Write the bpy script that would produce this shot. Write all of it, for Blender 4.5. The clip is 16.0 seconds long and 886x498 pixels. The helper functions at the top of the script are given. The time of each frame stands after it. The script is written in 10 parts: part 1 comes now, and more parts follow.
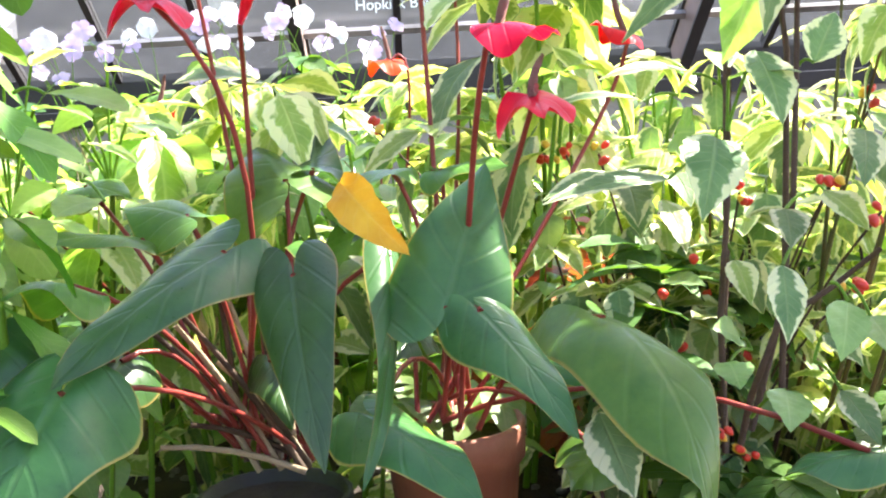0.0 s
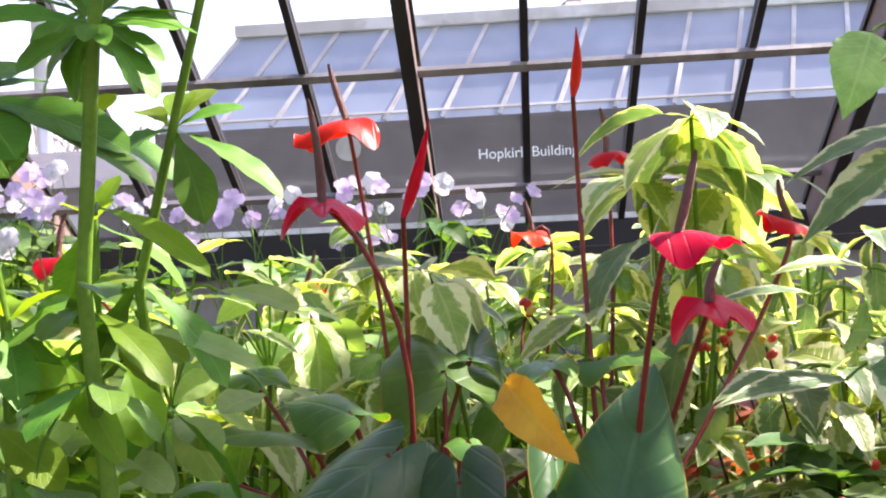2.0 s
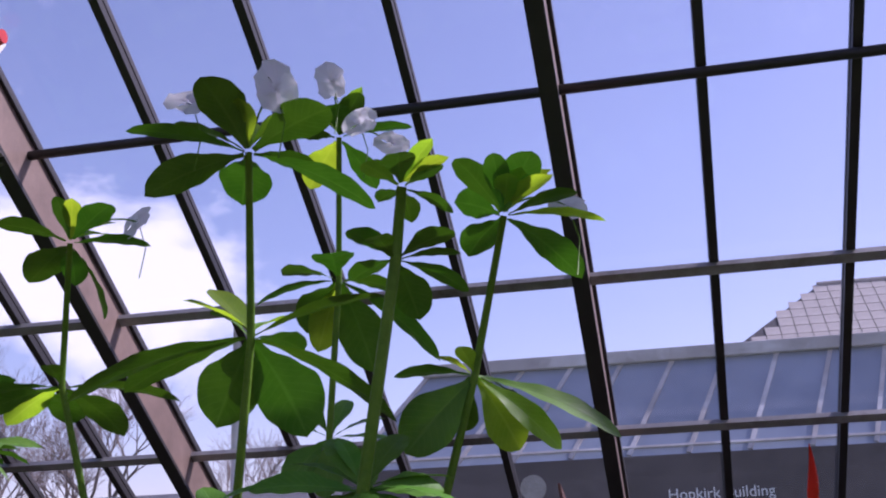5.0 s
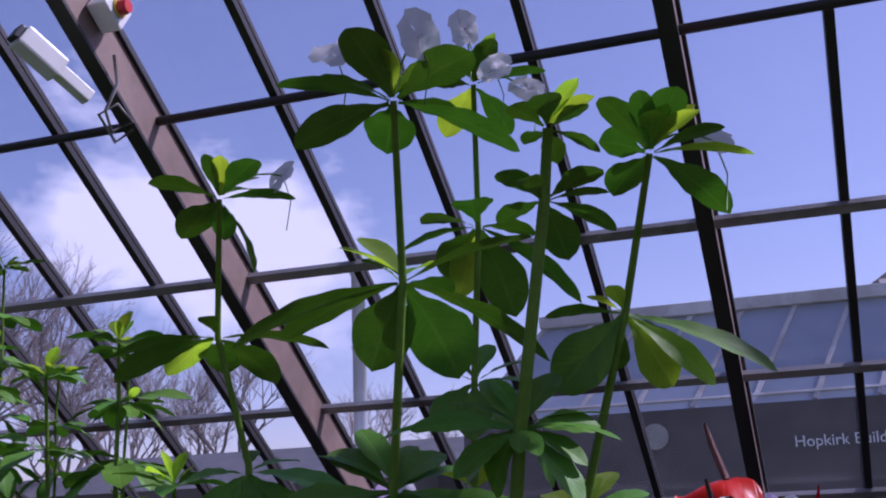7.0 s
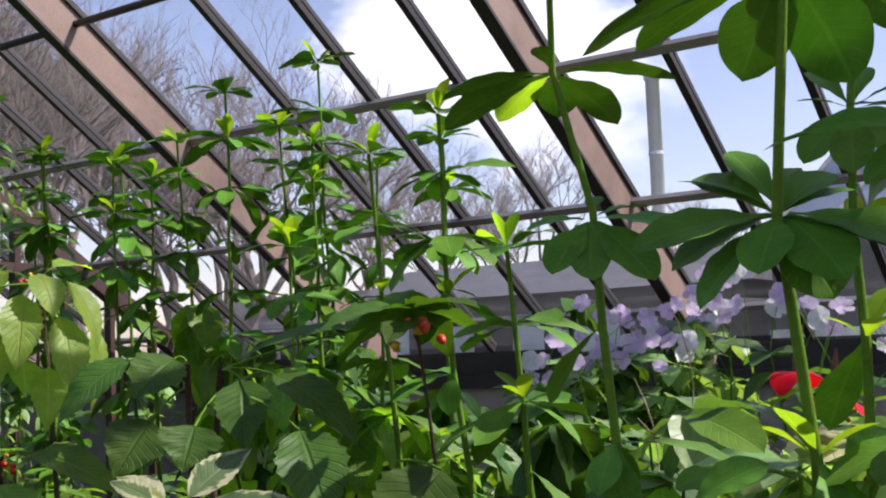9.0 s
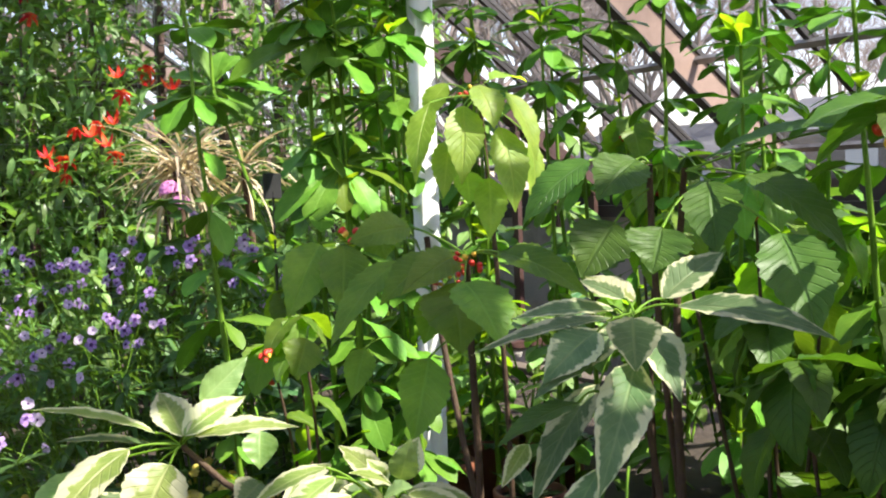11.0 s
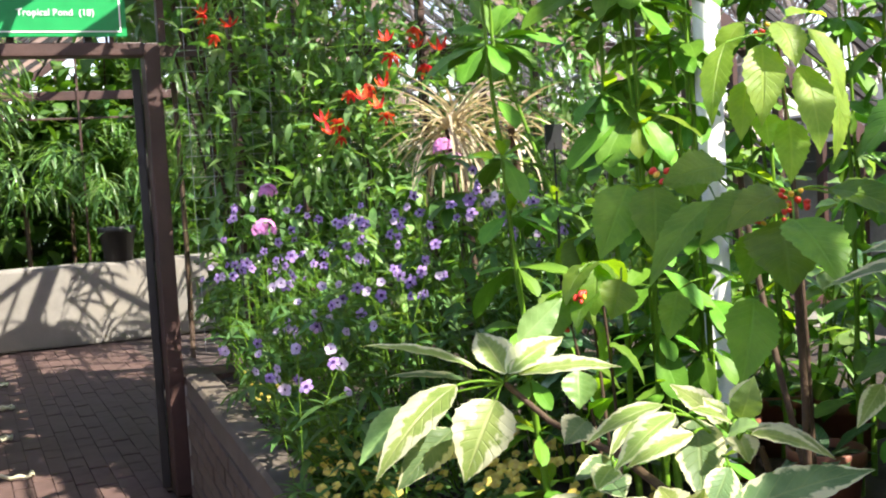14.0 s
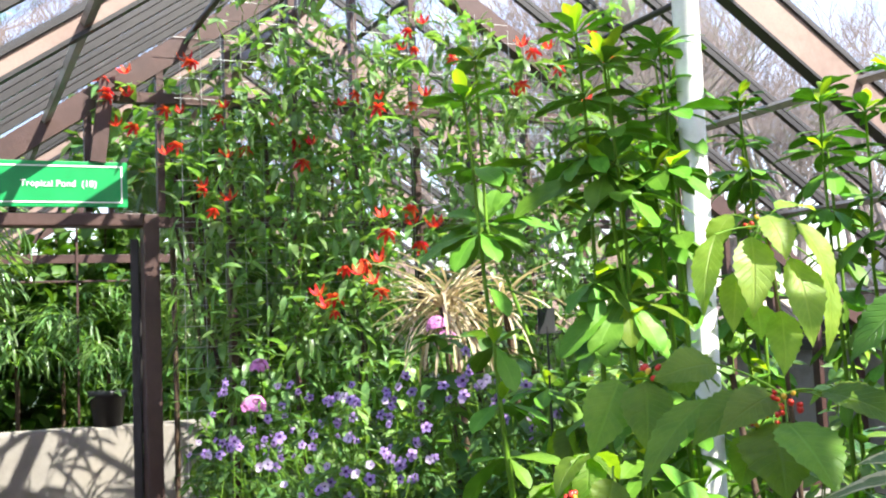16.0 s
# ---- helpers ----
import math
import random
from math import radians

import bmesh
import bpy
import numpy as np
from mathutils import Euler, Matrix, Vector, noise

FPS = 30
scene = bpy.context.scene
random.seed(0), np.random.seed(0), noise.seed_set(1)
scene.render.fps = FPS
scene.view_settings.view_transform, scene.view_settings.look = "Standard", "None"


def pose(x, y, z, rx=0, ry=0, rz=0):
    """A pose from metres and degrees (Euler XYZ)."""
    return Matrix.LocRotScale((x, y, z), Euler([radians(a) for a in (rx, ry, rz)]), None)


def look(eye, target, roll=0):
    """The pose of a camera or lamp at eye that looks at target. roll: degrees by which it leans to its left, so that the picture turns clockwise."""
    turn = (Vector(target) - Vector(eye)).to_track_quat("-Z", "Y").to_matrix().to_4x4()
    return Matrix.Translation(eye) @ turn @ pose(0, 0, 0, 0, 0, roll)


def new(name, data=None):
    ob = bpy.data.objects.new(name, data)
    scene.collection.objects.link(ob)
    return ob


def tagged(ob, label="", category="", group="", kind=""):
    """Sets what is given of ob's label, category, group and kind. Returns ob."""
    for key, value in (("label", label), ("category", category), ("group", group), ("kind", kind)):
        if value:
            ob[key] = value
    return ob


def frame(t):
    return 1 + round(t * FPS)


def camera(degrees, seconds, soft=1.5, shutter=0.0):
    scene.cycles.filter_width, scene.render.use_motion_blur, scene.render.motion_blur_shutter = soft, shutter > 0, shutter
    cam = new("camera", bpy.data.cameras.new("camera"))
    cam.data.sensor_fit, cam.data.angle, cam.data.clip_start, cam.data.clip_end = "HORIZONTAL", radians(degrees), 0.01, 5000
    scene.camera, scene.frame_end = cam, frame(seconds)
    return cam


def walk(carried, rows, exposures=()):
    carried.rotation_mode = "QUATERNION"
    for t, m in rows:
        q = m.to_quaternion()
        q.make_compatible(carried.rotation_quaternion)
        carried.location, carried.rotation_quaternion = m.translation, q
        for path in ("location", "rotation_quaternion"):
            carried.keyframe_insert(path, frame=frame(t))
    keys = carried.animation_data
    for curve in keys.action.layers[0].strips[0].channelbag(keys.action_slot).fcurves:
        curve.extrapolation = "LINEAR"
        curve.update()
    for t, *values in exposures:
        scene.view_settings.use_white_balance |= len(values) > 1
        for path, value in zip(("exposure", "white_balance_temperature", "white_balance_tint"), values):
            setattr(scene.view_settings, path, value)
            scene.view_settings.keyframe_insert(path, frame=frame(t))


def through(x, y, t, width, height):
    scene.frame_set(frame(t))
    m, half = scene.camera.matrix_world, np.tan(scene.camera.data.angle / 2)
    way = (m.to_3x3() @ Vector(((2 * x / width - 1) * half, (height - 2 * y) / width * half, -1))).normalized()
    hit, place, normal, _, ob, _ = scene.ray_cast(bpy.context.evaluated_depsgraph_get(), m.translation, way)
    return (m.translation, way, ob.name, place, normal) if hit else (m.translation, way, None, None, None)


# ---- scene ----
cam = camera(43.87, 16.0, soft=2.1)
PATH = [
    (0.00, (0.402, -0.501, 1.496), (0.478, 1.474, 1.191), -3.19),
    (0.50, (0.393, -0.491, 1.516), (0.485, 1.493, 1.279), -2.59),
    (1.00, (0.387, -0.479, 1.535), (0.431, 1.515, 1.392), -2.51),
    (1.50, (0.375, -0.469, 1.549), (0.369, 1.530, 1.484), -2.48),
    (2.00, (0.357, -0.473, 1.553), (0.234, 1.523, 1.517), -2.87),
    (2.50, (0.344, -0.482, 1.560), (0.083, 1.501, 1.564), -3.50),
    (3.00, (0.333, -0.499, 1.593), (0.021, 1.469, 1.764), -3.34),
    (3.50, (0.323, -0.484, 1.615), (-0.035, 1.465, 1.886), -3.18),
    (4.00, (0.315, -0.522, 1.638), (-0.052, 1.396, 2.069), -2.63),
    (4.20, (0.315, -0.517, 1.642), (-0.054, 1.391, 2.114), -2.11),
    (6.30, (0.297, -0.533, 1.666), (-0.201, 1.304, 2.280), -2.21),
    (6.50, (0.296, -0.549, 1.649), (-0.228, 1.292, 2.230), -1.78),
    (7.00, (0.281, -0.533, 1.644), (-0.329, 1.306, 2.140), -2.34),
    (7.50, (0.268, -0.526, 1.639), (-0.453, 1.279, 2.111), -2.90),
    (8.00, (0.260, -0.524, 1.626), (-0.558, 1.257, 2.025), -2.73),
    (8.50, (0.192, -0.437, 1.640), (-0.767, 1.304, 1.867), -2.07),
    (9.00, (0.171, -0.434, 1.586), (-0.946, 1.215, 1.768), -2.26),
    (9.50, (0.125, -0.421, 1.584), (-1.139, 1.123, 1.716), -1.39),
    (10.00, (0.073, -0.426, 1.572), (-1.318, 1.010, 1.639), -1.52),
    (10.20, (0.066, -0.433, 1.572), (-1.383, 0.946, 1.611), -1.85),
    (12.30, (-0.064, -0.506, 1.484), (-1.818, 0.418, 1.223), -2.19),
    (12.50, (-0.063, -0.522, 1.488), (-1.839, 0.363, 1.234), -2.49),
    (13.00, (-0.068, -0.556, 1.493), (-1.886, 0.242, 1.248), -2.97),
    (13.50, (-0.070, -0.558, 1.502), (-1.894, 0.242, 1.331), -3.43),
    (14.00, (-0.064, -0.563, 1.507), (-1.890, 0.239, 1.368), -3.29),
    (14.50, (-0.077, -0.560, 1.504), (-1.896, 0.260, 1.369), -3.05),
    (15.00, (-0.076, -0.551, 1.519), (-1.897, 0.274, 1.467), -3.00),
    (15.50, (-0.067, -0.553, 1.547), (-1.889, 0.270, 1.615), -2.92),
    (16.00, (-0.068, -0.547, 1.555), (-1.885, 0.274, 1.713), -2.34),
]
walk(cam, [(t, look(eye, target, roll)) for t, eye, target, roll in PATH], [
    (0.0, 2.75, 6500, 10), (0.5, 2.8, 6600, 16), (1.0, 2.8, 6600, 20), (1.5, 2.5, 6600, 22), (2.0, 1.74, 6600, 22), (3.0, 1.24, 6600, 26), (4.2, 0.65, 6100, 32), (6.3, -0.28, 5300, 42), (7.5, -0.26, 5300, 40),
    (8.5, 0.2, 6000, 22), (9.5, 0.8, 6450, 12), (10.2, 1.2, 6600, 9), (12.3, 1.66, 6650, 9), (14.5, 1.71, 6550, 8), (15.5, 1.85, 6450, 6), (16.0, 1.88, 6400, 7)])

# ---- world, sun ----
SUN_EL, SUN_AZ = radians(49.4), radians(31)     # azimuth from +x towards +y
world = bpy.data.worlds.new("sky_world")
scene.world = world
world.use_nodes = True
wn, wl = world.node_tree.nodes, world.node_tree.links
wn.clear()
w_out = wn.new("ShaderNodeOutputWorld")
w_bg = wn.new("ShaderNodeBackground")
w_sky = wn.new("ShaderNodeTexSky")
w_sky.sky_type = 'NISHITA'
w_sky.sun_disc = False
w_sky.sun_elevation = SUN_EL
w_sky.sun_rotation = radians(90) - SUN_AZ
w_sky.air_density, w_sky.dust_density, w_sky.ozone_density = 1.0, 0.7, 3.0
w_tc = wn.new("ShaderNodeTexCoord")
w_map = wn.new("ShaderNodeMapping")
w_map.inputs["Scale"].default_value = (1.0, 1.0, 1.7)
w_map.inputs["Location"].default_value = (0.35, 0.1, 0.165)
w_map.inputs["Rotation"].default_value = (0, 0, -0.115)
w_n = wn.new("ShaderNodeTexNoise")
w_n.inputs["Scale"].default_value, w_n.inputs["Detail"].default_value, w_n.inputs["Roughness"].default_value = 3.3, 10.0, 0.6
w_r = wn.new("ShaderNodeValToRGB")
w_r.color_ramp.elements[0].position, w_r.color_ramp.elements[1].position = 0.53, 0.66
w_mix = wn.new("ShaderNodeMix")
w_mix.data_type = 'RGBA'
w_mix.inputs[7].default_value = (13.4, 13.3, 13.9, 1)
# a long cumulus bank low in the sky, small clouds elsewhere
CUMULUS = (-0.50, 0.83, 0.268 * 2.6)
w_flat = wn.new("ShaderNodeMapping")
w_flat.inputs["Scale"].default_value = (1.0, 1.0, 2.6)
w_far = wn.new("ShaderNodeVectorMath")
w_far.operation = 'DISTANCE'
w_far.inputs[1].default_value = CUMULUS
w_bank = wn.new("ShaderNodeMapRange")
w_bank.inputs["From Min"].default_value, w_bank.inputs["From Max"].default_value = 0.05, 0.34
w_bank.inputs["To Min"].default_value, w_bank.inputs["To Max"].default_value = 0.15, -0.12
w_add = wn.new("ShaderNodeMath")
wl.new(w_tc.outputs["Generated"], w_flat.inputs["Vector"])
wl.new(w_flat.outputs["Vector"], w_far.inputs[0])
wl.new(w_far.outputs["Value"], w_bank.inputs["Value"])
wl.new(w_bank.outputs[0], w_add.inputs[0])
wl.new(w_n.outputs["Fac"], w_add.inputs[1])
wl.new(w_tc.outputs["Generated"], w_map.inputs["Vector"])
wl.new(w_map.outputs["Vector"], w_n.inputs["Vector"])
wl.new(w_add.outputs[0], w_r.inputs["Fac"])
wl.new(w_r.outputs["Color"], w_mix.inputs[0])
w_tint = wn.new("ShaderNodeMix")
w_tint.data_type, w_tint.blend_type = 'RGBA', 'MULTIPLY'
w_tint.inputs[0].default_value = 1.0
w_tint.inputs[7].default_value = (2.6, 2.02, 1.86, 1)
wl.new(w_sky.outputs["Color"], w_tint.inputs[6])
wl.new(w_tint.outputs[2], w_mix.inputs[6])
wl.new(w_mix.outputs[2], w_bg.inputs["Color"])
w_bg.inputs["Strength"].default_value = 0.074
wl.new(w_bg.outputs["Background"], w_out.inputs["Surface"])

sun = new("sun", bpy.data.lights.new("sun", 'SUN'))
sun.data.energy, sun.data.angle, sun.data.color = 5.0, radians(0.53), (1.0, 0.95, 0.86)
SUN_DIR = Vector((math.cos(SUN_EL) * math.cos(SUN_AZ), math.cos(SUN_EL) * math.sin(SUN_AZ), math.sin(SUN_EL)))
sun.matrix_world = look(SUN_DIR * 40, (0, 0, 0))

# ---- materials ----
MATS = {}


def tree(name):
    m = bpy.data.materials.new(name)
    m.use_nodes = True
    nt = m.node_tree
    nt.nodes.clear()
    out = nt.nodes.new("ShaderNodeOutputMaterial")
    MATS[name] = m
    return m, nt, out


def node(nt, kind, **values):
    n = nt.nodes.new(kind)
    for k, v in values.items():
        n.inputs[k.replace("_", " ")].default_value = v
    return n


def coords(nt, scale=(1, 1, 1), space="Object"):
    tc = nt.nodes.new("ShaderNodeTexCoord")
    mp = nt.nodes.new("ShaderNodeMapping")
    mp.inputs["Scale"].default_value = scale
    nt.links.new(tc.outputs[space], mp.inputs["Vector"])
    return mp.outputs["Vector"]


def noise_tex(nt, vec, scale, detail=4, rough=0.55):
    n = node(nt, "ShaderNodeTexNoise", Scale=scale, Detail=detail, Roughness=rough)
    nt.links.new(vec, n.inputs["Vector"])
    return n.outputs["Fac"]


def ramp(nt, fac, stops):
    r = nt.nodes.new("ShaderNodeValToRGB")
    e = r.color_ramp.elements
    while len(e) < len(stops):
        e.new(0.5)
    for i, (p, c) in enumerate(stops):
        e[i].position, e[i].color = p, (*c, 1)
    nt.links.new(fac, r.inputs["Fac"])
    return r.outputs["Color"]


def mixc(nt, fac, a, b, mode='MIX'):
    m = nt.nodes.new("ShaderNodeMix")
    m.data_type, m.blend_type = 'RGBA', mode
    for i, v in ((0, fac), (6, a), (7, b)):
        if isinstance(v, (int, float)):
            m.inputs[i].default_value = v
        elif isinstance(v, tuple):
            m.inputs[i].default_value = (*v, 1)
        else:
            nt.links.new(v, m.inputs[i])
    return m.outputs[2]


def math_node(nt, op, a, b=0.0):
    m = nt.nodes.new("ShaderNodeMath")
    m.operation = op
    for i, v in ((0, a), (1, b)):
        if isinstance(v, (int, float)):
            m.inputs[i].default_value = v
        else:
            nt.links.new(v, m.inputs[i])
    return m.outputs[0]


def surface(name, stops, scale=8.0, rough=0.6, metal=0.0, bump=0.2, fine=60.0, stretch=(1, 1, 1), dirt=None, spec=0.5, vary=0.0):
    """A procedural opaque surface: large stains, fine grain, bump."""
    m, nt, out = tree(name)
    v = coords(nt, stretch)
    big = noise_tex(nt, v, scale, 6, 0.6)
    small = noise_tex(nt, v, fine, 5, 0.65)
    col = ramp(nt, math_node(nt, 'ADD', math_node(nt, 'MULTIPLY', big, 0.65), math_node(nt, 'MULTIPLY', small, 0.35)), stops)
    if dirt:
        d = noise_tex(nt, v, scale * 0.35, 8, 0.7)
        col = mixc(nt, ramp(nt, d, [(0.48, (0, 0, 0)), (0.66, (1, 1, 1))]), col, dirt)
    if vary:
        info = nt.nodes.new("ShaderNodeObjectInfo")
        hsv = nt.nodes.new("ShaderNodeHueSaturation")
        nt.links.new(col, hsv.inputs["Color"])
        nt.links.new(math_node(nt, 'ADD', math_node(nt, 'MULTIPLY', info.outputs["Random"], vary), 1 - vary / 2), hsv.inputs["Value"])
        col = hsv.outputs["Color"]
    b = node(nt, "ShaderNodeBsdfPrincipled", Metallic=metal)
    b.inputs["Specular IOR Level"].default_value = spec
    nt.links.new(col, b.inputs["Base Color"])
    nt.links.new(math_node(nt, 'ADD', math_node(nt, 'MULTIPLY', small, 0.3), rough - 0.15), b.inputs["Roughness"])
    bp = node(nt, "ShaderNodeBump", Strength=bump, Distance=0.01)
    nt.links.new(math_node(nt, 'ADD', small, big), bp.inputs["Height"])
    nt.links.new(bp.outputs["Normal"], b.inputs["Normal"])
    nt.links.new(b.outputs["BSDF"], out.inputs["Surface"])
    return m


def leafy(name, dark, light, vein, rough=0.4, through=0.35, glow=(1.3, 1.25, 0.6), veins=9.0, edge=None, edge_at=0.62, patch=0.25, ribs=0.38,
          spec=0.28, bump=0.22, vary=0.45, blotch=None, rim=None):
    """Leaf blade: uv x from 0 to 1 across, y along. Midrib, side veins, blotches, pale margin, light through the blade."""
    m, nt, out = tree(name)
    tc = nt.nodes.new("ShaderNodeTexCoord")
    sep = nt.nodes.new("ShaderNodeSeparateXYZ")
    nt.links.new(tc.outputs["UV"], sep.inputs[0])
    across = math_node(nt, 'ABSOLUTE', math_node(nt, 'SUBTRACT', math_node(nt, 'MULTIPLY', sep.outputs["X"], 2.0), 1.0))
    ch = math_node(nt, 'SUBTRACT', math_node(nt, 'MULTIPLY', sep.outputs["Y"], veins), math_node(nt, 'MULTIPLY', across, veins * 0.22))
    saw = math_node(nt, 'ABSOLUTE', math_node(nt, 'SUBTRACT', math_node(nt, 'FRACT', ch), 0.5))
    info = nt.nodes.new("ShaderNodeObjectInfo")
    off = nt.nodes.new("ShaderNodeVectorMath")
    off.operation = 'SCALE'
    off.inputs["Scale"].default_value = 37.0
    comb = nt.nodes.new("ShaderNodeCombineXYZ")
    geo = nt.nodes.new("ShaderNodeNewGeometry")
    rand = math_node(nt, 'FRACT', math_node(nt, 'ADD', info.outputs["Random"], geo.outputs["Random Per Island"]))
    for k in range(3):
        nt.links.new(rand, comb.inputs[k])
    nt.links.new(comb.outputs[0], off.inputs[0])
    add = nt.nodes.new("ShaderNodeVectorMath")
    nt.links.new(tc.outputs["Object"], add.inputs[0])
    nt.links.new(off.outputs[0], add.inputs[1])
    n1 = noise_tex(nt, add.outputs[0], 22.0, 5, 0.6)
    n2 = noise_tex(nt, add.outputs[0], 150.0, 3, 0.6)
    col = ramp(nt, n1, [(0.32, dark), (0.68, light)])
    col = mixc(nt, math_node(nt, 'MULTIPLY', n2, patch), col, light)
    if edge:
        e = math_node(nt, 'ADD', across, math_node(nt, 'MULTIPLY', math_node(nt, 'SUBTRACT', n1, 0.5), 2.0))
        e = math_node(nt, 'ADD', e, math_node(nt, 'MULTIPLY', saw, 0.25))
        e = ramp(nt, e, [(edge_at - 0.05, (0, 0, 0)), (edge_at + 0.08, (1, 1, 1))])
        col = mixc(nt, e, col, edge)
    if blotch:
        col = mixc(nt, ramp(nt, noise_tex(nt, add.outputs[0], 9.0, 4, 0.6), [(0.56, (0, 0, 0)), (0.7, (1, 1, 1))]), col, blotch)
    rib = ramp(nt, across, [(0.02, (1, 1, 1)), (0.09, (0, 0, 0))])
    side = ramp(nt, saw, [(0.03, (1, 1, 1)), (0.11, (0, 0, 0))])
    vn = math_node(nt, 'MAXIMUM', rib, math_node(nt, 'MULTIPLY', side, 0.45))
    col = mixc(nt, math_node(nt, 'MULTIPLY', vn, ribs), col, vein)
    if rim:
        col = mixc(nt, ramp(nt, across, [(0.955, (0, 0, 0)), (0.985, (1, 1, 1))]), col, rim)
    hsv = nt.nodes.new("ShaderNodeHueSaturation")
    nt.links.new(col, hsv.inputs["Color"])
    nt.links.new(math_node(nt, 'ADD', math_node(nt, 'MULTIPLY', rand, vary), 1 - vary / 2), hsv.inputs["Value"])
    nt.links.new(math_node(nt, 'ADD', math_node(nt, 'MULTIPLY', rand, 0.03), 0.4775 if light[1] > light[0] else 0.485), hsv.inputs["Hue"])
    b = node(nt, "ShaderNodeBsdfPrincipled", Roughness=rough)
    b.inputs["Specular IOR Level"].default_value = spec
    nt.links.new(hsv.outputs["Color"], b.inputs["Base Color"])
    nt.links.new(math_node(nt, 'ADD', math_node(nt, 'MULTIPLY', n2, 0.25), rough - 0.12), b.inputs["Roughness"])
    bp = node(nt, "ShaderNodeBump", Strength=bump, Distance=0.003)
    nt.links.new(math_node(nt, 'SUBTRACT', math_node(nt, 'MULTIPLY', n1, 0.8), vn), bp.inputs["Height"])
    nt.links.new(bp.outputs["Normal"], b.inputs["Normal"])
    t = nt.nodes.new("ShaderNodeBsdfTranslucent")
    nt.links.new(mixc(nt, 1.0, hsv.outputs["Color"], glow, 'MULTIPLY'), t.inputs["Color"])
    mx = node(nt, "ShaderNodeMixShader", Fac=through)
    nt.links.new(b.outputs["BSDF"], mx.inputs[1])
    nt.links.new(t.outputs["BSDF"], mx.inputs[2])
    nt.links.new(mx.outputs[0], out.inputs["Surface"])
    return m


def pane_glass(name, tint, dust):
    m, nt, out = tree(name)
    tr = nt.nodes.new("ShaderNodeBsdfTransparent")
    tr.inputs["Color"].default_value = (*tint, 1)
    gl = node(nt, "ShaderNodeBsdfGlossy", Roughness=0.02)
    df = nt.nodes.new("ShaderNodeBsdfTranslucent")
    df.inputs["Color"].default_value = (0.75, 0.76, 0.8, 1)
    fr = node(nt, "ShaderNodeFresnel", IOR=1.45)
    v = coords(nt)
    n = noise_tex(nt, v, 2.3, 8, 0.7)
    n2 = noise_tex(nt, v, 40.0, 4, 0.6)
    d = math_node(nt, 'MULTIPLY', math_node(nt, 'MULTIPLY', n, n2), dust * 4)
    m1 = nt.nodes.new("ShaderNodeMixShader")
    nt.links.new(fr.outputs[0], m1.inputs[0])
    nt.links.new(tr.outputs[0], m1.inputs[1])
    nt.links.new(gl.outputs[0], m1.inputs[2])
    m2 = nt.nodes.new("ShaderNodeMixShader")
    nt.links.new(d, m2.inputs[0])
    nt.links.new(m1.outputs[0], m2.inputs[1])
    nt.links.new(df.outputs[0], m2.inputs[2])
    nt.links.new(m2.outputs[0], out.inputs["Surface"])
    return m


bar_paint = surface("bar_paint", [(0.3, (0.012, 0.011, 0.011)), (0.7, (0.035, 0.03, 0.028))], 3, 0.5, 0, 0.15, 90)
purlin_metal = surface("purlin_metal", [(0.3, (0.26, 0.25, 0.25)), (0.7, (0.46, 0.44, 0.43))], 4, 0.5, 0.3, 0.1, 120, dirt=(0.10, 0.085, 0.075))
beam_paint = surface("beam_paint", [(0.3, (0.20, 0.135, 0.11)), (0.7, (0.30, 0.21, 0.17))], 3, 0.6, 0, 0.15, 80, dirt=(0.15, 0.10, 0.08))
frame_brown = surface("frame_brown", [(0.3, (0.034, 0.016, 0.013)), (0.7, (0.078, 0.038, 0.030))], 6, 0.5, 0, 0.2, 90)
white_pipe = surface("white_pipe", [(0.3, (0.72, 0.72, 0.70)), (0.7, (0.84, 0.84, 0.82))], 5, 0.4, 0, 0.08, 150, dirt=(0.55, 0.54, 0.50))
render_wall = surface("render_wall", [(0.3, (0.26, 0.245, 0.22)), (0.7, (0.40, 0.38, 0.34))], 3, 0.85, 0, 0.5, 70, dirt=(0.16, 0.15, 0.13))
bed_concrete = surface("bed_concrete", [(0.3, (0.075, 0.058, 0.042)), (0.7, (0.155, 0.124, 0.098))], 5, 0.85, 0, 0.7, 60, dirt=(0.11, 0.085, 0.06))
paver_clay = surface("paver_clay", [(0.3, (0.060, 0.032, 0.026)), (0.7, (0.112, 0.064, 0.053))], 5, 0.75, 0, 0.4, 140, dirt=(0.10, 0.06, 0.05), vary=0.22)
sand_joint = surface("sand_joint", [(0.3, (0.05, 0.034, 0.028)), (0.7, (0.09, 0.062, 0.052))], 10, 0.95, 0, 0.5, 200)
soil_mat = surface("soil_mat", [(0.3, (0.02, 0.014, 0.010)), (0.7, (0.07, 0.05, 0.035))], 20, 0.95, 0, 1.0, 120)
gravel_mat = surface("gravel_mat", [(0.3, (0.16, 0.145, 0.13)), (0.7, (0.42, 0.40, 0.36))], 60, 0.9, 0, 0.8, 260, vary=0.6)
pot_clay = surface("pot_clay", [(0.3, (0.23, 0.075, 0.04)), (0.7, (0.33, 0.125, 0.07))], 9, 0.55, 0, 0.15, 120, dirt=(0.16, 0.07, 0.05))
pot_black = surface("pot_black", [(0.3, (0.012, 0.012, 0.013)), (0.7, (0.03, 0.03, 0.032))], 9, 0.45, 0, 0.1, 120)
grass_mat = surface("grass_mat", [(0.3, (0.04, 0.07, 0.02)), (0.7, (0.09, 0.13, 0.04))], 2, 0.9, 0, 0.5, 30)
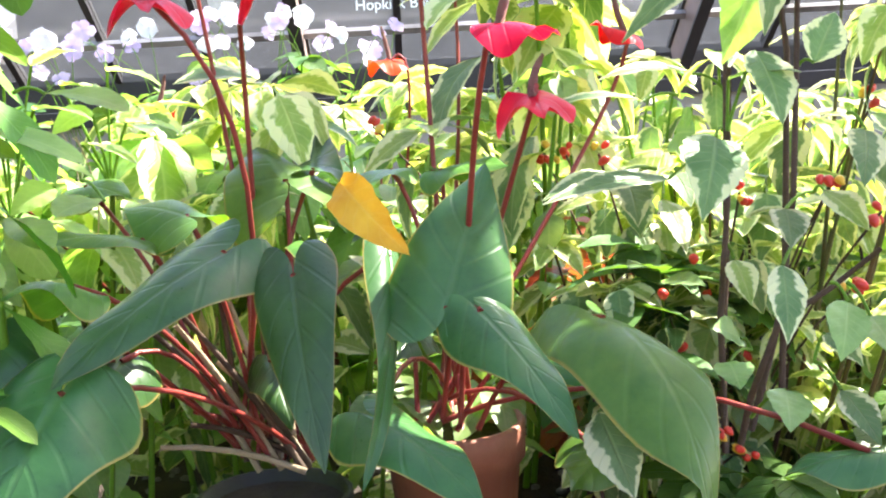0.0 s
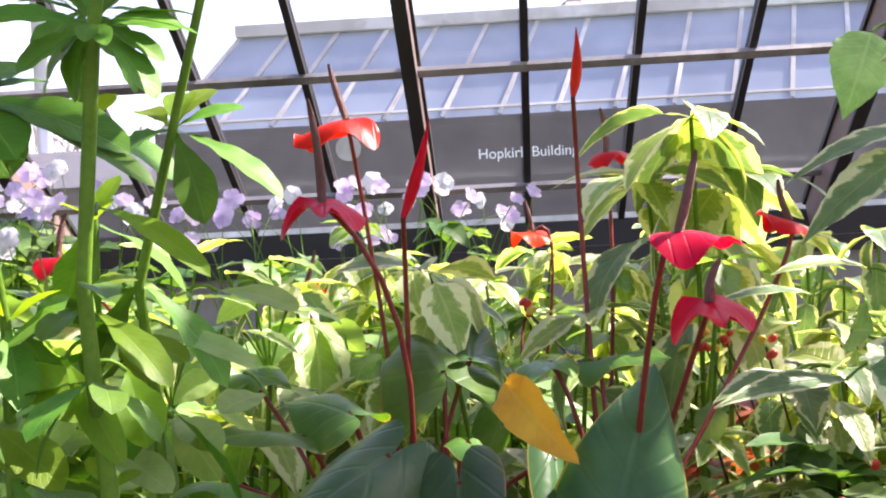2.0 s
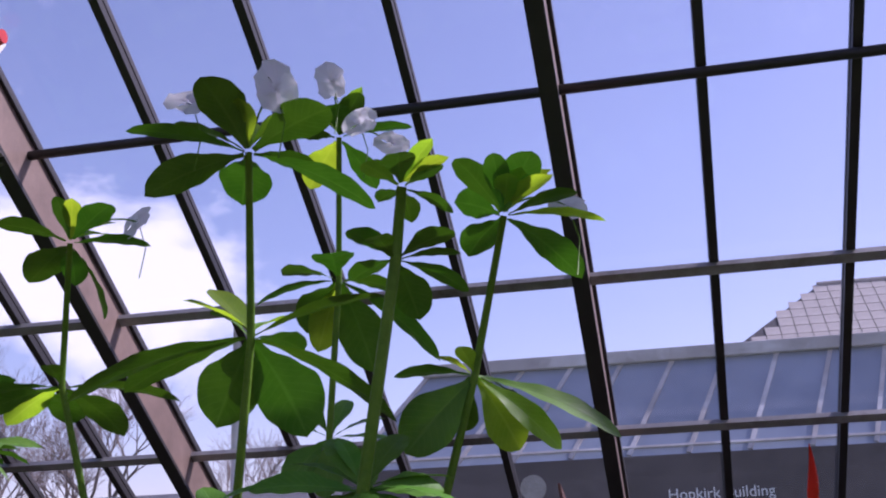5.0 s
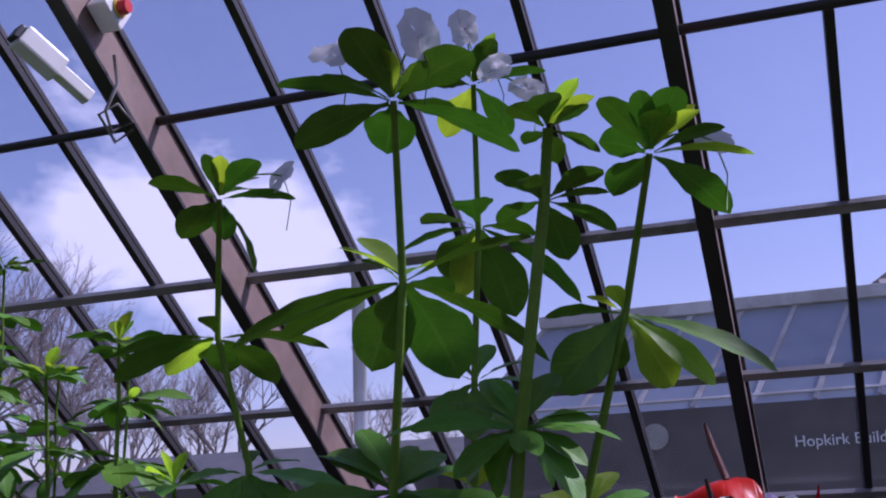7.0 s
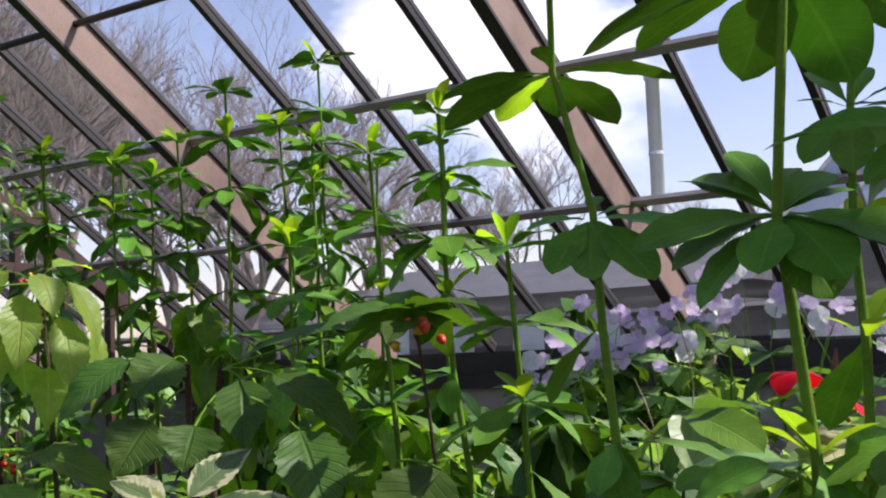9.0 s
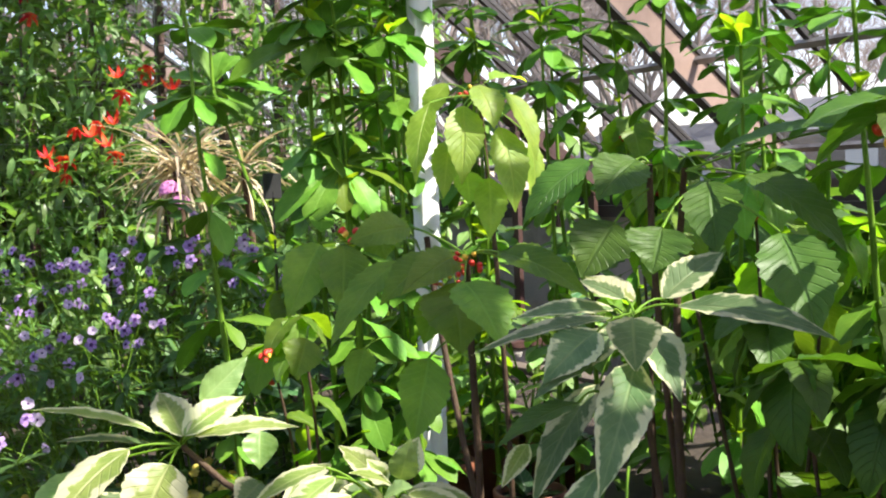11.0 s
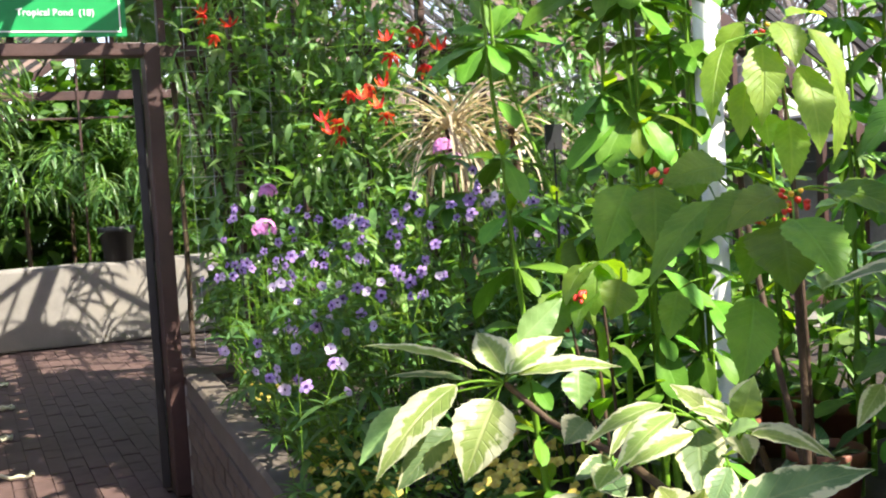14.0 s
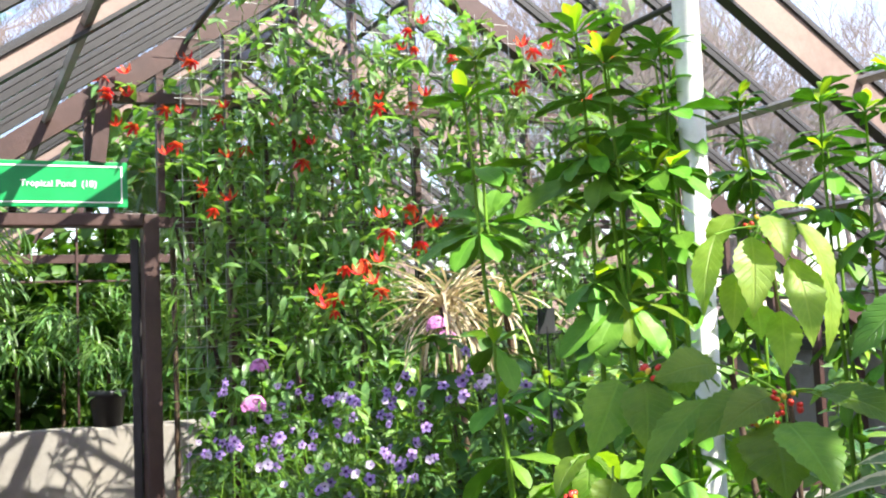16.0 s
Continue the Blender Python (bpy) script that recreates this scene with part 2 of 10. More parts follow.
roof_glass = pane_glass("roof_glass", (0.94, 0.95, 0.97), 0.018)


# ---- mesh helpers ----
def link_bm(name, bm, mat, smooth=False):
    me = bpy.data.meshes.new(name)
    bm.to_mesh(me)
    bm.free()
    if mat:
        me.materials.append(mat)
    if smooth:
        me.polygons.foreach_set("use_smooth", [True] * len(me.polygons))
    return me


def thing(name, label, category, group="", kind="", at=(0, 0, 0)):
    ob = new(name)
    ob.location = at
    return tagged(ob, label, category, group, kind)


def part(name, bm, mat, parent, label="", smooth=False):
    ob = new(name, link_bm(name, bm, mat, smooth))
    ob.parent = parent
    return tagged(ob, label)


JOINED, STEMS = {}, {}


def joined(root):
    """From here on the small blades of this plant are gathered into one part, and its twigs into another."""
    JOINED[root.name], STEMS[root.name] = [], {}
    return root


def arrays(me):
    v = np.empty(len(me.vertices) * 3, np.float32)
    me.vertices.foreach_get("co", v)
    l = np.empty(len(me.loops), np.int32)
    me.loops.foreach_get("vertex_index", l)
    u = np.empty(len(me.loops) * 2, np.float32)
    me.uv_layers[0].uv.foreach_get("vector", u)
    return v.reshape(-1, 3), l, u


def gather():
    """Builds the gathered foliage: all blades are made of four-sided faces."""
    cache = {}
    for key, items in JOINED.items():
        root = bpy.data.objects[key]
        by = {}
        for me, m in items:
            by.setdefault(me.materials[0].name, []).append((me, m))
        for mat, lst in by.items():
            vs, ls, us, n = [], [], [], 0
            for me, m in lst:
                if me.name not in cache:
                    cache[me.name] = arrays(me)
                v, l, u = cache[me.name]
                mm = np.array(m)
                vs.append(v @ mm[:3, :3].T + mm[:3, 3])
                ls.append(l + n)
                us.append(u)
                n += len(v)
            v, l, u = np.concatenate(vs), np.concatenate(ls), np.concatenate(us)
            out = bpy.data.meshes.new("foliage")
            out.vertices.add(len(v))
            out.vertices.foreach_set("co", v.ravel().astype(np.float32))
            out.loops.add(len(l))
            out.loops.foreach_set("vertex_index", l.astype(np.int32))
            out.polygons.add(len(l) // 4)
            out.polygons.foreach_set("loop_start", np.arange(0, len(l), 4, dtype=np.int32))
            out.polygons.foreach_set("use_smooth", np.ones(len(l) // 4, dtype=bool))
            out.uv_layers.new(name="uv").uv.foreach_set("vector", u)
            out.materials.append(MATS[mat])
            out.update(calc_edges=True)
            ob = new("foliage", out)
            ob.parent = root
            tagged(ob, kind="stuff")
        for mat, bm in STEMS[key].items():
            tagged(part("stem", bm, MATS[mat], root, "", True), kind="stuff")


def put(name, mesh, parent, m, label=""):
    if parent.name in JOINED:
        JOINED[parent.name].append((mesh, m.copy()))
        return None
    ob = new(name, mesh)
    ob.parent = parent
    ob.matrix_local = m
    return tagged(ob, label)


def box_to(bm, lo, hi, bevel=0.0):
    c = [(a + b) / 2 for a, b in zip(lo, hi)]
    s = [abs(b - a) for a, b in zip(lo, hi)]
    r = bmesh.ops.create_cube(bm, size=1.0, matrix=Matrix.Translation(c) @ Matrix.Diagonal((*s, 1)))
    if bevel:
        vs = set(r["verts"])
        es = [e for e in bm.edges if e.verts[0] in vs and e.verts[1] in vs]
        bmesh.ops.bevel(bm, geom=es, offset=bevel, segments=2, profile=0.6, affect='EDGES')
    return bm


def bar(bm, a, b, w, h, up=(0, 0, 1)):
    """A rectangular bar from a to b; w across, h along up (its top face lies on the line)."""
    a, b = Vector(a), Vector(b)
    d = (b - a).normalized()
    side = d.cross(Vector(up)).normalized()
    u = side.cross(d).normalized()
    v = [bm.verts.new(p + side * (w / 2 * i) + u * (j * h)) for p in (a, b) for i, j in ((-1, 0), (1, 0), (1, -1), (-1, -1))]
    for q in ((0, 1, 2, 3), (7, 6, 5, 4), (0, 4, 5, 1), (1, 5, 6, 2), (2, 6, 7, 3), (3, 7, 4, 0)):
        bm.faces.new([v[i] for i in q])
    return bm


def tube(bm, pts, radii, sides=8, cap=True):
    pts = [Vector(p) for p in pts]
    rings = []
    ref = Vector((0.31, 0.77, 0.55))
    for i, p in enumerate(pts):
        d = (pts[min(i + 1, len(pts) - 1)] - pts[max(i - 1, 0)]).normalized()
        s = d.cross(ref)
        s = s.normalized() if s.length > 1e-4 else d.orthogonal().normalized()
        u = s.cross(d)
        r = radii[i] if isinstance(radii, (list, tuple)) else radii
        rings.append([bm.verts.new(p + (s * math.cos(k * math.tau / sides) + u * math.sin(k * math.tau / sides)) * r) for k in range(sides)])
    for a, b in zip(rings, rings[1:]):
        for k in range(sides):
            bm.faces.new((a[k], a[(k + 1) % sides], b[(k + 1) % sides], b[k]))
    if cap:
        bm.faces.new(rings[0])
        bm.faces.new(list(reversed(rings[-1])))
    return bm


def bend(a, b, sag, n=6):
    """Points from a to b, bowed by the vector sag in the middle."""
    a, b, sag = Vector(a), Vector(b), Vector(sag)
    return [a.lerp(b, i / n) + sag * (4 * (i / n) * (1 - i / n)) for i in range(n + 1)]


# ---- the glasshouse ----
RIDGE_Y, RIDGE_Z, SLOPE = 1.576, 3.845, radians(33.94)
EAVE_N, EAVE_S = 4.92, -1.768
EAVE_Z = RIDGE_Z - (EAVE_N - RIDGE_Y) * math.tan(SLOPE)
PANE = 0.4488
X_WEST, X_EAST, GABLE_X = -15.2, 4.9, -5.50
# glazing bars; the beams stand at the columns marked True
COLUMNS = []
for _k in range(-4, 11):
    COLUMNS.append((_k * PANE - (0.022 if _k == -4 else 0), _k % 4 == 0))
COLUMNS += [(-2.234, False), (-2.683, False), (-3.13, False), (-3.82, True), (-4.05, False), (-4.42, False), (-4.80, False), (-5.18, False)]
COLUMNS += [(GABLE_X - 0.2 - 0.4488 * _k, _k % 4 == 3) for _k in range(21)]
TAN = math.tan(SLOPE)


def roof_z(y):
    return RIDGE_Z - abs(y - RIDGE_Y) * TAN


def slope_roof(side):
    """One slope of glazing: beams every fourth bar, bars, purlins and single panes. side +1 north, -1 south."""
    name = "roof_north" if side > 0 else "roof_south"
    root = thing(name, "sloping glasshouse roof of clear panes in black glazing bars", "roof", kind="structure")
    ye = EAVE_N if side > 0 else EAVE_S
    nrm = Vector((0, side * math.sin(SLOPE), math.cos(SLOPE)))
    for x, is_beam in COLUMNS:
        a, b = Vector((x, RIDGE_Y, RIDGE_Z)), Vector((x, ye, EAVE_Z))
        if is_beam:
            bm = bmesh.new()
            bar(bm, a - nrm * 0.016, b - nrm * 0.016, 0.036, 0.165 if side > 0 else 0.05, nrm)
            ob = part("rafter", bm, beam_paint, root)
            bm = bmesh.new()
            bar(bm, a + nrm * 0.012, b + nrm * 0.012, 0.062, 0.026, nrm)
            part("glazing_cap", bm, bar_paint, ob)
            bm = bmesh.new()
            off = 0.183 if side > 0 else 0.068
            bar(bm, a - nrm * off, b - nrm * off, 0.056, 0.014, nrm)
            part("lower_flange", bm, bar_paint, ob)
        else:
            bm = bmesh.new()
            bar(bm, a + nrm * 0.012, b + nrm * 0.012, 0.034, 0.022, nrm)
            bar(bm, a - nrm * 0.0131, b - nrm * 0.0131, 0.03, 0.028, nrm)
            part("glazing_bar", bm, bar_paint, root)
    for p in PURLINS:
        y = RIDGE_Y + side * (p - RIDGE_Y)
        z = roof_z(y)
        bm = bmesh.new()
        if p in PIPE_PURLINS:
            c = Vector((0, y, z)) - nrm * 0.058
            tube(bm, [(X_WEST, c.y, c.z), (X_EAST, c.y, c.z)], 0.017, 10)
            part("purlin_pipe", bm, bar_paint, root, smooth=True)
        else:
            bar(bm, Vector((X_WEST, y, z)) - nrm * 0.036, Vector((X_EAST, y, z)) - nrm * 0.036, 0.042, 0.022, nrm)
            part("purlin", bm, purlin_metal, root)
    bm = bmesh.new()
    vs = [bm.verts.new(v) for v in ((X_WEST, RIDGE_Y, RIDGE_Z), (X_EAST, RIDGE_Y, RIDGE_Z), (X_EAST, ye, EAVE_Z), (X_WEST, ye, EAVE_Z))]
    bm.faces.new(vs if side < 0 else list(reversed(vs)))
    pane = part("pane", bm, roof_glass, root, "clear dusty glass")
    pane.visible_shadow = False
    return root


PURLINS = [4.66, 3.98, 3.300, 2.64, 1.96]
PIPE_PURLINS = (2.64, 1.96)
slope_roof(1)
slope_roof(-1)
bm = bmesh.new()
bar(bm, (X_WEST, RIDGE_Y, RIDGE_Z + 0.03), (X_EAST, RIDGE_Y, RIDGE_Z + 0.03), 0.09, 0.16)
tagged(part("ridge_beam", bm, frame_brown, None), "dark painted ridge beam of the glasshouse", "beam", kind="structure")


def side_wall(name, y, out):
    root = thing(name, "low rendered side wall with a dark sill under the eaves", "wall", kind="structure")
    bm = bmesh.new()
    box_to(bm, (X_WEST, y, -0.1), (X_EAST, y + out * 0.22, EAVE_Z - 0.24))
    part("masonry", bm, render_wall, root)
    bm = bmesh.new()
    box_to(bm, (X_WEST, y - out * 0.05, EAVE_Z - 0.238), (X_EAST, y + out * 0.25, EAVE_Z - 0.16))
    part("sill", bm, bar_paint, root)
    bm = bmesh.new()
    box_to(bm, (X_WEST, y, EAVE_Z - 0.158), (X_EAST, y + out * 0.08, EAVE_Z - 0.03))
    part("eaves_plate", bm, bar_paint, root)


side_wall("wall_north", EAVE_N, 1)
side_wall("wall_south", EAVE_S, -1)


def gable(name, x, door, low=0.55):
    """A glazed end wall: masonry foot, mullions up to the rake, rake beams, two rails; door gives the opening (y0, y1, z)."""
    root = thing(name, "glazed gable wall of dark brown frames on a rendered foot", "wall", kind="structure")
    bm = bmesh.new()
    for side, ye in ((1, EAVE_N), (-1, EAVE_S)):
        bar(bm, (x, RIDGE_Y, RIDGE_Z - 0.02), (x, ye, EAVE_Z - 0.02), 0.07, 0.11)
    part("rake_beam", bm, frame_brown, root)
    spans = [(EAVE_S, EAVE_N)] if not door else [(EAVE_S, door[0] - 0.07), (door[1] + 0.075, EAVE_N)]
    for a, b in spans:
        bm = bmesh.new()
        box_to(bm, (x - 0.1, a, -0.1), (x + 0.1, b, low))
        part("foot_wall", bm, render_wall, root)
        bm = bmesh.new()
        box_to(bm, (x - 0.12, a, low), (x + 0.12, b, low + 0.04))
        part("sill", bm, frame_brown, root)
    y = 0.745 - 0.34 * 7
    while y < EAVE_N:
        if not (door and door[0] - 0.1 < y < door[1] + 0.1):
            bm = bmesh.new()
            box_to(bm, (x - 0.03, y - 0.017, low + 0.04), (x + 0.03, y + 0.017, roof_z(y) - 0.1))
            part("mullion", bm, frame_brown, root)
        elif door[2] + 0.3 < roof_z(y) - 0.1:
            bm = bmesh.new()
            box_to(bm, (x - 0.03, y - 0.017, door[2] + 0.07), (x + 0.03, y + 0.017, roof_z(y) - 0.1))
            part("mullion", bm, frame_brown, root)
        y += 0.34
    for z in (2.14, 2.75):
        half = (RIDGE_Z - 0.12 - z) / TAN
        bm = bmesh.new()
        box_to(bm, (x - 0.028, max(RIDGE_Y - half, EAVE_S), z), (x + 0.028, min(RIDGE_Y + half, EAVE_N), z + 0.05))
        part("rail", bm, frame_brown, root)
    bm = bmesh.new()
    v = [bm.verts.new(p) for p in ((x, EAVE_S, low), (x, EAVE_N, low), (x, EAVE_N, EAVE_Z), (x, RIDGE_Y, RIDGE_Z), (x, EAVE_S, EAVE_Z))]
    if door:
        bm.free()
        bm = bmesh.new()
        p = [(x, EAVE_S, low), (x, door[0], low), (x, door[0], door[2] + 0.05), (x, door[1], door[2] + 0.05), (x, door[1], low), (x, EAVE_N, low),
             (x, EAVE_N, EAVE_Z), (x, RIDGE_Y, RIDGE_Z), (x, EAVE_S, EAVE_Z)]
        bm.faces.new([bm.verts.new(q) for q in p])
    else:
        bm.faces.new(v)
    g = part("pane", bm, roof_glass, root, "clear dusty glass")
    g.visible_shadow = False
    return root


DOOR = (-0.75, 0.31, 2.14)
gable("wall_west", GABLE_X, DOOR)
gable("wall_far_west", X_WEST, None)
gable("wall_east", X_EAST, None)

# floor, bed and bench
bm = bmesh.new()
box_to(bm, (X_WEST, EAVE_S, -0.12), (X_EAST, EAVE_N, -0.012))
floor = part("floor", bm, sand_joint, None)
tagged(floor, "brick-paved glasshouse path with sandy joints", "floor", kind="structure")

BED_Z = 0.61


def bed_edge(x):
    """The front wall of the bed runs a little askew to the house."""
    return 0.385 - 0.0724 * (x + 5.4)


def smooth_step(a, b, v):
    v = min(max((v - a) / (b - a), 0), 1)
    return v * v * (3 - 2 * v)


def bed_z(x, y):
    """The bed is banked up towards its middle at the eastern end."""
    return BED_Z - 0.04 + 0.33 * smooth_step(0.30, 0.75, y) * smooth_step(-0.75, -0.15, x) + 0.03 * noise.noise(Vector((x * 2, y * 2, 0))) + 0.015 * noise.noise(Vector((x * 11, y * 11, 4)))


bed = thing("planting_bed", "long raised planting bed with a rough concrete kerb wall", "planter", kind="structure")
X0, X1, BED_BACK = GABLE_X + 0.12, X_EAST - 0.15, 3.3
for nm, off in (("front_wall", 0.0), ("back_wall", None)):
    bm = bmesh.new()
    if off is None:
        box_to(bm, (X0, BED_BACK, 0), (X1, BED_BACK + 0.13, BED_Z), 0.012)
    else:
        n = 60
        rows = []
        for i in range(n + 1):
            x = X0 + (X1 - X0) * i / n
            y = bed_edge(x)
            j = lambda q: 0.006 * noise.noise(Vector((x * 3.1, q, 0.3)))
            rows.append([bm.verts.new(p) for p in ((x, y + j(1), 0), (x, y + j(2), BED_Z - 0.015), (x, y + 0.015, BED_Z + j(3)), (x, y + 0.12, BED_Z + j(4)),
                                                  (x, y + 0.135, BED_Z - 0.015), (x, y + 0.135, 0))])
        for r, q in zip(rows, rows[1:]):
            for k in range(5):
                bm.faces.new((r[k], q[k], q[k + 1], r[k + 1]))
        bm.faces.new(rows[0])
        bm.faces.new(list(reversed(rows[-1])))
    part(nm, bm, bed_concrete, bed)
bm = bmesh.new()
bmesh.ops.create_grid(bm, x_segments=160, y_segments=50, size=0.5)
for v in bm.verts:
    u, w = v.co.x + 0.5, v.co.y + 0.5
    x = X0 + u * (X1 - X0)
    y = bed_edge(x) + 0.1 + w * (BED_BACK + 0.03 - bed_edge(x) - 0.1)
    v.co = Vector((x, y, bed_z(x, y)))
part("soil", bm, soil_mat, bed, smooth=True)
wall_brick = surface("wall_brick", [(0.3, (0.075, 0.050, 0.036)), (0.7, (0.16, 0.115, 0.085))], 7, 0.85, 0, 0.6, 90, dirt=(0.10, 0.075, 0.055), vary=0.4)
bm = bmesh.new()
box_to(bm, (-0.105, -0.012, -0.031), (0.105, 0.012, 0.031), 0.005)
brick_me = link_bm("brick", bm, wall_brick)
wrnd = random.Random(17)
for row in range(7):
    for col in range(18):
        x = X0 + 0.12 + 0.22 * col + (0.11 if row % 2 else 0)
        put("brick", brick_me, bed, Matrix.Translation((x, bed_edge(x) + wrnd.uniform(-.003, .002), 0.04 + 0.073 * row)) @ Euler((0, 0, -0.0723 + wrnd.uniform(-.01, .01))).to_matrix().to_4x4())
# ---- leaves and petals ----
anth_leaf = leafy("anth_leaf", (0.021, 0.078, 0.018), (0.048, 0.132, 0.034), (0.085, 0.16, 0.055), rough=0.32, through=0.10, glow=(2.4, 2.6, 0.4), veins=6, spec=0.36, patch=0.35, ribs=0.22, bump=0.35, vary=0.8, rim=(0.26, 0.22, 0.05))
# lighter copy of anth_leaf for lit blades, the light put into the green
anth_lit = leafy("anth_lit", (0.045, 0.135, 0.018), (0.10, 0.215, 0.036), (0.15, 0.26, 0.07), rough=0.34, through=0.32, glow=(2.2, 2.0, 0.4), veins=6, spec=0.38, ribs=0.22, bump=0.3, rim=(0.26, 0.24, 0.05))
anth_old = leafy("anth_old", (0.62, 0.27, 0.02), (0.74, 0.42, 0.05), (0.72, 0.46, 0.12), rough=0.45, through=0.45, veins=7, glow=(1.2, 1.0, 0.5))
sod_leaf = leafy("sod_leaf", (0.052, 0.160, 0.012), (0.104, 0.248, 0.024), (0.15, 0.32, 0.05), spec=0.22, rough=0.48, through=0.10, glow=(1.3, 1.7, 0.4), veins=12)
# for young blades, and for sunlit ones with the sun in the colour
sod_young_lit = leafy("sod_young_lit", (0.13, 0.26, 0.02), (0.22, 0.36, 0.035), (0.28, 0.42, 0.09), rough=0.45, through=0.55, glow=(2.1, 2.0, 0.45), veins=12)
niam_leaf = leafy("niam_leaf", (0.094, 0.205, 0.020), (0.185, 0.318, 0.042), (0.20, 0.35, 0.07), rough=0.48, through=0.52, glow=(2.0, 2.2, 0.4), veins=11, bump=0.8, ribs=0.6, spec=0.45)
# brighter copy of niam_leaf: sunlight painted into the green
niam_sunlit = leafy("niam_sunlit", (0.17, 0.33, 0.035), (0.32, 0.49, 0.075), (0.40, 0.54, 0.12), rough=0.48, through=0.5, glow=(2.0, 2.0, 0.5), veins=11, bump=0.8, ribs=0.6, spec=0.55)
# darker copy of niam_leaf, its colour holding the shade of the lower bed
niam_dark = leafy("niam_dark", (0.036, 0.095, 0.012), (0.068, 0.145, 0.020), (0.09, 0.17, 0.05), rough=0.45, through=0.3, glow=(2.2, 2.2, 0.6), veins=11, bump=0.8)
var_leaf = leafy("var_leaf", (0.075, 0.155, 0.055), (0.17, 0.27, 0.115), (0.34, 0.42, 0.20), rough=0.45, through=0.38, glow=(1.5, 1.5, 0.6), veins=9,
                 edge=(0.60, 0.62, 0.38), edge_at=0.76, bump=0.55, ribs=0.3)
var_pale = leafy("var_pale", (0.17, 0.28, 0.06), (0.33, 0.43, 0.12), (0.56, 0.60, 0.28), rough=0.45, through=0.45, glow=(1.6, 1.6, 0.55), veins=9,
                 edge=(0.64, 0.66, 0.42), edge_at=0.60, bump=0.6, spec=0.4)
bush_leaf = leafy("bush_leaf", (0.040, 0.110, 0.028), (0.090, 0.185, 0.050), (0.12, 0.23, 0.05), rough=0.45, through=0.35, glow=(2.2, 2.2, 0.6), veins=8)
lime_leaf = leafy("lime_leaf", (0.10, 0.225, 0.045), (0.27, 0.42, 0.15), (0.36, 0.48, 0.20), rough=0.38, through=0.40, glow=(1.8, 1.8, 0.6), veins=8, spec=0.5, patch=0.4, vary=0.7)
# light green for blades in the sun, with the sunlight in the colour
sunlit_leaf = leafy("sunlit_leaf", (0.27, 0.42, 0.13), (0.44, 0.57, 0.24), (0.52, 0.62, 0.32), rough=0.36, through=0.62, glow=(1.7, 1.7, 0.7), veins=8, spec=0.5)
vine_leaf = leafy("vine_leaf", (0.050, 0.135, 0.036), (0.185, 0.315, 0.105), (0.20, 0.34, 0.10), rough=0.34, through=0.42, glow=(1.9, 2.0, 0.7), veins=5, spec=0.55, vary=0.7)
silver_leaf = leafy("silver_leaf", (0.03, 0.10, 0.028), (0.07, 0.17, 0.055), (0.34, 0.46, 0.32), rough=0.4, through=0.25, glow=(2, 2, .7), veins=8, blotch=(0.34, 0.42, 0.33))
dry_leaf = leafy("dry_leaf", (0.42, 0.35, 0.22), (0.60, 0.52, 0.36), (0.42, 0.34, 0.2), rough=0.7, through=0.3, veins=2, glow=(1.2, 1.1, 0.8))
bronze_leaf = leafy("bronze_leaf", (0.22, 0.055, 0.025), (0.36, 0.12, 0.045), (0.30, 0.13, 0.07), rough=0.45, through=0.35, veins=8, glow=(1.6, 1.2, 0.6))
red_spathe = leafy("red_spathe", (0.58, 0.014, 0.005), (0.70, 0.030, 0.009), (0.45, 0.008, 0.010), rough=0.36, through=0.35, veins=5, glow=(1.35, 0.8, 0.6), spec=0.16, bump=0.25, vary=0.15, patch=0.1)
white_petal = leafy("white_petal", (0.78, 0.76, 0.80), (0.86, 0.85, 0.87), (0.80, 0.74, 0.80), rough=0.6, through=0.62, veins=5, glow=(1.05, 1.05, 1.05), vary=0.08, patch=0.1, bump=0.2)
lilac_petal = leafy("lilac_petal", (0.60, 0.46, 0.72), (0.80, 0.70, 0.84), (0.56, 0.36, 0.62), rough=0.6, through=0.5, veins=5, glow=(1.15, 1.0, 1.15), vary=0.3, patch=0.3, bump=0.2)
purple_petal = leafy("purple_petal", (0.31, 0.18, 0.50), (0.54, 0.38, 0.69), (0.16, 0.06, 0.32), rough=0.6, through=0.35, veins=5, glow=(1.1, 1.0, 1.2), vary=0.5, patch=0.2, bump=0.2)
throat_petal = leafy("throat_petal", (0.05, 0.015, 0.10), (0.09, 0.03, 0.17), (0.05, 0.02, 0.1), rough=0.7, through=0.2, veins=5, vary=0.2)
pink_petal = leafy("pink_petal", (0.62, 0.20, 0.52), (0.76, 0.38, 0.66), (0.6, 0.25, 0.5), rough=0.6, through=0.35, veins=4, glow=(1.1, 1.0, 1.1), vary=0.3, bump=0.2)
yellow_petal = leafy("yellow_petal", (0.74, 0.55, 0.05), (0.86, 0.74, 0.22), (0.7, 0.5, 0.05), rough=0.55, through=0.35, veins=4, vary=0.3, bump=0.2, glow=(1.1, 1.05, .8))
flame_petal = leafy("flame_petal", (0.55, 0.030, 0.018), (0.66, 0.06, 0.025), (0.5, 0.05, 0.02), rough=0.5, through=0.35, veins=4, vary=0.3, glow=(1.3, 0.9, 0.9), bump=0.2,
                    edge=(0.70, 0.34, 0.05), edge_at=1.05)
stem_green = surface("stem_green", [(0.3, (0.075, 0.165, 0.010)), (0.7, (0.15, 0.28, 0.024))], 20, 0.5, 0, 0.2, 160, spec=0.2)
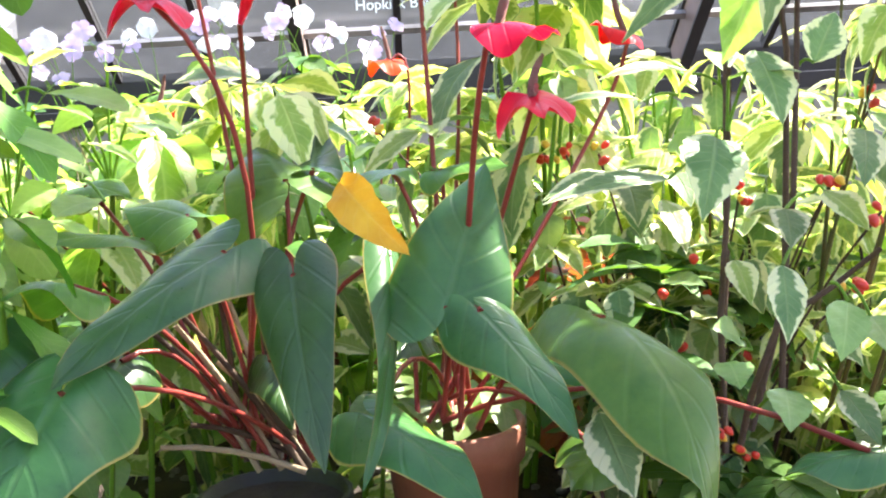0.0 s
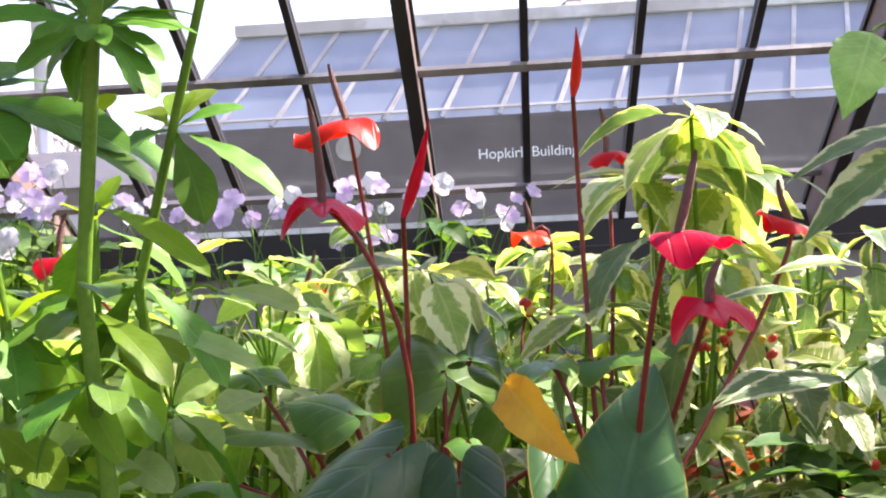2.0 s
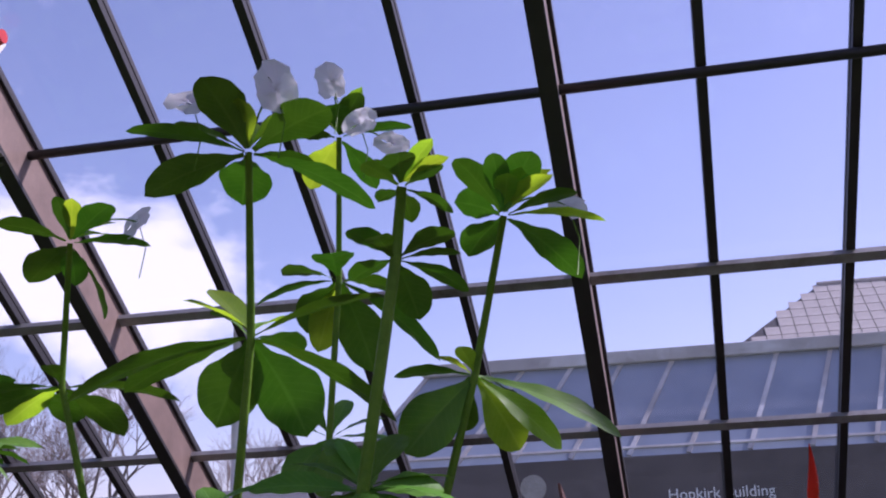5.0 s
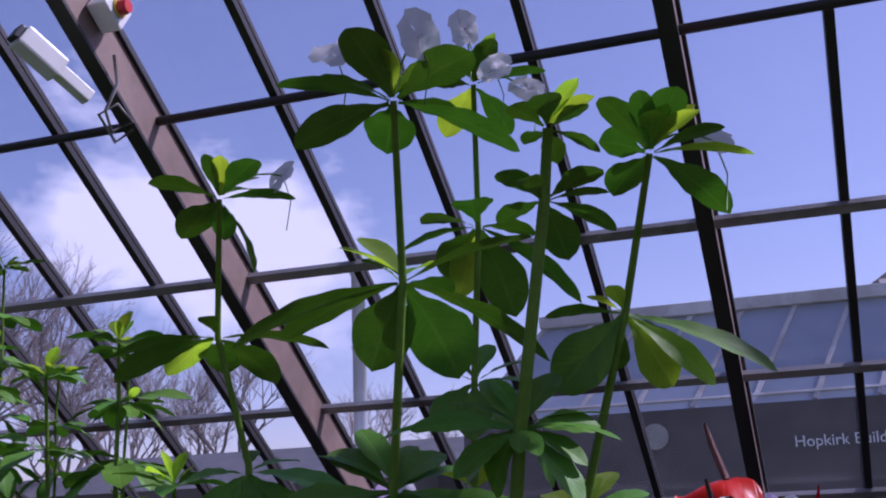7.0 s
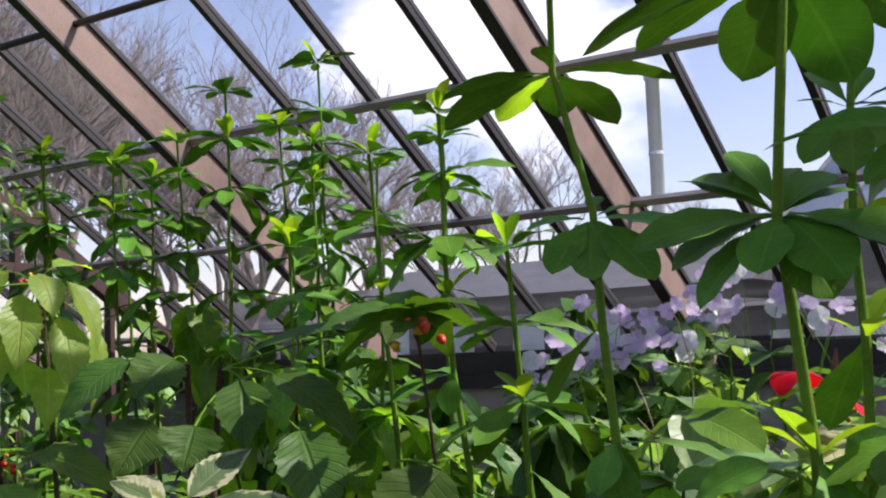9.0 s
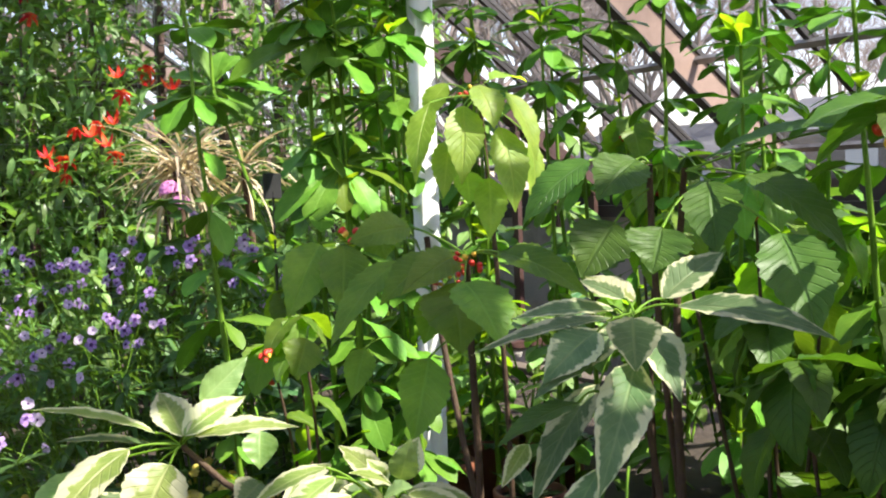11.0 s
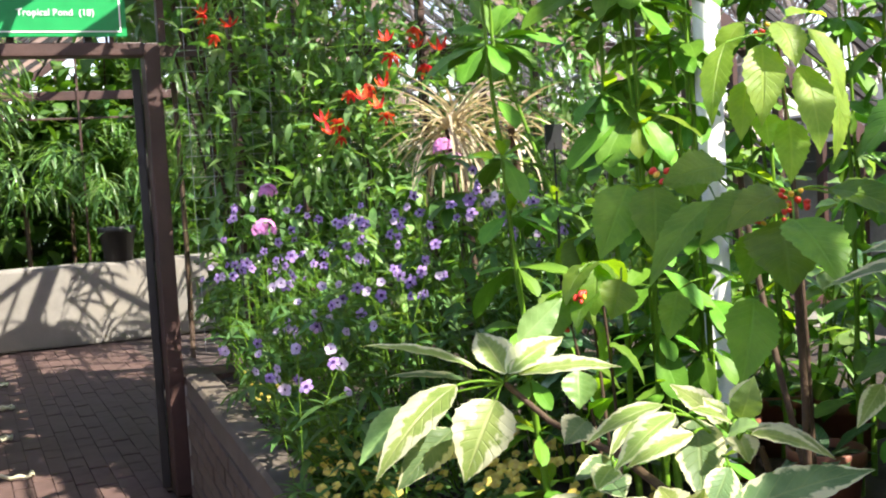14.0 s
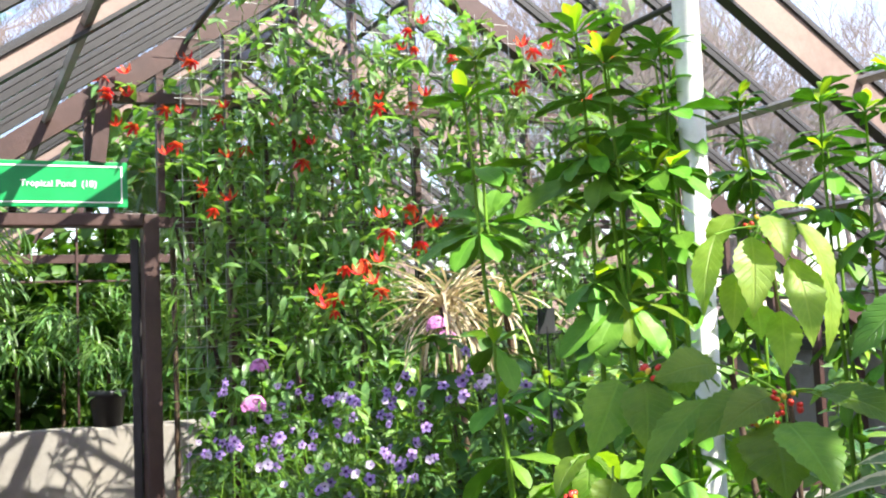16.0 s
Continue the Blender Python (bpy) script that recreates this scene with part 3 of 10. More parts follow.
stem_red = surface("stem_red", [(0.3, (0.15, 0.018, 0.016)), (0.7, (0.28, 0.046, 0.032))], 14, 0.35, 0, 0.2, 160, spec=0.35)
stem_brown = surface("stem_brown", [(0.3, (0.045, 0.028, 0.018)), (0.7, (0.11, 0.07, 0.045))], 20, 0.6, 0, 0.4, 160, spec=0.2)
stem_olive = surface("stem_olive", [(0.3, (0.035, 0.045, 0.012)), (0.7, (0.11, 0.10, 0.03))], 30, 0.55, 0, 0.3, 160, dirt=(0.14, 0.07, 0.03), spec=0.2)
stem_tan = surface("stem_tan", [(0.3, (0.26, 0.19, 0.11)), (0.7, (0.42, 0.33, 0.21))], 20, 0.7, 0, 0.4, 160)
spadix_mat = surface("spadix_mat", [(0.3, (0.20, 0.075, 0.055)), (0.7, (0.36, 0.16, 0.11))], 60, 0.55, 0, 1.0, 420)


PROFILES = {
    "heart": lambda v: (0.80 + 1.2 * v) if v < 0.14 else max(0.0, (1 - ((v - 0.14) / 0.86) ** 1.7)) ** 0.85 * 0.965,
    "ovate": lambda v: math.sin(math.pi * v ** 0.72) ** 0.8 * (1 - 0.12 * v),
    "obovate": lambda v: (0.12 + 0.88 * smooth_step(0.0, 0.62, v)) * max(0.0, 1 - max(0, (v - 0.55) / 0.45) ** 2.4) ** 0.6,
    "stalked": lambda v: 0.05 if v < 0.2 else math.sin(math.pi * ((v - 0.2) / 0.8) ** 0.68) ** 0.8 * (1 - 0.1 * v),
    "acute": lambda v: math.sin(math.pi * v ** 0.78) ** 1.02 * (1 - 0.1 * v),
    "lance": lambda v: math.sin(math.pi * v ** 0.8) ** 0.9,
    "strap": lambda v: (0.8 + 0.2 * math.sin(math.pi * v)) * max(0.0, 1 - v ** 6) ** 0.5,
    "petal": lambda v: (0.2 + 0.8 * smooth_step(0, 0.7, v)) * max(0.0, 1 - max(0, (v - 0.7) / 0.3) ** 2) ** 0.5,
}


def blade(name, mat, length, width, shape, rows=10, fold=0.25, droop=0.5, wave=0.0, waves=3.0, teeth=0, twist=0.0, lobe=0.0, seed=0, cols=4, cup=0.0):
    """A leaf along +y from its foot at the origin, face to +z. droop: bend in radians, downwards along the length."""
    rnd = random.Random(seed)
    prof = PROFILES[shape]
    bm = bmesh.new()
    uv = bm.loops.layers.uv.new("uv")
    grid, uvs = [], {}
    y = z = 0.0
    ph = rnd.uniform(0, 6.28)
    for i in range(rows + 1):
        v = i / rows
        a = -droop * v
        if i:
            y += math.cos(a) * length / rows
            z += math.sin(a) * length / rows
        half = width / 2 * max(prof(min(max(v, 0.0), 1.0)), 0.012)
        tw = twist * v
        row = []
        for k in range(-cols // 2, cols // 2 + 1):
            u = k / (cols / 2)
            w = half * u
            if teeth and abs(u) == 1:
                w *= 1 + teeth * (0.06 if i % 2 else -0.05)
            lift = fold * abs(w) + wave * width * abs(u) ** 1.5 * math.sin(v * waves * 6.28 + ph + (0 if u < 0 else 1.9)) - cup * w * w / max(width, 1e-4) * 4
            back = lobe * length * math.sin(min(abs(u), 1.0) * 2.2) * max(0.0, 1 - v / 0.5) ** 1.5
            px, pz = w * math.cos(tw) - lift * math.sin(tw), w * math.sin(tw) + lift * math.cos(tw)
            p = Vector((px, y - back * math.cos(a), z + pz * math.cos(a) - back * math.sin(a) + 0.0))
            vert = bm.verts.new(p)
            uvs[vert] = ((u + 1) / 2, v)
            row.append(vert)
        grid.append(row)
    for r, q in zip(grid, grid[1:]):
        for k in range(cols):
            f = bm.faces.new((r[k], r[k + 1], q[k + 1], q[k]))
            for lp in f.loops:
                lp[uv].uv = uvs[lp.vert]
    return link_bm(name, bm, mat, True)


def heart_blade(name, mat, length, width, back, rows=14, cols=5, fold=0.2, droop=0.6, curl=0.0, wave=0.0, twist=0.0, seed=0):
    """An arrow-shaped blade: its stalk joins at the origin, its tip lies along +y, two round lobes reach back."""
    rnd = random.Random(seed)
    ph = rnd.uniform(0, 6.28)
    bm = bmesh.new()
    uv = bm.loops.layers.uv.new("uv")
    uvs = {}
    w = width / 2
    lobes = 5
    vs = [-back * math.sin(math.pi / 2 * (1 - i / lobes)) for i in range(lobes)] + [i / rows for i in range(rows + 1)]

    def place(x, v, u):
        y, z = (math.sin(droop * v) / droop * length, -(1 - math.cos(droop * v)) / droop * length) if v > 0 else (v * length, 0.0)
        z += fold * abs(x) - curl * x * x / width * 3 + (wave * width * u ** 1.5 * math.sin(v * 6.5 + ph + (0 if x < 0 else 2.1)))
        z += 0.55 * length * max(0.0, -v) ** 1.5 * (1 - 2 * seed % 3 * 0.5)
        tw = twist * v
        vert = bm.verts.new((x * math.cos(tw) - z * math.sin(tw) * 0.4, y, z + x * math.sin(tw)))
        uvs[vert] = (0.5 + 0.5 * (u if x >= 0 else -u), (v + back) / (1 + back))
        return vert

    spine = {}
    for sgn in (-1, 1):
        grid = []
        for i, v in enumerate(vs):
            if v < 0:
                k = -v / back
                arc = math.sqrt(max(0.0, 1 - k * k))
                inner, outer = 0.5 * w * (1 - arc), 0.5 * w + 0.46 * w * arc
            else:
                inner, outer = 0.0, w * max(0.0, 0.96 * (1 - v ** 1.3) ** 0.92 * (1 + 0.5 * v * (1 - v)))
            row = []
            for j in range(cols + 1):
                f = j / cols
                if inner == 0.0 and j == 0:
                    if i not in spine:
                        spine[i] = place(0.0, v, 0.0)
                    row.append(spine[i])
                else:
                    row.append(place(sgn * max(inner + (outer - inner) * f, 1e-4 * (j + 1)), v, (inner + (outer - inner) * f) / max(outer, 1e-4)))
            grid.append(row)
        for r, q in zip(grid, grid[1:]):
            for j in range(cols):
                vv = [r[j], r[j + 1], q[j + 1], q[j]]
                f = bm.faces.new(vv if sgn > 0 else vv[::-1])
                for lp in f.loops:
                    lp[uv].uv = uvs[lp.vert]
    return link_bm(name, bm, mat, True)


def hearts(name, mat, n, **kw):
    out = []
    for i in range(n):
        r = random.Random(i * 13 + 3)
        q = dict(kw)
        q["width"] *= r.uniform(0.88, 1.12)
        q["back"] *= r.uniform(0.8, 1.2)
        q["droop"] *= r.uniform(0.4, 1.5)
        q["fold"] *= r.uniform(0.4, 1.5)
        q["twist"] = r.uniform(-0.35, 0.35)
        out.append(heart_blade(name, mat, seed=i, **q))
    return out


def aim(foot, tip, face=(0, 0, 1), scale=1.0):
    """The pose of a blade with its foot there, its length towards tip and its face towards face."""
    f = Vector(foot)
    yv = (Vector(tip) - f).normalized()
    zv = Vector(face) - yv * Vector(face).dot(yv)
    zv = zv.normalized() if zv.length > 1e-4 else yv.orthogonal().normalized()
    xv = yv.cross(zv)
    m = Matrix((xv, yv, zv)).transposed().to_4x4()
    return Matrix.Translation(f) @ m @ Matrix.Scale(scale, 4)


def fan(foot, yaw, pitch, scale=1.0, roll=0.0):
    """The same from a heading: pitch above the level, face upwards."""
    d = Vector((math.cos(yaw) * math.cos(pitch), math.sin(yaw) * math.cos(pitch), math.sin(pitch)))
    side = Vector((-math.sin(yaw), math.cos(yaw), 0))
    up = side.cross(d) * -1
    up = up if up.z > 0 or abs(pitch) > 1.2 else -up
    return aim(foot, Vector(foot) + d, up + side * roll, scale)


def family(name, mat, n, **kw):
    """A few variants of one blade."""
    out = []
    for i in range(n):
        r = random.Random(i * 7 + len(name))
        q = dict(kw)
        q["length"] *= r.uniform(0.9, 1.1)
        q["width"] *= r.uniform(0.88, 1.12)
        q["droop"] = q.get("droop", 0.5) * r.uniform(0.6, 1.4)
        q["twist"] = r.uniform(-0.35, 0.35)
        out.append(blade(name, mat, seed=i, **q))
    return out


ANTH = hearts("anthurium_leaf", anth_leaf, 7, length=0.175, width=0.104, back=0.27, fold=0.22, droop=0.85, curl=0.35, wave=0.085)
SOD = family("whorl_leaf", sod_leaf, 6, length=0.150, width=0.060, shape="obovate", rows=9, fold=0.18, droop=0.55, wave=0.03)
SOD_Y = family("young_whorl_leaf", sod_young_lit, 4, length=0.085, width=0.036, shape="obovate", rows=7, fold=0.25, droop=0.4)
NIAM = family("drooping_leaf", niam_leaf, 5, length=0.155, width=0.098, shape="ovate", rows=14, fold=0.15, droop=0.9, wave=0.025, waves=4, teeth=1, cols=6)
NIAM_L = family("toothed_leaf", niam_leaf, 4, length=0.155, width=0.098, shape="ovate", rows=9, fold=0.2, droop=0.9, wave=0.025, waves=4, teeth=1, cols=2)
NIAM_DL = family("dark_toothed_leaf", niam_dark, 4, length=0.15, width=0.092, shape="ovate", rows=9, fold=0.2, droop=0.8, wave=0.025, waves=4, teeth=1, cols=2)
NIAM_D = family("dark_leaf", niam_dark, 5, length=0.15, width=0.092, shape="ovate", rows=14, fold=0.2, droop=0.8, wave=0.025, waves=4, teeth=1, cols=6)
VAR_S = family("stalked_variegated_leaf", var_leaf, 6, length=0.165, width=0.072, shape="stalked", rows=20, fold=0.2, droop=1.0, wave=0.014, waves=4, teeth=0.6)
VAR = family("variegated_leaf", var_leaf, 6, length=0.150, width=0.074, shape="ovate", rows=20, fold=0.22, droop=0.7, wave=0.014, waves=4, teeth=0.5)
VAR_PS = family("stalked_pale_leaf", var_pale, 4, length=0.145, width=0.068, shape="stalked", rows=18, fold=0.2, droop=0.9, wave=0.02, waves=4, teeth=0.6)
VAR_P = family("pale_variegated_leaf", var_pale, 4, length=0.125, width=0.066, shape="ovate", rows=16, fold=0.25, droop=0.6, wave=0.02, waves=4, teeth=0.7)
BUSH = family("narrow_leaf", bush_leaf, 5, length=0.085, width=0.018, shape="lance", rows=5, fold=0.3, droop=0.6, cols=2)
LIME = family("lime_leaf", lime_leaf, 7, length=0.085, width=0.050, shape="stalked", rows=9, fold=0.25, droop=0.8, wave=0.035)
MID = family("green_leaf", bush_leaf, 5, length=0.10, width=0.052, shape="ovate", rows=7, fold=0.25, droop=0.6, wave=0.03, cols=2)
BRONZE = family("bronze_leaf", bronze_leaf, 4, length=0.09, width=0.055, shape="ovate", rows=8, fold=0.2, droop=0.6, wave=0.05)
SILVER = family("silver_marked_leaf", silver_leaf, 4, length=0.15, width=0.085, shape="ovate", rows=9, fold=0.12, droop=0.5, wave=0.02)
VINE = family("vine_leaf", vine_leaf, 5, length=0.112, width=0.034, shape="lance", rows=6, fold=0.25, droop=0.8, cols=2)
STRAP = family("strap_leaf", dry_leaf, 4, length=0.34, width=0.013, shape="strap", rows=9, fold=0.5, droop=1.0, cols=2)
PALM = family("palm_leaflet", vine_leaf, 4, length=0.38, width=0.022, shape="strap", rows=8, fold=0.5, droop=0.9, cols=2)
SPATHE = hearts("spathe", red_spathe, 5, length=0.066, width=0.086, back=0.36, rows=10, fold=0.1, droop=0.6, curl=0.5, wave=0.11)
W_PETAL = family("petal", white_petal, 3, length=0.028, width=0.029, shape="petal", rows=6, fold=0.1, droop=0.9, wave=0.12, waves=1)
L_PETAL = family("petal", lilac_petal, 3, length=0.026, width=0.022, shape="petal", rows=5, fold=0.1, droop=0.2, wave=0.05, waves=1)
P_PETAL = family("petal", purple_petal, 4, length=0.017, width=0.0125, shape="petal", rows=4, fold=0.15, droop=0.7, wave=0.05, waves=1)
PK_PETAL = family("floret", pink_petal, 3, length=0.013, width=0.011, shape="petal", rows=3, fold=0.1, droop=0.4, cols=2)
Y_PETAL = family("petal", yellow_petal, 3, length=0.013, width=0.012, shape="petal", rows=3, fold=0.1, droop=0.4, cols=2)
F_PETAL = family("petal", flame_petal, 3, length=0.055, width=0.015, shape="lance", rows=6, fold=0.2, droop=-1.1, wave=0.2, waves=2.5)
T_PETAL = family("throat", throat_petal, 1, length=0.0055, width=0.006, shape="petal", rows=2, cols=2, droop=0.1)


LEAF_COUNT = [0]


def set_leaf(root, mat, foot, tip, width, face, stem_from=None, heart=0.0, droop=0.5, fold=0.2, wave=0.02, teeth=0.6, name="leaf", label="", shape="acute"):
    """One large blade of its own shape on a plant, from foot to tip along a bowed line, with its stalk."""
    LEAF_COUNT[0] += 1
    seed = LEAF_COUNT[0]
    o = root.location
    f, t = Vector(foot) - o, Vector(tip) - o
    bow = max(abs(droop), 0.02) / 2
    length = (t - f).length * bow / math.sin(bow)
    parent = root
    if stem_from is not None:
        s = Vector(stem_from) - o
        if (s - f).length > 0.012:
            if heart:
                r = random.Random(seed)
                s = s + Vector((r.uniform(-.045, .045), r.uniform(-.04, .04), r.uniform(-.01, .01)))
                parent = stalk(root, bend(s, f, (0, 0, 0.03 + r.uniform(0, .03)), 7), [0.0034, 0.0032, 0.003, 0.0028, 0.0028, 0.0028, 0.003, 0.0034], stem_red, "petiole", 7, "red leaf stalk")
            else:
                stalk(root, bend(s, f, (0, 0, 0.006), 4), [0.0022, 0.002, 0.0018, 0.0018, 0.002], stem_green, "leaf_stalk", 6)
    if heart:
        me = heart_blade(name, mat, length, width, heart, fold=fold, droop=droop, curl=0.35 + 0.3 * (seed * 0.618 % 1.0), wave=max(wave, 0.085), twist=0.25 * ((seed * 0.37 % 1.0) - 0.5), seed=seed)
    else:
        me = blade(name, mat, length, width, shape, rows=20, fold=fold, droop=droop, wave=wave, waves=4, teeth=teeth, twist=random.Random(seed).uniform(-.2, .2), seed=seed, cols=6)
    return put(name, me, parent, aim(f, t, face) @ Matrix.Rotation(droop / 2, 4, 'X'), label)


def pick(rnd, pool):
    return pool[rnd.randrange(len(pool))]


def pot(parent, at, r, h, mat, label=""):
    """A tapered flowerpot with a rolled rim and soil, its foot at the point given."""
    bm = bmesh.new()
    n = 28
    prof = [(r * 0.72, 0), (r * 0.93, h * 0.80), (r * 1.0, h * 0.80), (r * 1.02, h * 0.985), (r * 0.99, h), (r * 0.93, h), (r * 0.90, h * 0.88), (0.001, h * 0.86)]
    rings = [[bm.verts.new((q * math.cos(k * math.tau / n), q * math.sin(k * math.tau / n), z)) for k in range(n)] for q, z in prof]
    for a, b in zip(rings, rings[1:]):
        for k in range(n):
            bm.faces.new((a[k], a[(k + 1) % n], b[(k + 1) % n], b[k]))
    bm.faces.new(list(reversed(rings[0])))
    bm.faces.ensure_lookup_table()
    ob = part("pot", bm, mat, parent, label, True)
    ob.data.materials.append(soil_mat)
    for f in ob.data.polygons[n * 6:n * 7]:
        f.material_index = 1
    ob.location = at
    return ob


def stalk(parent, pts, radii, mat, name="stem", sides=7, label=""):
    if parent.name in JOINED:
        bm = STEMS[parent.name].get(mat.name) or STEMS[parent.name].setdefault(mat.name, bmesh.new())
        tube(bm, pts, radii, max(4, sides - 2))
        return None
    bm = bmesh.new()
    tube(bm, pts, radii, sides)
    return part(name, bm, mat, parent, label, True)


def rosette_flower(parent, at, petals, face, n=5, size=1.0, rnd=random, name="flower", throat=None, cup=0.25):
    """An open flower of n petals round the point, turned towards face: one part holding its petals."""
    bm = bmesh.new()
    me = bpy.data.meshes.new(name)
    f = Vector(face).normalized()
    s = f.orthogonal().normalized()
    t = f.cross(s)
    off = rnd.uniform(0, 6.28)
    for k in range(n):
        a = off + k * math.tau / n
        d = (s * math.cos(a) + t * math.sin(a)) + f * cup
        m = aim(Vector(at), Vector(at) + d, f, size * rnd.uniform(0.88, 1.12))
        tmp = bmesh.new()
        tmp.from_mesh(pick(rnd, petals))
        tmp.transform(m)
        tmp.to_mesh(me)
        tmp.free()
        bm.from_mesh(me)
    mats = [petals[0].materials[0]]
    nf = len(bm.faces)
    if throat:
        for k in range(4):
            a = k * math.tau / 4
            d = (s * math.cos(a) + t * math.sin(a)) + f * 0.1
            tmp = bmesh.new()
            tmp.from_mesh(throat[0])
            tmp.transform(aim(Vector(at) + f * 0.0025 * size, Vector(at) + d, f, size))
            tmp.to_mesh(me)
            tmp.free()
            bm.from_mesh(me)
        mats.append(throat[0].materials[0])
    bpy.data.meshes.remove(me)
    ob = part(name, bm, mats[0], parent, "", True)
    if throat:
        ob.data.materials.append(mats[1])
        for p in ob.data.polygons[nf:]:
            p.material_index = 1
    return ob


def cluster_flower(parent, spots, petals, rnd, n=4, name="flower_head"):
    """Many small florets as one rounded head."""
    verts, faces = [], []
    me0 = petals[0]
    co = [v.co.copy() for v in me0.vertices]
    fs = [list(p.vertices) for p in me0.polygons]
    for at, d in spots:
        f = Vector(d).normalized()
        s = f.orthogonal().normalized()
        t = f.cross(s)
        for k in range(n):
            a = k * math.tau / n
            m = aim(at, Vector(at) + s * math.cos(a) + t * math.sin(a) + f * 0.35, f, rnd.uniform(0.9, 1.2))
            b0 = len(verts)
            verts.extend(m @ c for c in co)
            faces.extend([b0 + i for i in q] for q in fs)
    me = bpy.data.meshes.new(name)
    me.from_pydata(verts, [], faces)
    me.uv_layers.new(name="uv")
    me.materials.append(me0.materials[0])
    ob = new(name, me)
    ob.parent = parent
    return ob


# ---- whorled plants with tall green stems ----
def whorl_plant(nodes, base, rnd, label, flowers=(), leaf=1.0, r=0.0075, per=8, group="tall whorled plants", gather_it=False, bare=0):
    """A tall stem that passes the nodes (top first) down to base; each node bears a whorl of blades."""
    root = thing("whorled_plant", label, "plant", group, at=base)
    if gather_it:
        joined(root)
    b = Vector(base)
    pts = [Vector(p) for p in nodes]
    low = pts[-1]
    step = 0.12 * leaf
    while low.z - step * 1.3 > b.z + 0.12:
        k = step * rnd.uniform(0.9, 1.3) / max((low - b).length, 0.01)
        low = low.lerp(b, min(k, 0.9)) + Vector((rnd.uniform(-.006, .006), rnd.uniform(-.006, .006), 0))
        pts.append(low)
    line = [p - b for p in pts] + [Vector((0, 0, 0))]
    n = len(line)
    stalk(root, line, [r * (0.45 + 0.75 * i / (n - 1)) for i in range(n)], stem_green, sides=9)
    for i, p in enumerate(pts):
        q = p - b
        top = i == 0
        m = per + rnd.randint(-1, 1)
        a0 = rnd.uniform(0, 6.28)
        age = min(i / 2.5, 1.0)
        skip = 0.0 if i < 3 else (0.45 if gather_it else 0.64)
        for k in range(0 if i < bare else m):
            if rnd.random() < skip:
                continue
            a = a0 + k * math.tau / m + rnd.uniform(-.22, .22)
            pitch = rnd.uniform(0.1, 0.6) - age * rnd.uniform(0.25, 0.95)
            size = leaf * (0.70 + 0.34 * age if i < 3 else 0.85) * rnd.uniform(0.7, 1.15)
            put("leaf", pick(rnd, SOD), root, fan(q + Vector((math.cos(a), math.sin(a), 0)) * r * 0.8, a, pitch, size, rnd.uniform(-.35, .35)))
        if top or rnd.random() < 0.4:
            for k in range(5 if top else 3):
                a = rnd.uniform(0, 6.28)
                put("young_leaf", pick(rnd, SOD_Y), root, fan(q + Vector((0, 0, .004)), a, rnd.uniform(0.5, 1.15), leaf * rnd.uniform(0.5, 0.95), rnd.uniform(-.4, .4)))
    for p in flowers:
        f = Vector(p) - b
        start = line[0] + Vector((0, 0, 0.004))
        stalk(root, bend(start, f, (0, 0, 0.012), 5), 0.0011, stem_green, "flower_stalk", 5)
        rosette_flower(root, f, W_PETAL, (rnd.uniform(-.3, .9), rnd.uniform(-1.0, -.5), rnd.uniform(-.1, .7)), 5, leaf * rnd.uniform(0.72, 0.9), rnd, cup=0.75)
        tail = [f, f + Vector((0.008, 0.004, -0.03)), f + Vector((0.004, 0.0, -0.065))]
        stalk(root, tail, 0.0008, stem_green, "spur", 4)
    return root


SOIL = BED_Z - 0.03
rnd = random.Random(11)
HERO = [
    ([(-0.339, 0.53, 2.022), (-0.364, 0.573, 1.871), (-0.345, 0.613, 1.726)], (-0.355, 0.683), [(-0.269, 0.552, 2.046)], 0.972),
    ([(-0.051, 0.342, 2.024), (-0.062, 0.381, 1.864), (-0.089, 0.412, 1.68), (-0.085, 0.46, 1.484)], (-0.081, 0.486), [(-0.015, 0.312, 2.067), (-0.104, 0.336, 2.075)], 1.04),
    ([(-0.059, 0.631, 2.153), (-0.073, 0.67, 1.991), (-0.099, 0.71, 1.813)], (-0.109, 0.78), [(-0.051, 0.578, 2.2), (-0.017, 0.575, 2.142), (0.006, 0.629, 2.135)], 0.923),
    ([(0.093, 0.328, 1.97), (0.083, 0.341, 1.911), (0.049, 0.349, 1.721), (0.013, 0.391, 1.522)], (0.048, 0.421), [], 0.719),
    ([(0.166, 0.409, 1.962), (0.129, 0.433, 1.825), (0.072, 0.46, 1.651), (0.029, 0.476, 1.516)], (0.084, 0.527), [(0.221, 0.441, 1.975)], 0.821),
]
HERO += [
    ([(-0.844, 1.065, 1.979)], (-0.8, 1.15), [], 0.85),
    ([(-1.019, 1.099, 1.939)], (-0.98, 1.2), [], 0.85),
    ([(-0.6, 0.86, 1.72)], (-0.58, 0.98), [], 0.85),
]
heroes = []
for i, (nodes, foot, fl, size) in enumerate(HERO):
    heroes.append(whorl_plant(nodes, (*foot, SOIL), random.Random(40 + i), "tall green stem with whorled leaves and white flowers" if fl else "tall green stem with tiers of whorled leaves", fl, size,
                              0.0098 if i == 3 else 0.0072, bare=(3, 3, 3, 3, 3, 0, 0, 0)[i]))
set_leaf(heroes[0], sod_leaf, (-0.343, 0.528, 2.024), (-0.414, 0.499, 2.043), 0.033, (-0.07, 0.21, 0.97), shape="obovate", droop=0.5, teeth=0)
set_leaf(heroes[0], sod_leaf, (-0.338, 0.526, 2.026), (-0.334, 0.488, 2.063), 0.023, (-0.07, 0.21, 0.97), shape="obovate", droop=0.5, teeth=0)
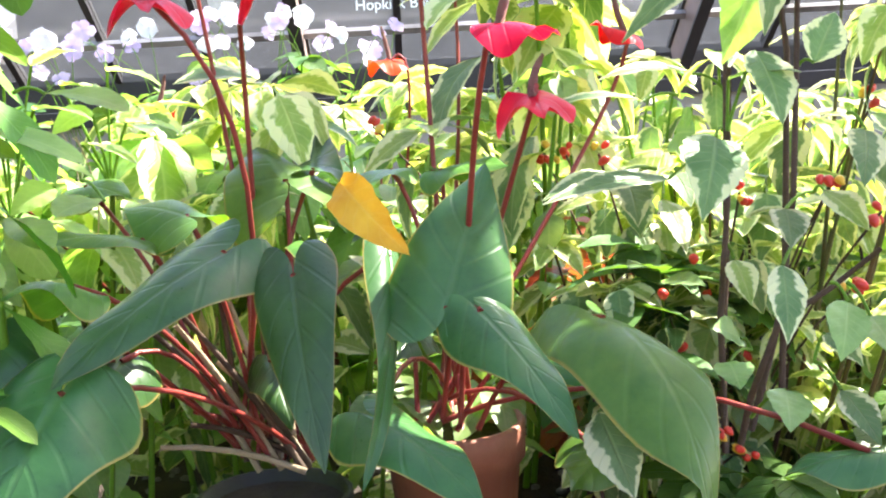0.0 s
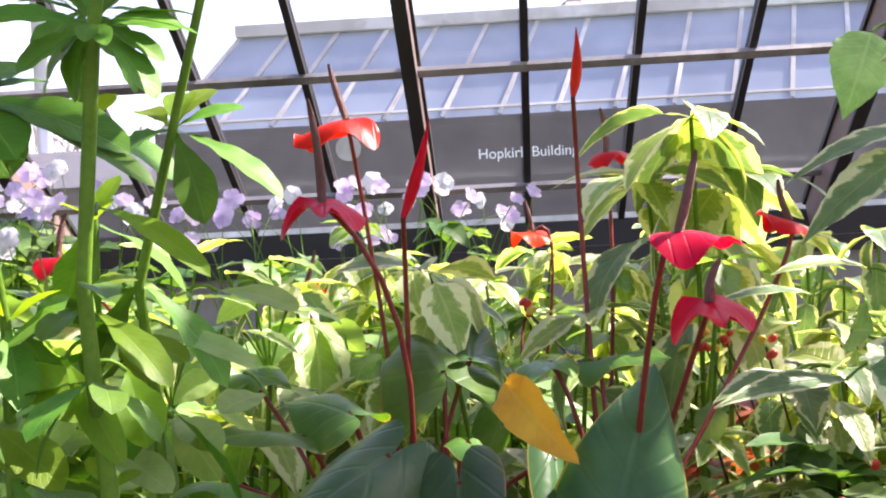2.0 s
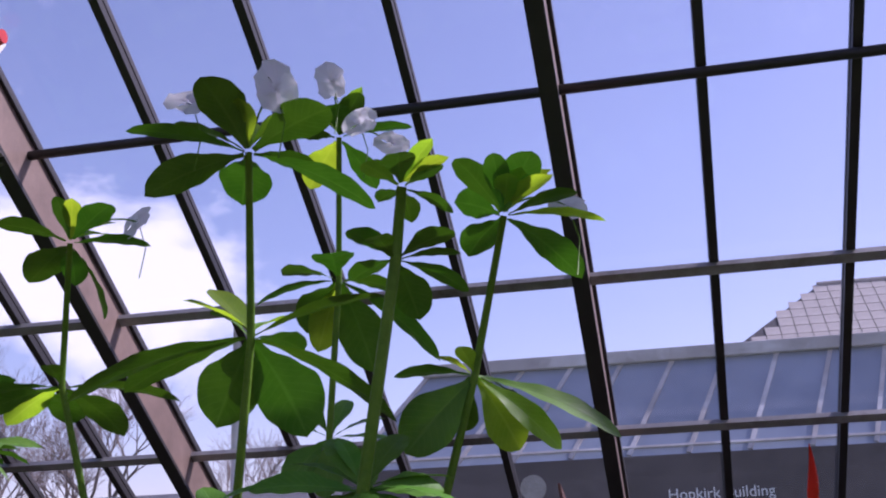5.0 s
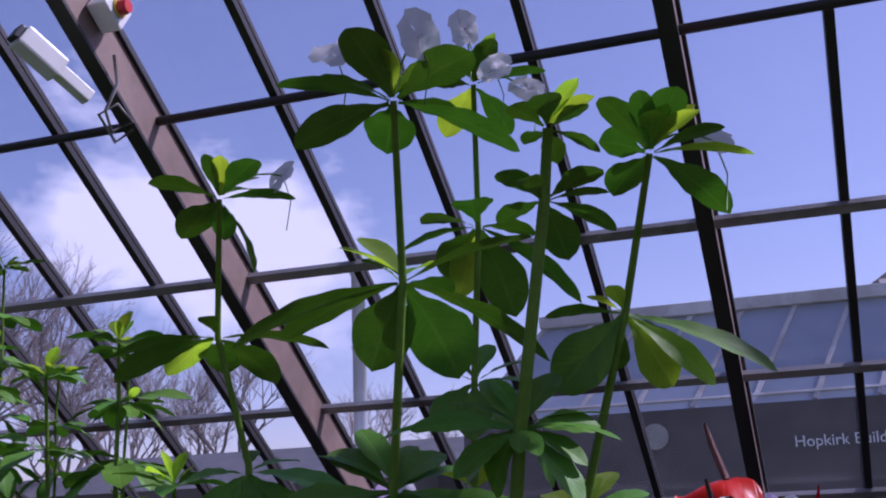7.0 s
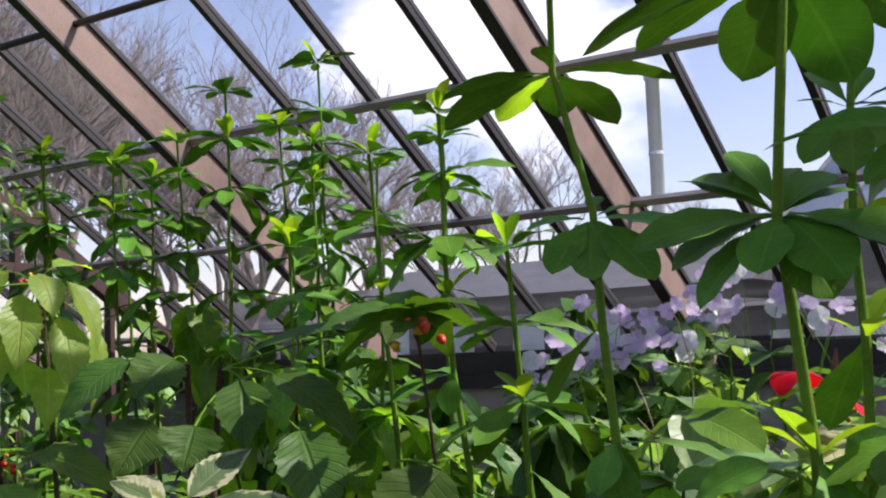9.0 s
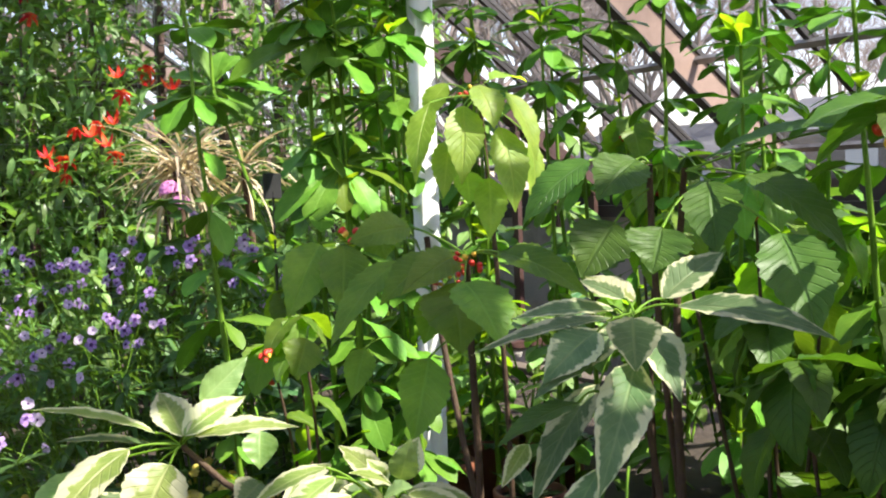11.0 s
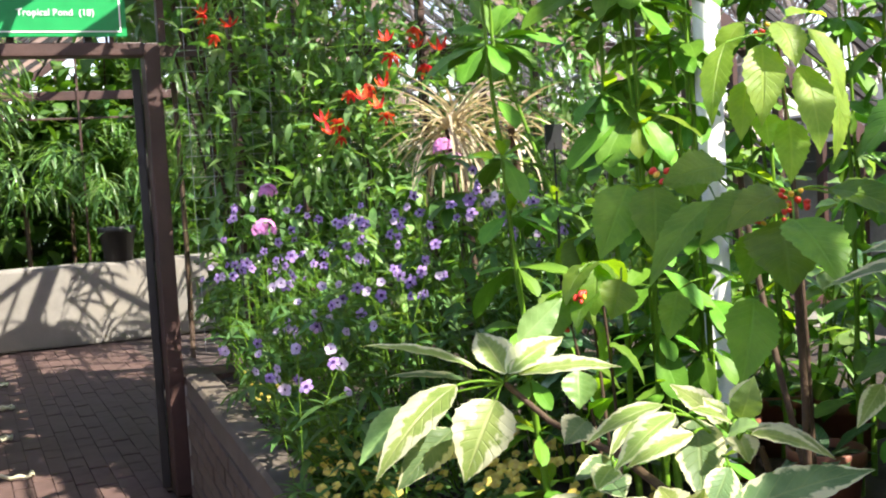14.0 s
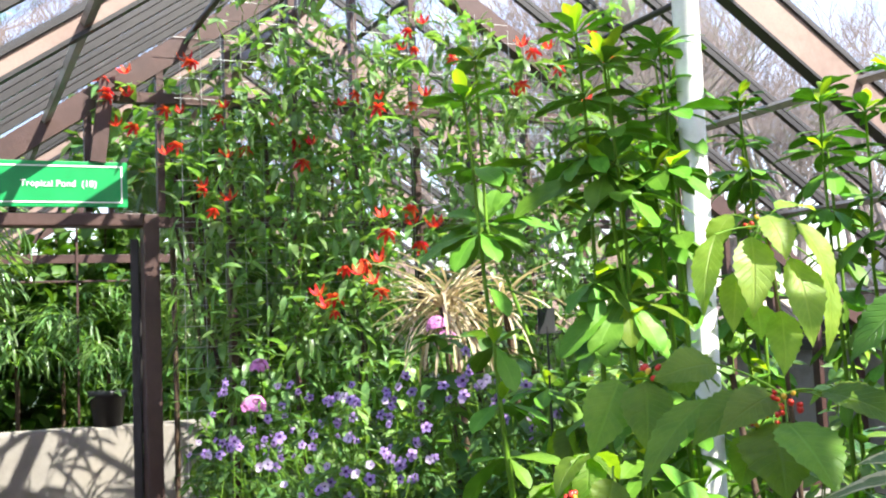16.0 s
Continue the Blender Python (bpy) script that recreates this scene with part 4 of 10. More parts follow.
set_leaf(heroes[0], sod_leaf, (-0.333, 0.527, 2.025), (-0.274, 0.500, 2.051), 0.037, (-0.07, 0.21, 0.97), shape="obovate", droop=0.5, teeth=0)
set_leaf(heroes[0], sod_leaf, (-0.334, 0.531, 2.022), (-0.255, 0.558, 2.019), 0.027, (-0.07, 0.21, 0.97), shape="obovate", droop=0.5, teeth=0)
set_leaf(heroes[0], sod_leaf, (-0.339, 0.534, 2.019), (-0.334, 0.605, 1.952), 0.037, (0.54, -0.17, 0.82), shape="obovate", droop=0.5, teeth=0)
set_leaf(heroes[0], sod_leaf, (-0.345, 0.534, 2.020), (-0.416, 0.576, 1.996), 0.044, (-0.15, 0.44, 0.89), shape="obovate", droop=0.5, teeth=0)
set_leaf(heroes[0], sod_leaf, (-0.342, 0.537, 2.019), (-0.368, 0.593, 1.992), 0.032, (-0.18, 0.54, 0.83), shape="obovate", droop=0.5, teeth=0)
set_leaf(heroes[0], sod_leaf, (-0.369, 0.573, 1.869), (-0.501, 0.571, 1.830), 0.047, (-0.36, 0.24, 0.90), shape="obovate", droop=0.5, teeth=0)
set_leaf(heroes[0], sod_leaf, (-0.368, 0.571, 1.870), (-0.465, 0.513, 1.849), 0.031, (-0.07, 0.21, 0.97), shape="obovate", droop=0.5, teeth=0)
set_leaf(heroes[0], sod_young_lit, (-0.370, 0.576, 1.869), (-0.458, 0.616, 1.840), 0.039, (-0.13, 0.41, 0.90), shape="obovate", droop=0.5, teeth=0)
set_leaf(heroes[0], sod_leaf, (-0.362, 0.578, 1.868), (-0.333, 0.661, 1.825), 0.046, (-0.13, 0.41, 0.90), shape="obovate", droop=0.5, teeth=0)
set_leaf(heroes[0], sod_leaf, (-0.359, 0.576, 1.870), (-0.251, 0.636, 1.857), 0.032, (-0.07, 0.21, 0.97), shape="obovate", droop=0.5, teeth=0)
set_leaf(heroes[0], sod_leaf, (-0.368, 0.582, 1.867), (-0.399, 0.646, 1.840), 0.049, (-0.21, 0.63, 0.75), shape="obovate", droop=0.5, teeth=0)
set_leaf(heroes[0], sod_leaf, (-0.361, 0.564, 1.873), (-0.351, 0.519, 1.885), 0.023, (-0.07, 0.21, 0.97), shape="obovate", droop=0.5, teeth=0)
set_leaf(heroes[1], sod_leaf, (-0.051, 0.338, 2.026), (-0.066, 0.271, 2.068), 0.045, (-0.16, 0.50, 0.85), shape="obovate", droop=0.5, teeth=0)
set_leaf(heroes[1], sod_leaf, (-0.055, 0.342, 2.022), (-0.154, 0.348, 1.997), 0.041, (-0.12, 0.38, 0.92), shape="obovate", droop=0.5, teeth=0)
set_leaf(heroes[1], sod_leaf, (-0.054, 0.340, 2.024), (-0.142, 0.287, 2.035), 0.024, (-0.07, 0.21, 0.97), shape="obovate", droop=0.5, teeth=0)
set_leaf(heroes[1], sod_leaf, (-0.054, 0.348, 2.022), (-0.086, 0.412, 2.001), 0.051, (-0.22, 0.66, 0.72), shape="obovate", droop=0.5, teeth=0)
set_leaf(heroes[1], sod_leaf, (-0.046, 0.341, 2.025), (0.036, 0.311, 2.043), 0.043, (-0.16, 0.50, 0.85), shape="obovate", droop=0.5, teeth=0)
set_leaf(heroes[1], sod_leaf, (-0.047, 0.344, 2.022), (0.053, 0.389, 1.976), 0.034, (0.31, 0.30, 0.90), shape="obovate", droop=0.5, teeth=0)
set_leaf(heroes[1], sod_leaf, (-0.048, 0.347, 2.024), (-0.010, 0.410, 2.024), 0.030, (-0.08, 0.25, 0.97), shape="obovate", droop=0.5, teeth=0)
set_leaf(heroes[1], sod_leaf, (-0.055, 0.343, 2.026), (-0.134, 0.357, 2.066), 0.026, (-0.07, 0.21, 0.97), shape="obovate", droop=0.5, teeth=0)
set_leaf(heroes[1], sod_leaf, (-0.066, 0.379, 1.863), (-0.199, 0.309, 1.805), 0.039, (-0.35, 0.17, 0.92), shape="obovate", droop=0.5, teeth=0)
set_leaf(heroes[1], sod_leaf, (-0.067, 0.382, 1.863), (-0.194, 0.402, 1.828), 0.039, (-0.11, 0.34, 0.93), shape="obovate", droop=0.5, teeth=0)
set_leaf(heroes[1], sod_leaf, (-0.065, 0.384, 1.861), (-0.118, 0.436, 1.795), 0.060, (-0.24, 0.73, 0.64), shape="obovate", droop=0.5, teeth=0)
set_leaf(heroes[1], sod_leaf, (-0.061, 0.384, 1.861), (-0.035, 0.456, 1.784), 0.067, (-0.07, 0.78, 0.62), shape="obovate", droop=0.5, teeth=0)
set_leaf(heroes[1], sod_leaf, (-0.059, 0.382, 1.862), (0.066, 0.402, 1.785), 0.036, (0.18, 0.36, 0.92), shape="obovate", droop=0.5, teeth=0)
set_leaf(heroes[1], sod_leaf, (-0.058, 0.381, 1.865), (0.067, 0.363, 1.888), 0.022, (-0.07, 0.21, 0.97), shape="obovate", droop=0.5, teeth=0)
set_leaf(heroes[1], sod_leaf, (-0.067, 0.383, 1.867), (-0.110, 0.401, 1.894), 0.022, (-0.07, 0.21, 0.97), shape="obovate", droop=0.5, teeth=0)
set_leaf(heroes[1], sod_leaf, (-0.061, 0.388, 1.864), (-0.042, 0.463, 1.867), 0.033, (-0.11, 0.34, 0.93), shape="obovate", droop=0.5, teeth=0)
set_leaf(heroes[2], sod_leaf, (-0.055, 0.627, 2.156), (-0.021, 0.590, 2.188), 0.032, (-0.07, 0.21, 0.97), shape="obovate", droop=0.5, teeth=0)
set_leaf(heroes[2], sod_leaf, (-0.054, 0.632, 2.154), (0.024, 0.655, 2.166), 0.024, (-0.07, 0.21, 0.97), shape="obovate", droop=0.5, teeth=0)
set_leaf(heroes[2], sod_young_lit, (-0.063, 0.634, 2.150), (-0.112, 0.679, 2.112), 0.042, (-0.16, 0.50, 0.85), shape="obovate", droop=0.5, teeth=0)
set_leaf(heroes[2], sod_leaf, (-0.064, 0.629, 2.153), (-0.102, 0.616, 2.155), 0.029, (-0.07, 0.21, 0.97), shape="obovate", droop=0.5, teeth=0)
set_leaf(heroes[2], sod_leaf, (-0.057, 0.636, 2.150), (-0.035, 0.704, 2.112), 0.032, (-0.07, 0.21, 0.97), shape="obovate", droop=0.5, teeth=0)
set_leaf(heroes[2], sod_leaf, (-0.057, 0.624, 2.156), (-0.046, 0.576, 2.171), 0.032, (-0.07, 0.21, 0.97), shape="obovate", droop=0.5, teeth=0)
set_leaf(heroes[2], sod_leaf, (-0.078, 0.666, 1.989), (-0.152, 0.610, 1.954), 0.027, (-0.07, 0.21, 0.97), shape="obovate", droop=0.5, teeth=0)
set_leaf(heroes[2], sod_leaf, (-0.071, 0.658, 1.993), (-0.059, 0.595, 2.002), 0.049, (-0.18, 0.54, 0.83), shape="obovate", droop=0.5, teeth=0)
set_leaf(heroes[2], sod_leaf, (-0.078, 0.675, 1.988), (-0.137, 0.737, 1.947), 0.054, (-0.18, 0.54, 0.83), shape="obovate", droop=0.5, teeth=0)
set_leaf(heroes[2], sod_leaf, (-0.072, 0.674, 1.987), (-0.056, 0.755, 1.895), 0.061, (-0.13, 0.69, 0.71), shape="obovate", droop=0.5, teeth=0)
set_leaf(heroes[2], sod_leaf, (-0.069, 0.671, 1.988), (0.037, 0.711, 1.895), 0.040, (0.18, 0.36, 0.92), shape="obovate", droop=0.5, teeth=0)
set_leaf(heroes[2], sod_leaf, (-0.068, 0.672, 1.990), (-0.009, 0.694, 1.979), 0.033, (-0.07, 0.21, 0.97), shape="obovate", droop=0.5, teeth=0)
set_leaf(heroes[2], sod_young_lit, (-0.076, 0.674, 1.987), (-0.122, 0.737, 1.922), 0.042, (-0.23, 0.71, 0.67), shape="obovate", droop=0.5, teeth=0)
set_leaf(heroes[2], sod_leaf, (-0.080, 0.674, 1.993), (-0.162, 0.720, 2.019), 0.038, (-0.07, 0.21, 0.97), shape="obovate", droop=0.5, teeth=0)
set_leaf(heroes[3], sod_leaf, (0.094, 0.321, 1.971), (0.104, 0.275, 1.980), 0.029, (-0.21, 0.63, 0.75), shape="obovate", droop=0.5, teeth=0)
set_leaf(heroes[3], sod_leaf, (0.096, 0.329, 1.971), (0.128, 0.335, 1.988), 0.022, (-0.07, 0.21, 0.97), shape="obovate", droop=0.5, teeth=0)
set_leaf(heroes[3], sod_leaf, (0.089, 0.332, 1.969), (0.065, 0.352, 1.968), 0.018, (-0.07, 0.21, 0.97), shape="obovate", droop=0.5, teeth=0)
set_leaf(heroes[3], sod_leaf, (0.096, 0.330, 1.968), (0.133, 0.347, 1.949), 0.016, (-0.07, 0.21, 0.97), shape="obovate", droop=0.5, teeth=0)
set_leaf(heroes[3], sod_leaf, (0.090, 0.325, 1.971), (0.068, 0.295, 1.982), 0.023, (-0.07, 0.21, 0.97), shape="obovate", droop=0.5, teeth=0)
set_leaf(heroes[3], sod_leaf, (0.092, 0.335, 1.968), (0.087, 0.384, 1.957), 0.022, (-0.07, 0.21, 0.97), shape="obovate", droop=0.5, teeth=0)
set_leaf(heroes[3], sod_leaf, (0.081, 0.337, 1.912), (0.055, 0.295, 1.926), 0.025, (-0.07, 0.21, 0.97), shape="obovate", droop=0.5, teeth=0)
set_leaf(heroes[3], sod_leaf, (0.087, 0.340, 1.912), (0.138, 0.322, 1.925), 0.027, (-0.07, 0.21, 0.97), shape="obovate", droop=0.5, teeth=0)
set_leaf(heroes[3], sod_leaf, (0.087, 0.342, 1.911), (0.136, 0.357, 1.916), 0.014, (-0.07, 0.21, 0.97), shape="obovate", droop=0.5, teeth=0)
set_leaf(heroes[3], sod_leaf, (0.079, 0.344, 1.911), (0.032, 0.379, 1.907), 0.026, (-0.11, 0.34, 0.93), shape="obovate", droop=0.5, teeth=0)
set_leaf(heroes[3], sod_leaf, (0.083, 0.345, 1.909), (0.087, 0.406, 1.873), 0.037, (-0.23, 0.71, 0.67), shape="obovate", droop=0.5, teeth=0)
set_leaf(heroes[3], sod_leaf, (0.086, 0.344, 1.910), (0.132, 0.405, 1.895), 0.020, (-0.07, 0.21, 0.97), shape="obovate", droop=0.5, teeth=0)
set_leaf(heroes[3], sod_leaf, (0.083, 0.331, 1.911), (0.082, 0.275, 1.912), 0.022, (-0.07, 0.21, 0.97), shape="obovate", droop=0.5, teeth=0)
set_leaf(heroes[4], sod_leaf, (0.164, 0.406, 1.965), (0.134, 0.355, 2.001), 0.030, (-0.07, 0.21, 0.97), shape="obovate", droop=0.5, teeth=0)
set_leaf(heroes[4], sod_leaf, (0.162, 0.409, 1.964), (0.121, 0.411, 1.981), 0.038, (-0.15, 0.44, 0.89), shape="obovate", droop=0.5, teeth=0)
set_leaf(heroes[4], sod_leaf, (0.166, 0.405, 1.965), (0.169, 0.346, 1.999), 0.023, (-0.07, 0.21, 0.97), shape="obovate", droop=0.5, teeth=0)
set_leaf(heroes[4], sod_leaf, (0.168, 0.406, 1.965), (0.200, 0.365, 2.004), 0.037, (-0.19, 0.58, 0.79), shape="obovate", droop=0.5, teeth=0)
set_leaf(heroes[4], sod_leaf, (0.170, 0.410, 1.963), (0.232, 0.425, 1.983), 0.021, (-0.07, 0.21, 0.97), shape="obovate", droop=0.5, teeth=0)
set_leaf(heroes[4], sod_young_lit, (0.170, 0.409, 1.962), (0.256, 0.420, 1.952), 0.021, (-0.03, 0.09, 1.00), shape="obovate", droop=0.5, teeth=0)
set_leaf(heroes[4], sod_leaf, (0.163, 0.413, 1.961), (0.123, 0.455, 1.942), 0.038, (-0.15, 0.44, 0.89), shape="obovate", droop=0.5, teeth=0)
set_leaf(heroes[4], sod_leaf, (0.169, 0.412, 1.960), (0.226, 0.474, 1.916), 0.039, (0.15, 0.42, 0.89), shape="obovate", droop=0.5, teeth=0)
set_leaf(heroes[4], sod_leaf, (0.126, 0.433, 1.822), (0.064, 0.430, 1.759), 0.053, (0.12, -0.99, 0.06), shape="obovate", droop=0.5, teeth=0)
set_leaf(heroes[4], sod_young_lit, (0.130, 0.435, 1.822), (0.162, 0.462, 1.760), 0.042, (0.50, -0.86, 0.04), shape="obovate", droop=0.5, teeth=0)
set_leaf(heroes[4], sod_young_lit, (0.131, 0.434, 1.822), (0.200, 0.454, 1.758), 0.029, (0.51, -0.79, 0.35), shape="obovate", droop=0.5, teeth=0)
set_leaf(heroes[4], sod_leaf, (0.132, 0.434, 1.823), (0.254, 0.437, 1.764), 0.033, (0.42, -0.55, 0.72), shape="obovate", droop=0.5, teeth=0)
set_leaf(heroes[4], sod_young_lit, (0.128, 0.429, 1.828), (0.122, 0.404, 1.846), 0.019, (-0.08, 0.25, 0.97), shape="obovate", droop=0.5, teeth=0)
set_leaf(heroes[4], sod_young_lit, (0.125, 0.432, 1.827), (0.098, 0.419, 1.841), 0.018, (0.00, 0.00, 1.00), shape="obovate", droop=0.5, teeth=0)
set_leaf(heroes[4], sod_leaf, (0.125, 0.432, 1.825), (0.060, 0.411, 1.825), 0.022, (-0.07, 0.21, 0.97), shape="obovate", droop=0.5, teeth=0)
set_leaf(heroes[4], sod_leaf, (0.126, 0.436, 1.822), (0.096, 0.466, 1.784), 0.044, (0.31, -0.95, 0.05), shape="obovate", droop=0.5, teeth=0)
set_leaf(heroes[4], sod_leaf, (0.131, 0.439, 1.824), (0.156, 0.491, 1.808), 0.038, (0.21, -0.63, 0.75), shape="obovate", droop=0.5, teeth=0)
set_leaf(heroes[1], sod_leaf, (-0.091, 0.411, 1.677), (-0.148, 0.389, 1.610), 0.044, (-0.13, -0.56, 0.82), shape="obovate", droop=0.5, teeth=0)
set_leaf(heroes[1], sod_leaf, (-0.086, 0.412, 1.676), (-0.047, 0.404, 1.613), 0.056, (0.22, -0.71, 0.67), shape="obovate", droop=0.5, teeth=0)
set_leaf(heroes[1], sod_leaf, (-0.085, 0.412, 1.678), (0.079, 0.385, 1.599), 0.039, (0.27, -0.38, 0.89), shape="obovate", droop=0.5, teeth=0)
set_leaf(heroes[1], sod_leaf, (-0.092, 0.411, 1.679), (-0.188, 0.358, 1.659), 0.045, (0.09, -0.59, 0.80), shape="obovate", droop=0.5, teeth=0)
set_leaf(heroes[1], sod_leaf, (-0.093, 0.414, 1.682), (-0.167, 0.447, 1.722), 0.037, (0.09, -0.59, 0.80), shape="obovate", droop=0.5, teeth=0)
set_leaf(heroes[1], sod_leaf, (-0.087, 0.417, 1.682), (-0.063, 0.474, 1.717), 0.038, (0.09, -0.59, 0.80), shape="obovate", droop=0.5, teeth=0)
set_leaf(heroes[4], sod_leaf, (0.068, 0.460, 1.650), (0.025, 0.455, 1.630), 0.041, (-0.15, -0.47, 0.87), shape="obovate", droop=0.5, teeth=0)
set_leaf(heroes[4], sod_leaf, (0.073, 0.461, 1.648), (0.096, 0.461, 1.568), 0.038, (0.34, -0.73, 0.59), shape="obovate", droop=0.5, teeth=0)
set_leaf(heroes[4], sod_leaf, (0.075, 0.460, 1.649), (0.169, 0.441, 1.587), 0.038, (0.26, -0.28, 0.92), shape="obovate", droop=0.5, teeth=0)
set_leaf(heroes[4], sod_leaf, (0.075, 0.462, 1.653), (0.129, 0.488, 1.670), 0.021, (0.09, -0.59, 0.80), shape="obovate", droop=0.5, teeth=0)
set_leaf(heroes[4], sod_young_lit, (0.073, 0.465, 1.655), (0.093, 0.521, 1.692), 0.026, (0.05, -0.29, 0.96), shape="obovate", droop=0.5, teeth=0)
set_leaf(heroes[4], sod_young_lit, (0.066, 0.467, 1.654), (0.028, 0.512, 1.675), 0.029, (0.05, -0.29, 0.96), shape="obovate", droop=0.5, teeth=0)
set_leaf(heroes[3], sod_leaf, (0.045, 0.349, 1.722), (-0.043, 0.334, 1.727), 0.039, (0.09, -0.59, 0.80), shape="obovate", droop=0.5, teeth=0)
set_leaf(heroes[3], sod_leaf, (0.046, 0.348, 1.719), (-0.002, 0.324, 1.684), 0.034, (0.09, -0.54, 0.84), shape="obovate", droop=0.5, teeth=0)
set_leaf(heroes[3], sod_leaf, (0.052, 0.351, 1.722), (0.110, 0.379, 1.723), 0.034, (0.09, -0.59, 0.80), shape="obovate", droop=0.5, teeth=0)
set_leaf(heroes[3], sod_leaf, (0.052, 0.348, 1.718), (0.100, 0.332, 1.660), 0.033, (0.36, -0.26, 0.90), shape="obovate", droop=0.5, teeth=0)
set_leaf(heroes[3], sod_leaf, (0.046, 0.353, 1.725), (0.006, 0.399, 1.773), 0.029, (0.09, -0.59, 0.80), shape="obovate", droop=0.5, teeth=0)
set_leaf(heroes[3], sod_leaf, (0.050, 0.353, 1.725), (0.069, 0.409, 1.774), 0.029, (0.09, -0.59, 0.80), shape="obovate", droop=0.5, teeth=0)
# lower blades in the sun: their lighter greens hold the sunlight
set_leaf(heroes[3], sod_young_lit, (0.008, 0.432, 1.497), (0.080, 0.391, 1.438), 0.034, (0.05, -0.40, 0.91), stem_from=(0.008, 0.422, 1.498), shape="obovate", droop=0.6, teeth=0)
set_leaf(heroes[3], sunlit_leaf, (0.028, 0.485, 1.476), (0.135, 0.459, 1.443), 0.031, (0.05, -0.40, 0.91), stem_from=(0.024, 0.485, 1.492), shape="obovate", droop=0.6, teeth=0)
set_leaf(heroes[3], sunlit_leaf, (0.068, 0.591, 1.503), (0.153, 0.562, 1.483), 0.040, (0.05, -0.40, 0.91), stem_from=(0.038, 0.587, 1.505), shape="obovate", droop=0.6, teeth=0)
set_leaf(heroes[3], sod_young_lit, (0.029, 0.435, 1.447), (0.059, 0.389, 1.390), 0.044, (0.27, -0.56, 0.78), stem_from=(0.004, 0.422, 1.455), shape="obovate", droop=0.6, teeth=0)
set_leaf(heroes[3], sod_leaf, (-0.006, 0.430, 1.503), (-0.018, 0.378, 1.480), 0.031, (0.05, -0.40, 0.91), stem_from=(0.008, 0.422, 1.498), shape="obovate", droop=0.6, teeth=0)
set_leaf(heroes[3], sod_young_lit, (-0.021, 0.428, 1.460), (0.047, 0.367, 1.381), 0.029, (-0.14, -0.54, 0.83), stem_from=(0.003, 0.421, 1.474), shape="obovate", droop=0.6, teeth=0)
set_leaf(heroes[3], sod_young_lit, (0.003, 0.461, 1.586), (0.116, 0.396, 1.526), 0.027, (0.05, -0.40, 0.91), stem_from=(0.014, 0.423, 1.580), shape="obovate", droop=0.6, teeth=0)
set_leaf(heroes[3], sod_leaf, (-0.194, 0.456, 1.444), (-0.132, 0.484, 1.481), 0.047, (0.05, -0.40, 0.91), stem_from=(-0.210, 0.454, 1.424), shape="obovate", droop=0.6, teeth=0)
set_leaf(heroes[3], sod_young_lit, (0.002, 0.431, 1.517), (0.032, 0.465, 1.523), 0.030, (0.05, -0.40, 0.91), stem_from=(0.008, 0.422, 1.498), shape="obovate", droop=0.6, teeth=0)
set_leaf(heroes[3], sod_leaf, (-0.069, 0.472, 1.477), (-0.039, 0.496, 1.510), 0.033, (0.05, -0.40, 0.91), stem_from=(0.008, 0.422, 1.498), shape="obovate", droop=0.6, teeth=0)
set_leaf(heroes[3], sod_leaf, (-0.195, 0.557, 1.463), (-0.236, 0.531, 1.451), 0.034, (0.05, -0.40, 0.91), stem_from=(-0.134, 0.565, 1.459), shape="obovate", droop=0.6, teeth=0)
set_leaf(heroes[3], sunlit_leaf, (-0.079, 0.471, 1.406), (-0.098, 0.418, 1.382), 0.035, (0.05, -0.40, 0.91), stem_from=(-0.007, 0.440, 1.418), shape="obovate", droop=0.6, teeth=0)
set_leaf(heroes[3], sunlit_leaf, (0.034, 0.536, 1.390), (0.087, 0.493, 1.364), 0.042, (0.05, -0.40, 0.91), stem_from=(0.019, 0.484, 1.410), shape="obovate", droop=0.6, teeth=0)
set_leaf(heroes[3], sunlit_leaf, (0.099, 0.646, 1.391), (0.064, 0.591, 1.384), 0.046, (0.05, -0.40, 0.91), stem_from=(0.065, 0.692, 1.410), shape="obovate", droop=0.6, teeth=0)
set_leaf(heroes[3], sod_leaf, (-0.181, 0.407, 1.528), (-0.096, 0.368, 1.503), 0.043, (0.05, -0.40, 0.91), stem_from=(-0.191, 0.406, 1.529), shape="obovate", droop=0.6, teeth=0)
set_leaf(heroes[1], sod_young_lit, (-0.078, 0.450, 1.458), (0.005, 0.405, 1.411), 0.045, (0.03, -0.50, 0.86), stem_from=(-0.116, 0.478, 1.476), shape="obovate", droop=0.6, teeth=0)
set_leaf(heroes[1], sunlit_leaf, (-0.028, 0.503, 1.423), (-0.065, 0.450, 1.367), 0.048, (0.03, -0.50, 0.86), stem_from=(-0.019, 0.504, 1.448), shape="obovate", droop=0.6, teeth=0)
set_leaf(heroes[1], sod_young_lit, (-0.005, 0.505, 1.468), (0.072, 0.470, 1.449), 0.032, (0.03, -0.50, 0.86), stem_from=(-0.018, 0.505, 1.474), shape="obovate", droop=0.6, teeth=0)
set_leaf(heroes[1], sunlit_leaf, (-0.015, 0.483, 1.375), (0.058, 0.447, 1.340), 0.039, (0.03, -0.50, 0.86), stem_from=(-0.026, 0.503, 1.397), shape="obovate", droop=0.6, teeth=0)
set_leaf(heroes[1], sod_young_lit, (-0.081, 0.419, 1.405), (-0.009, 0.383, 1.361), 0.042, (0.03, -0.50, 0.86), stem_from=(-0.109, 0.448, 1.410), shape="obovate", droop=0.6, teeth=0)
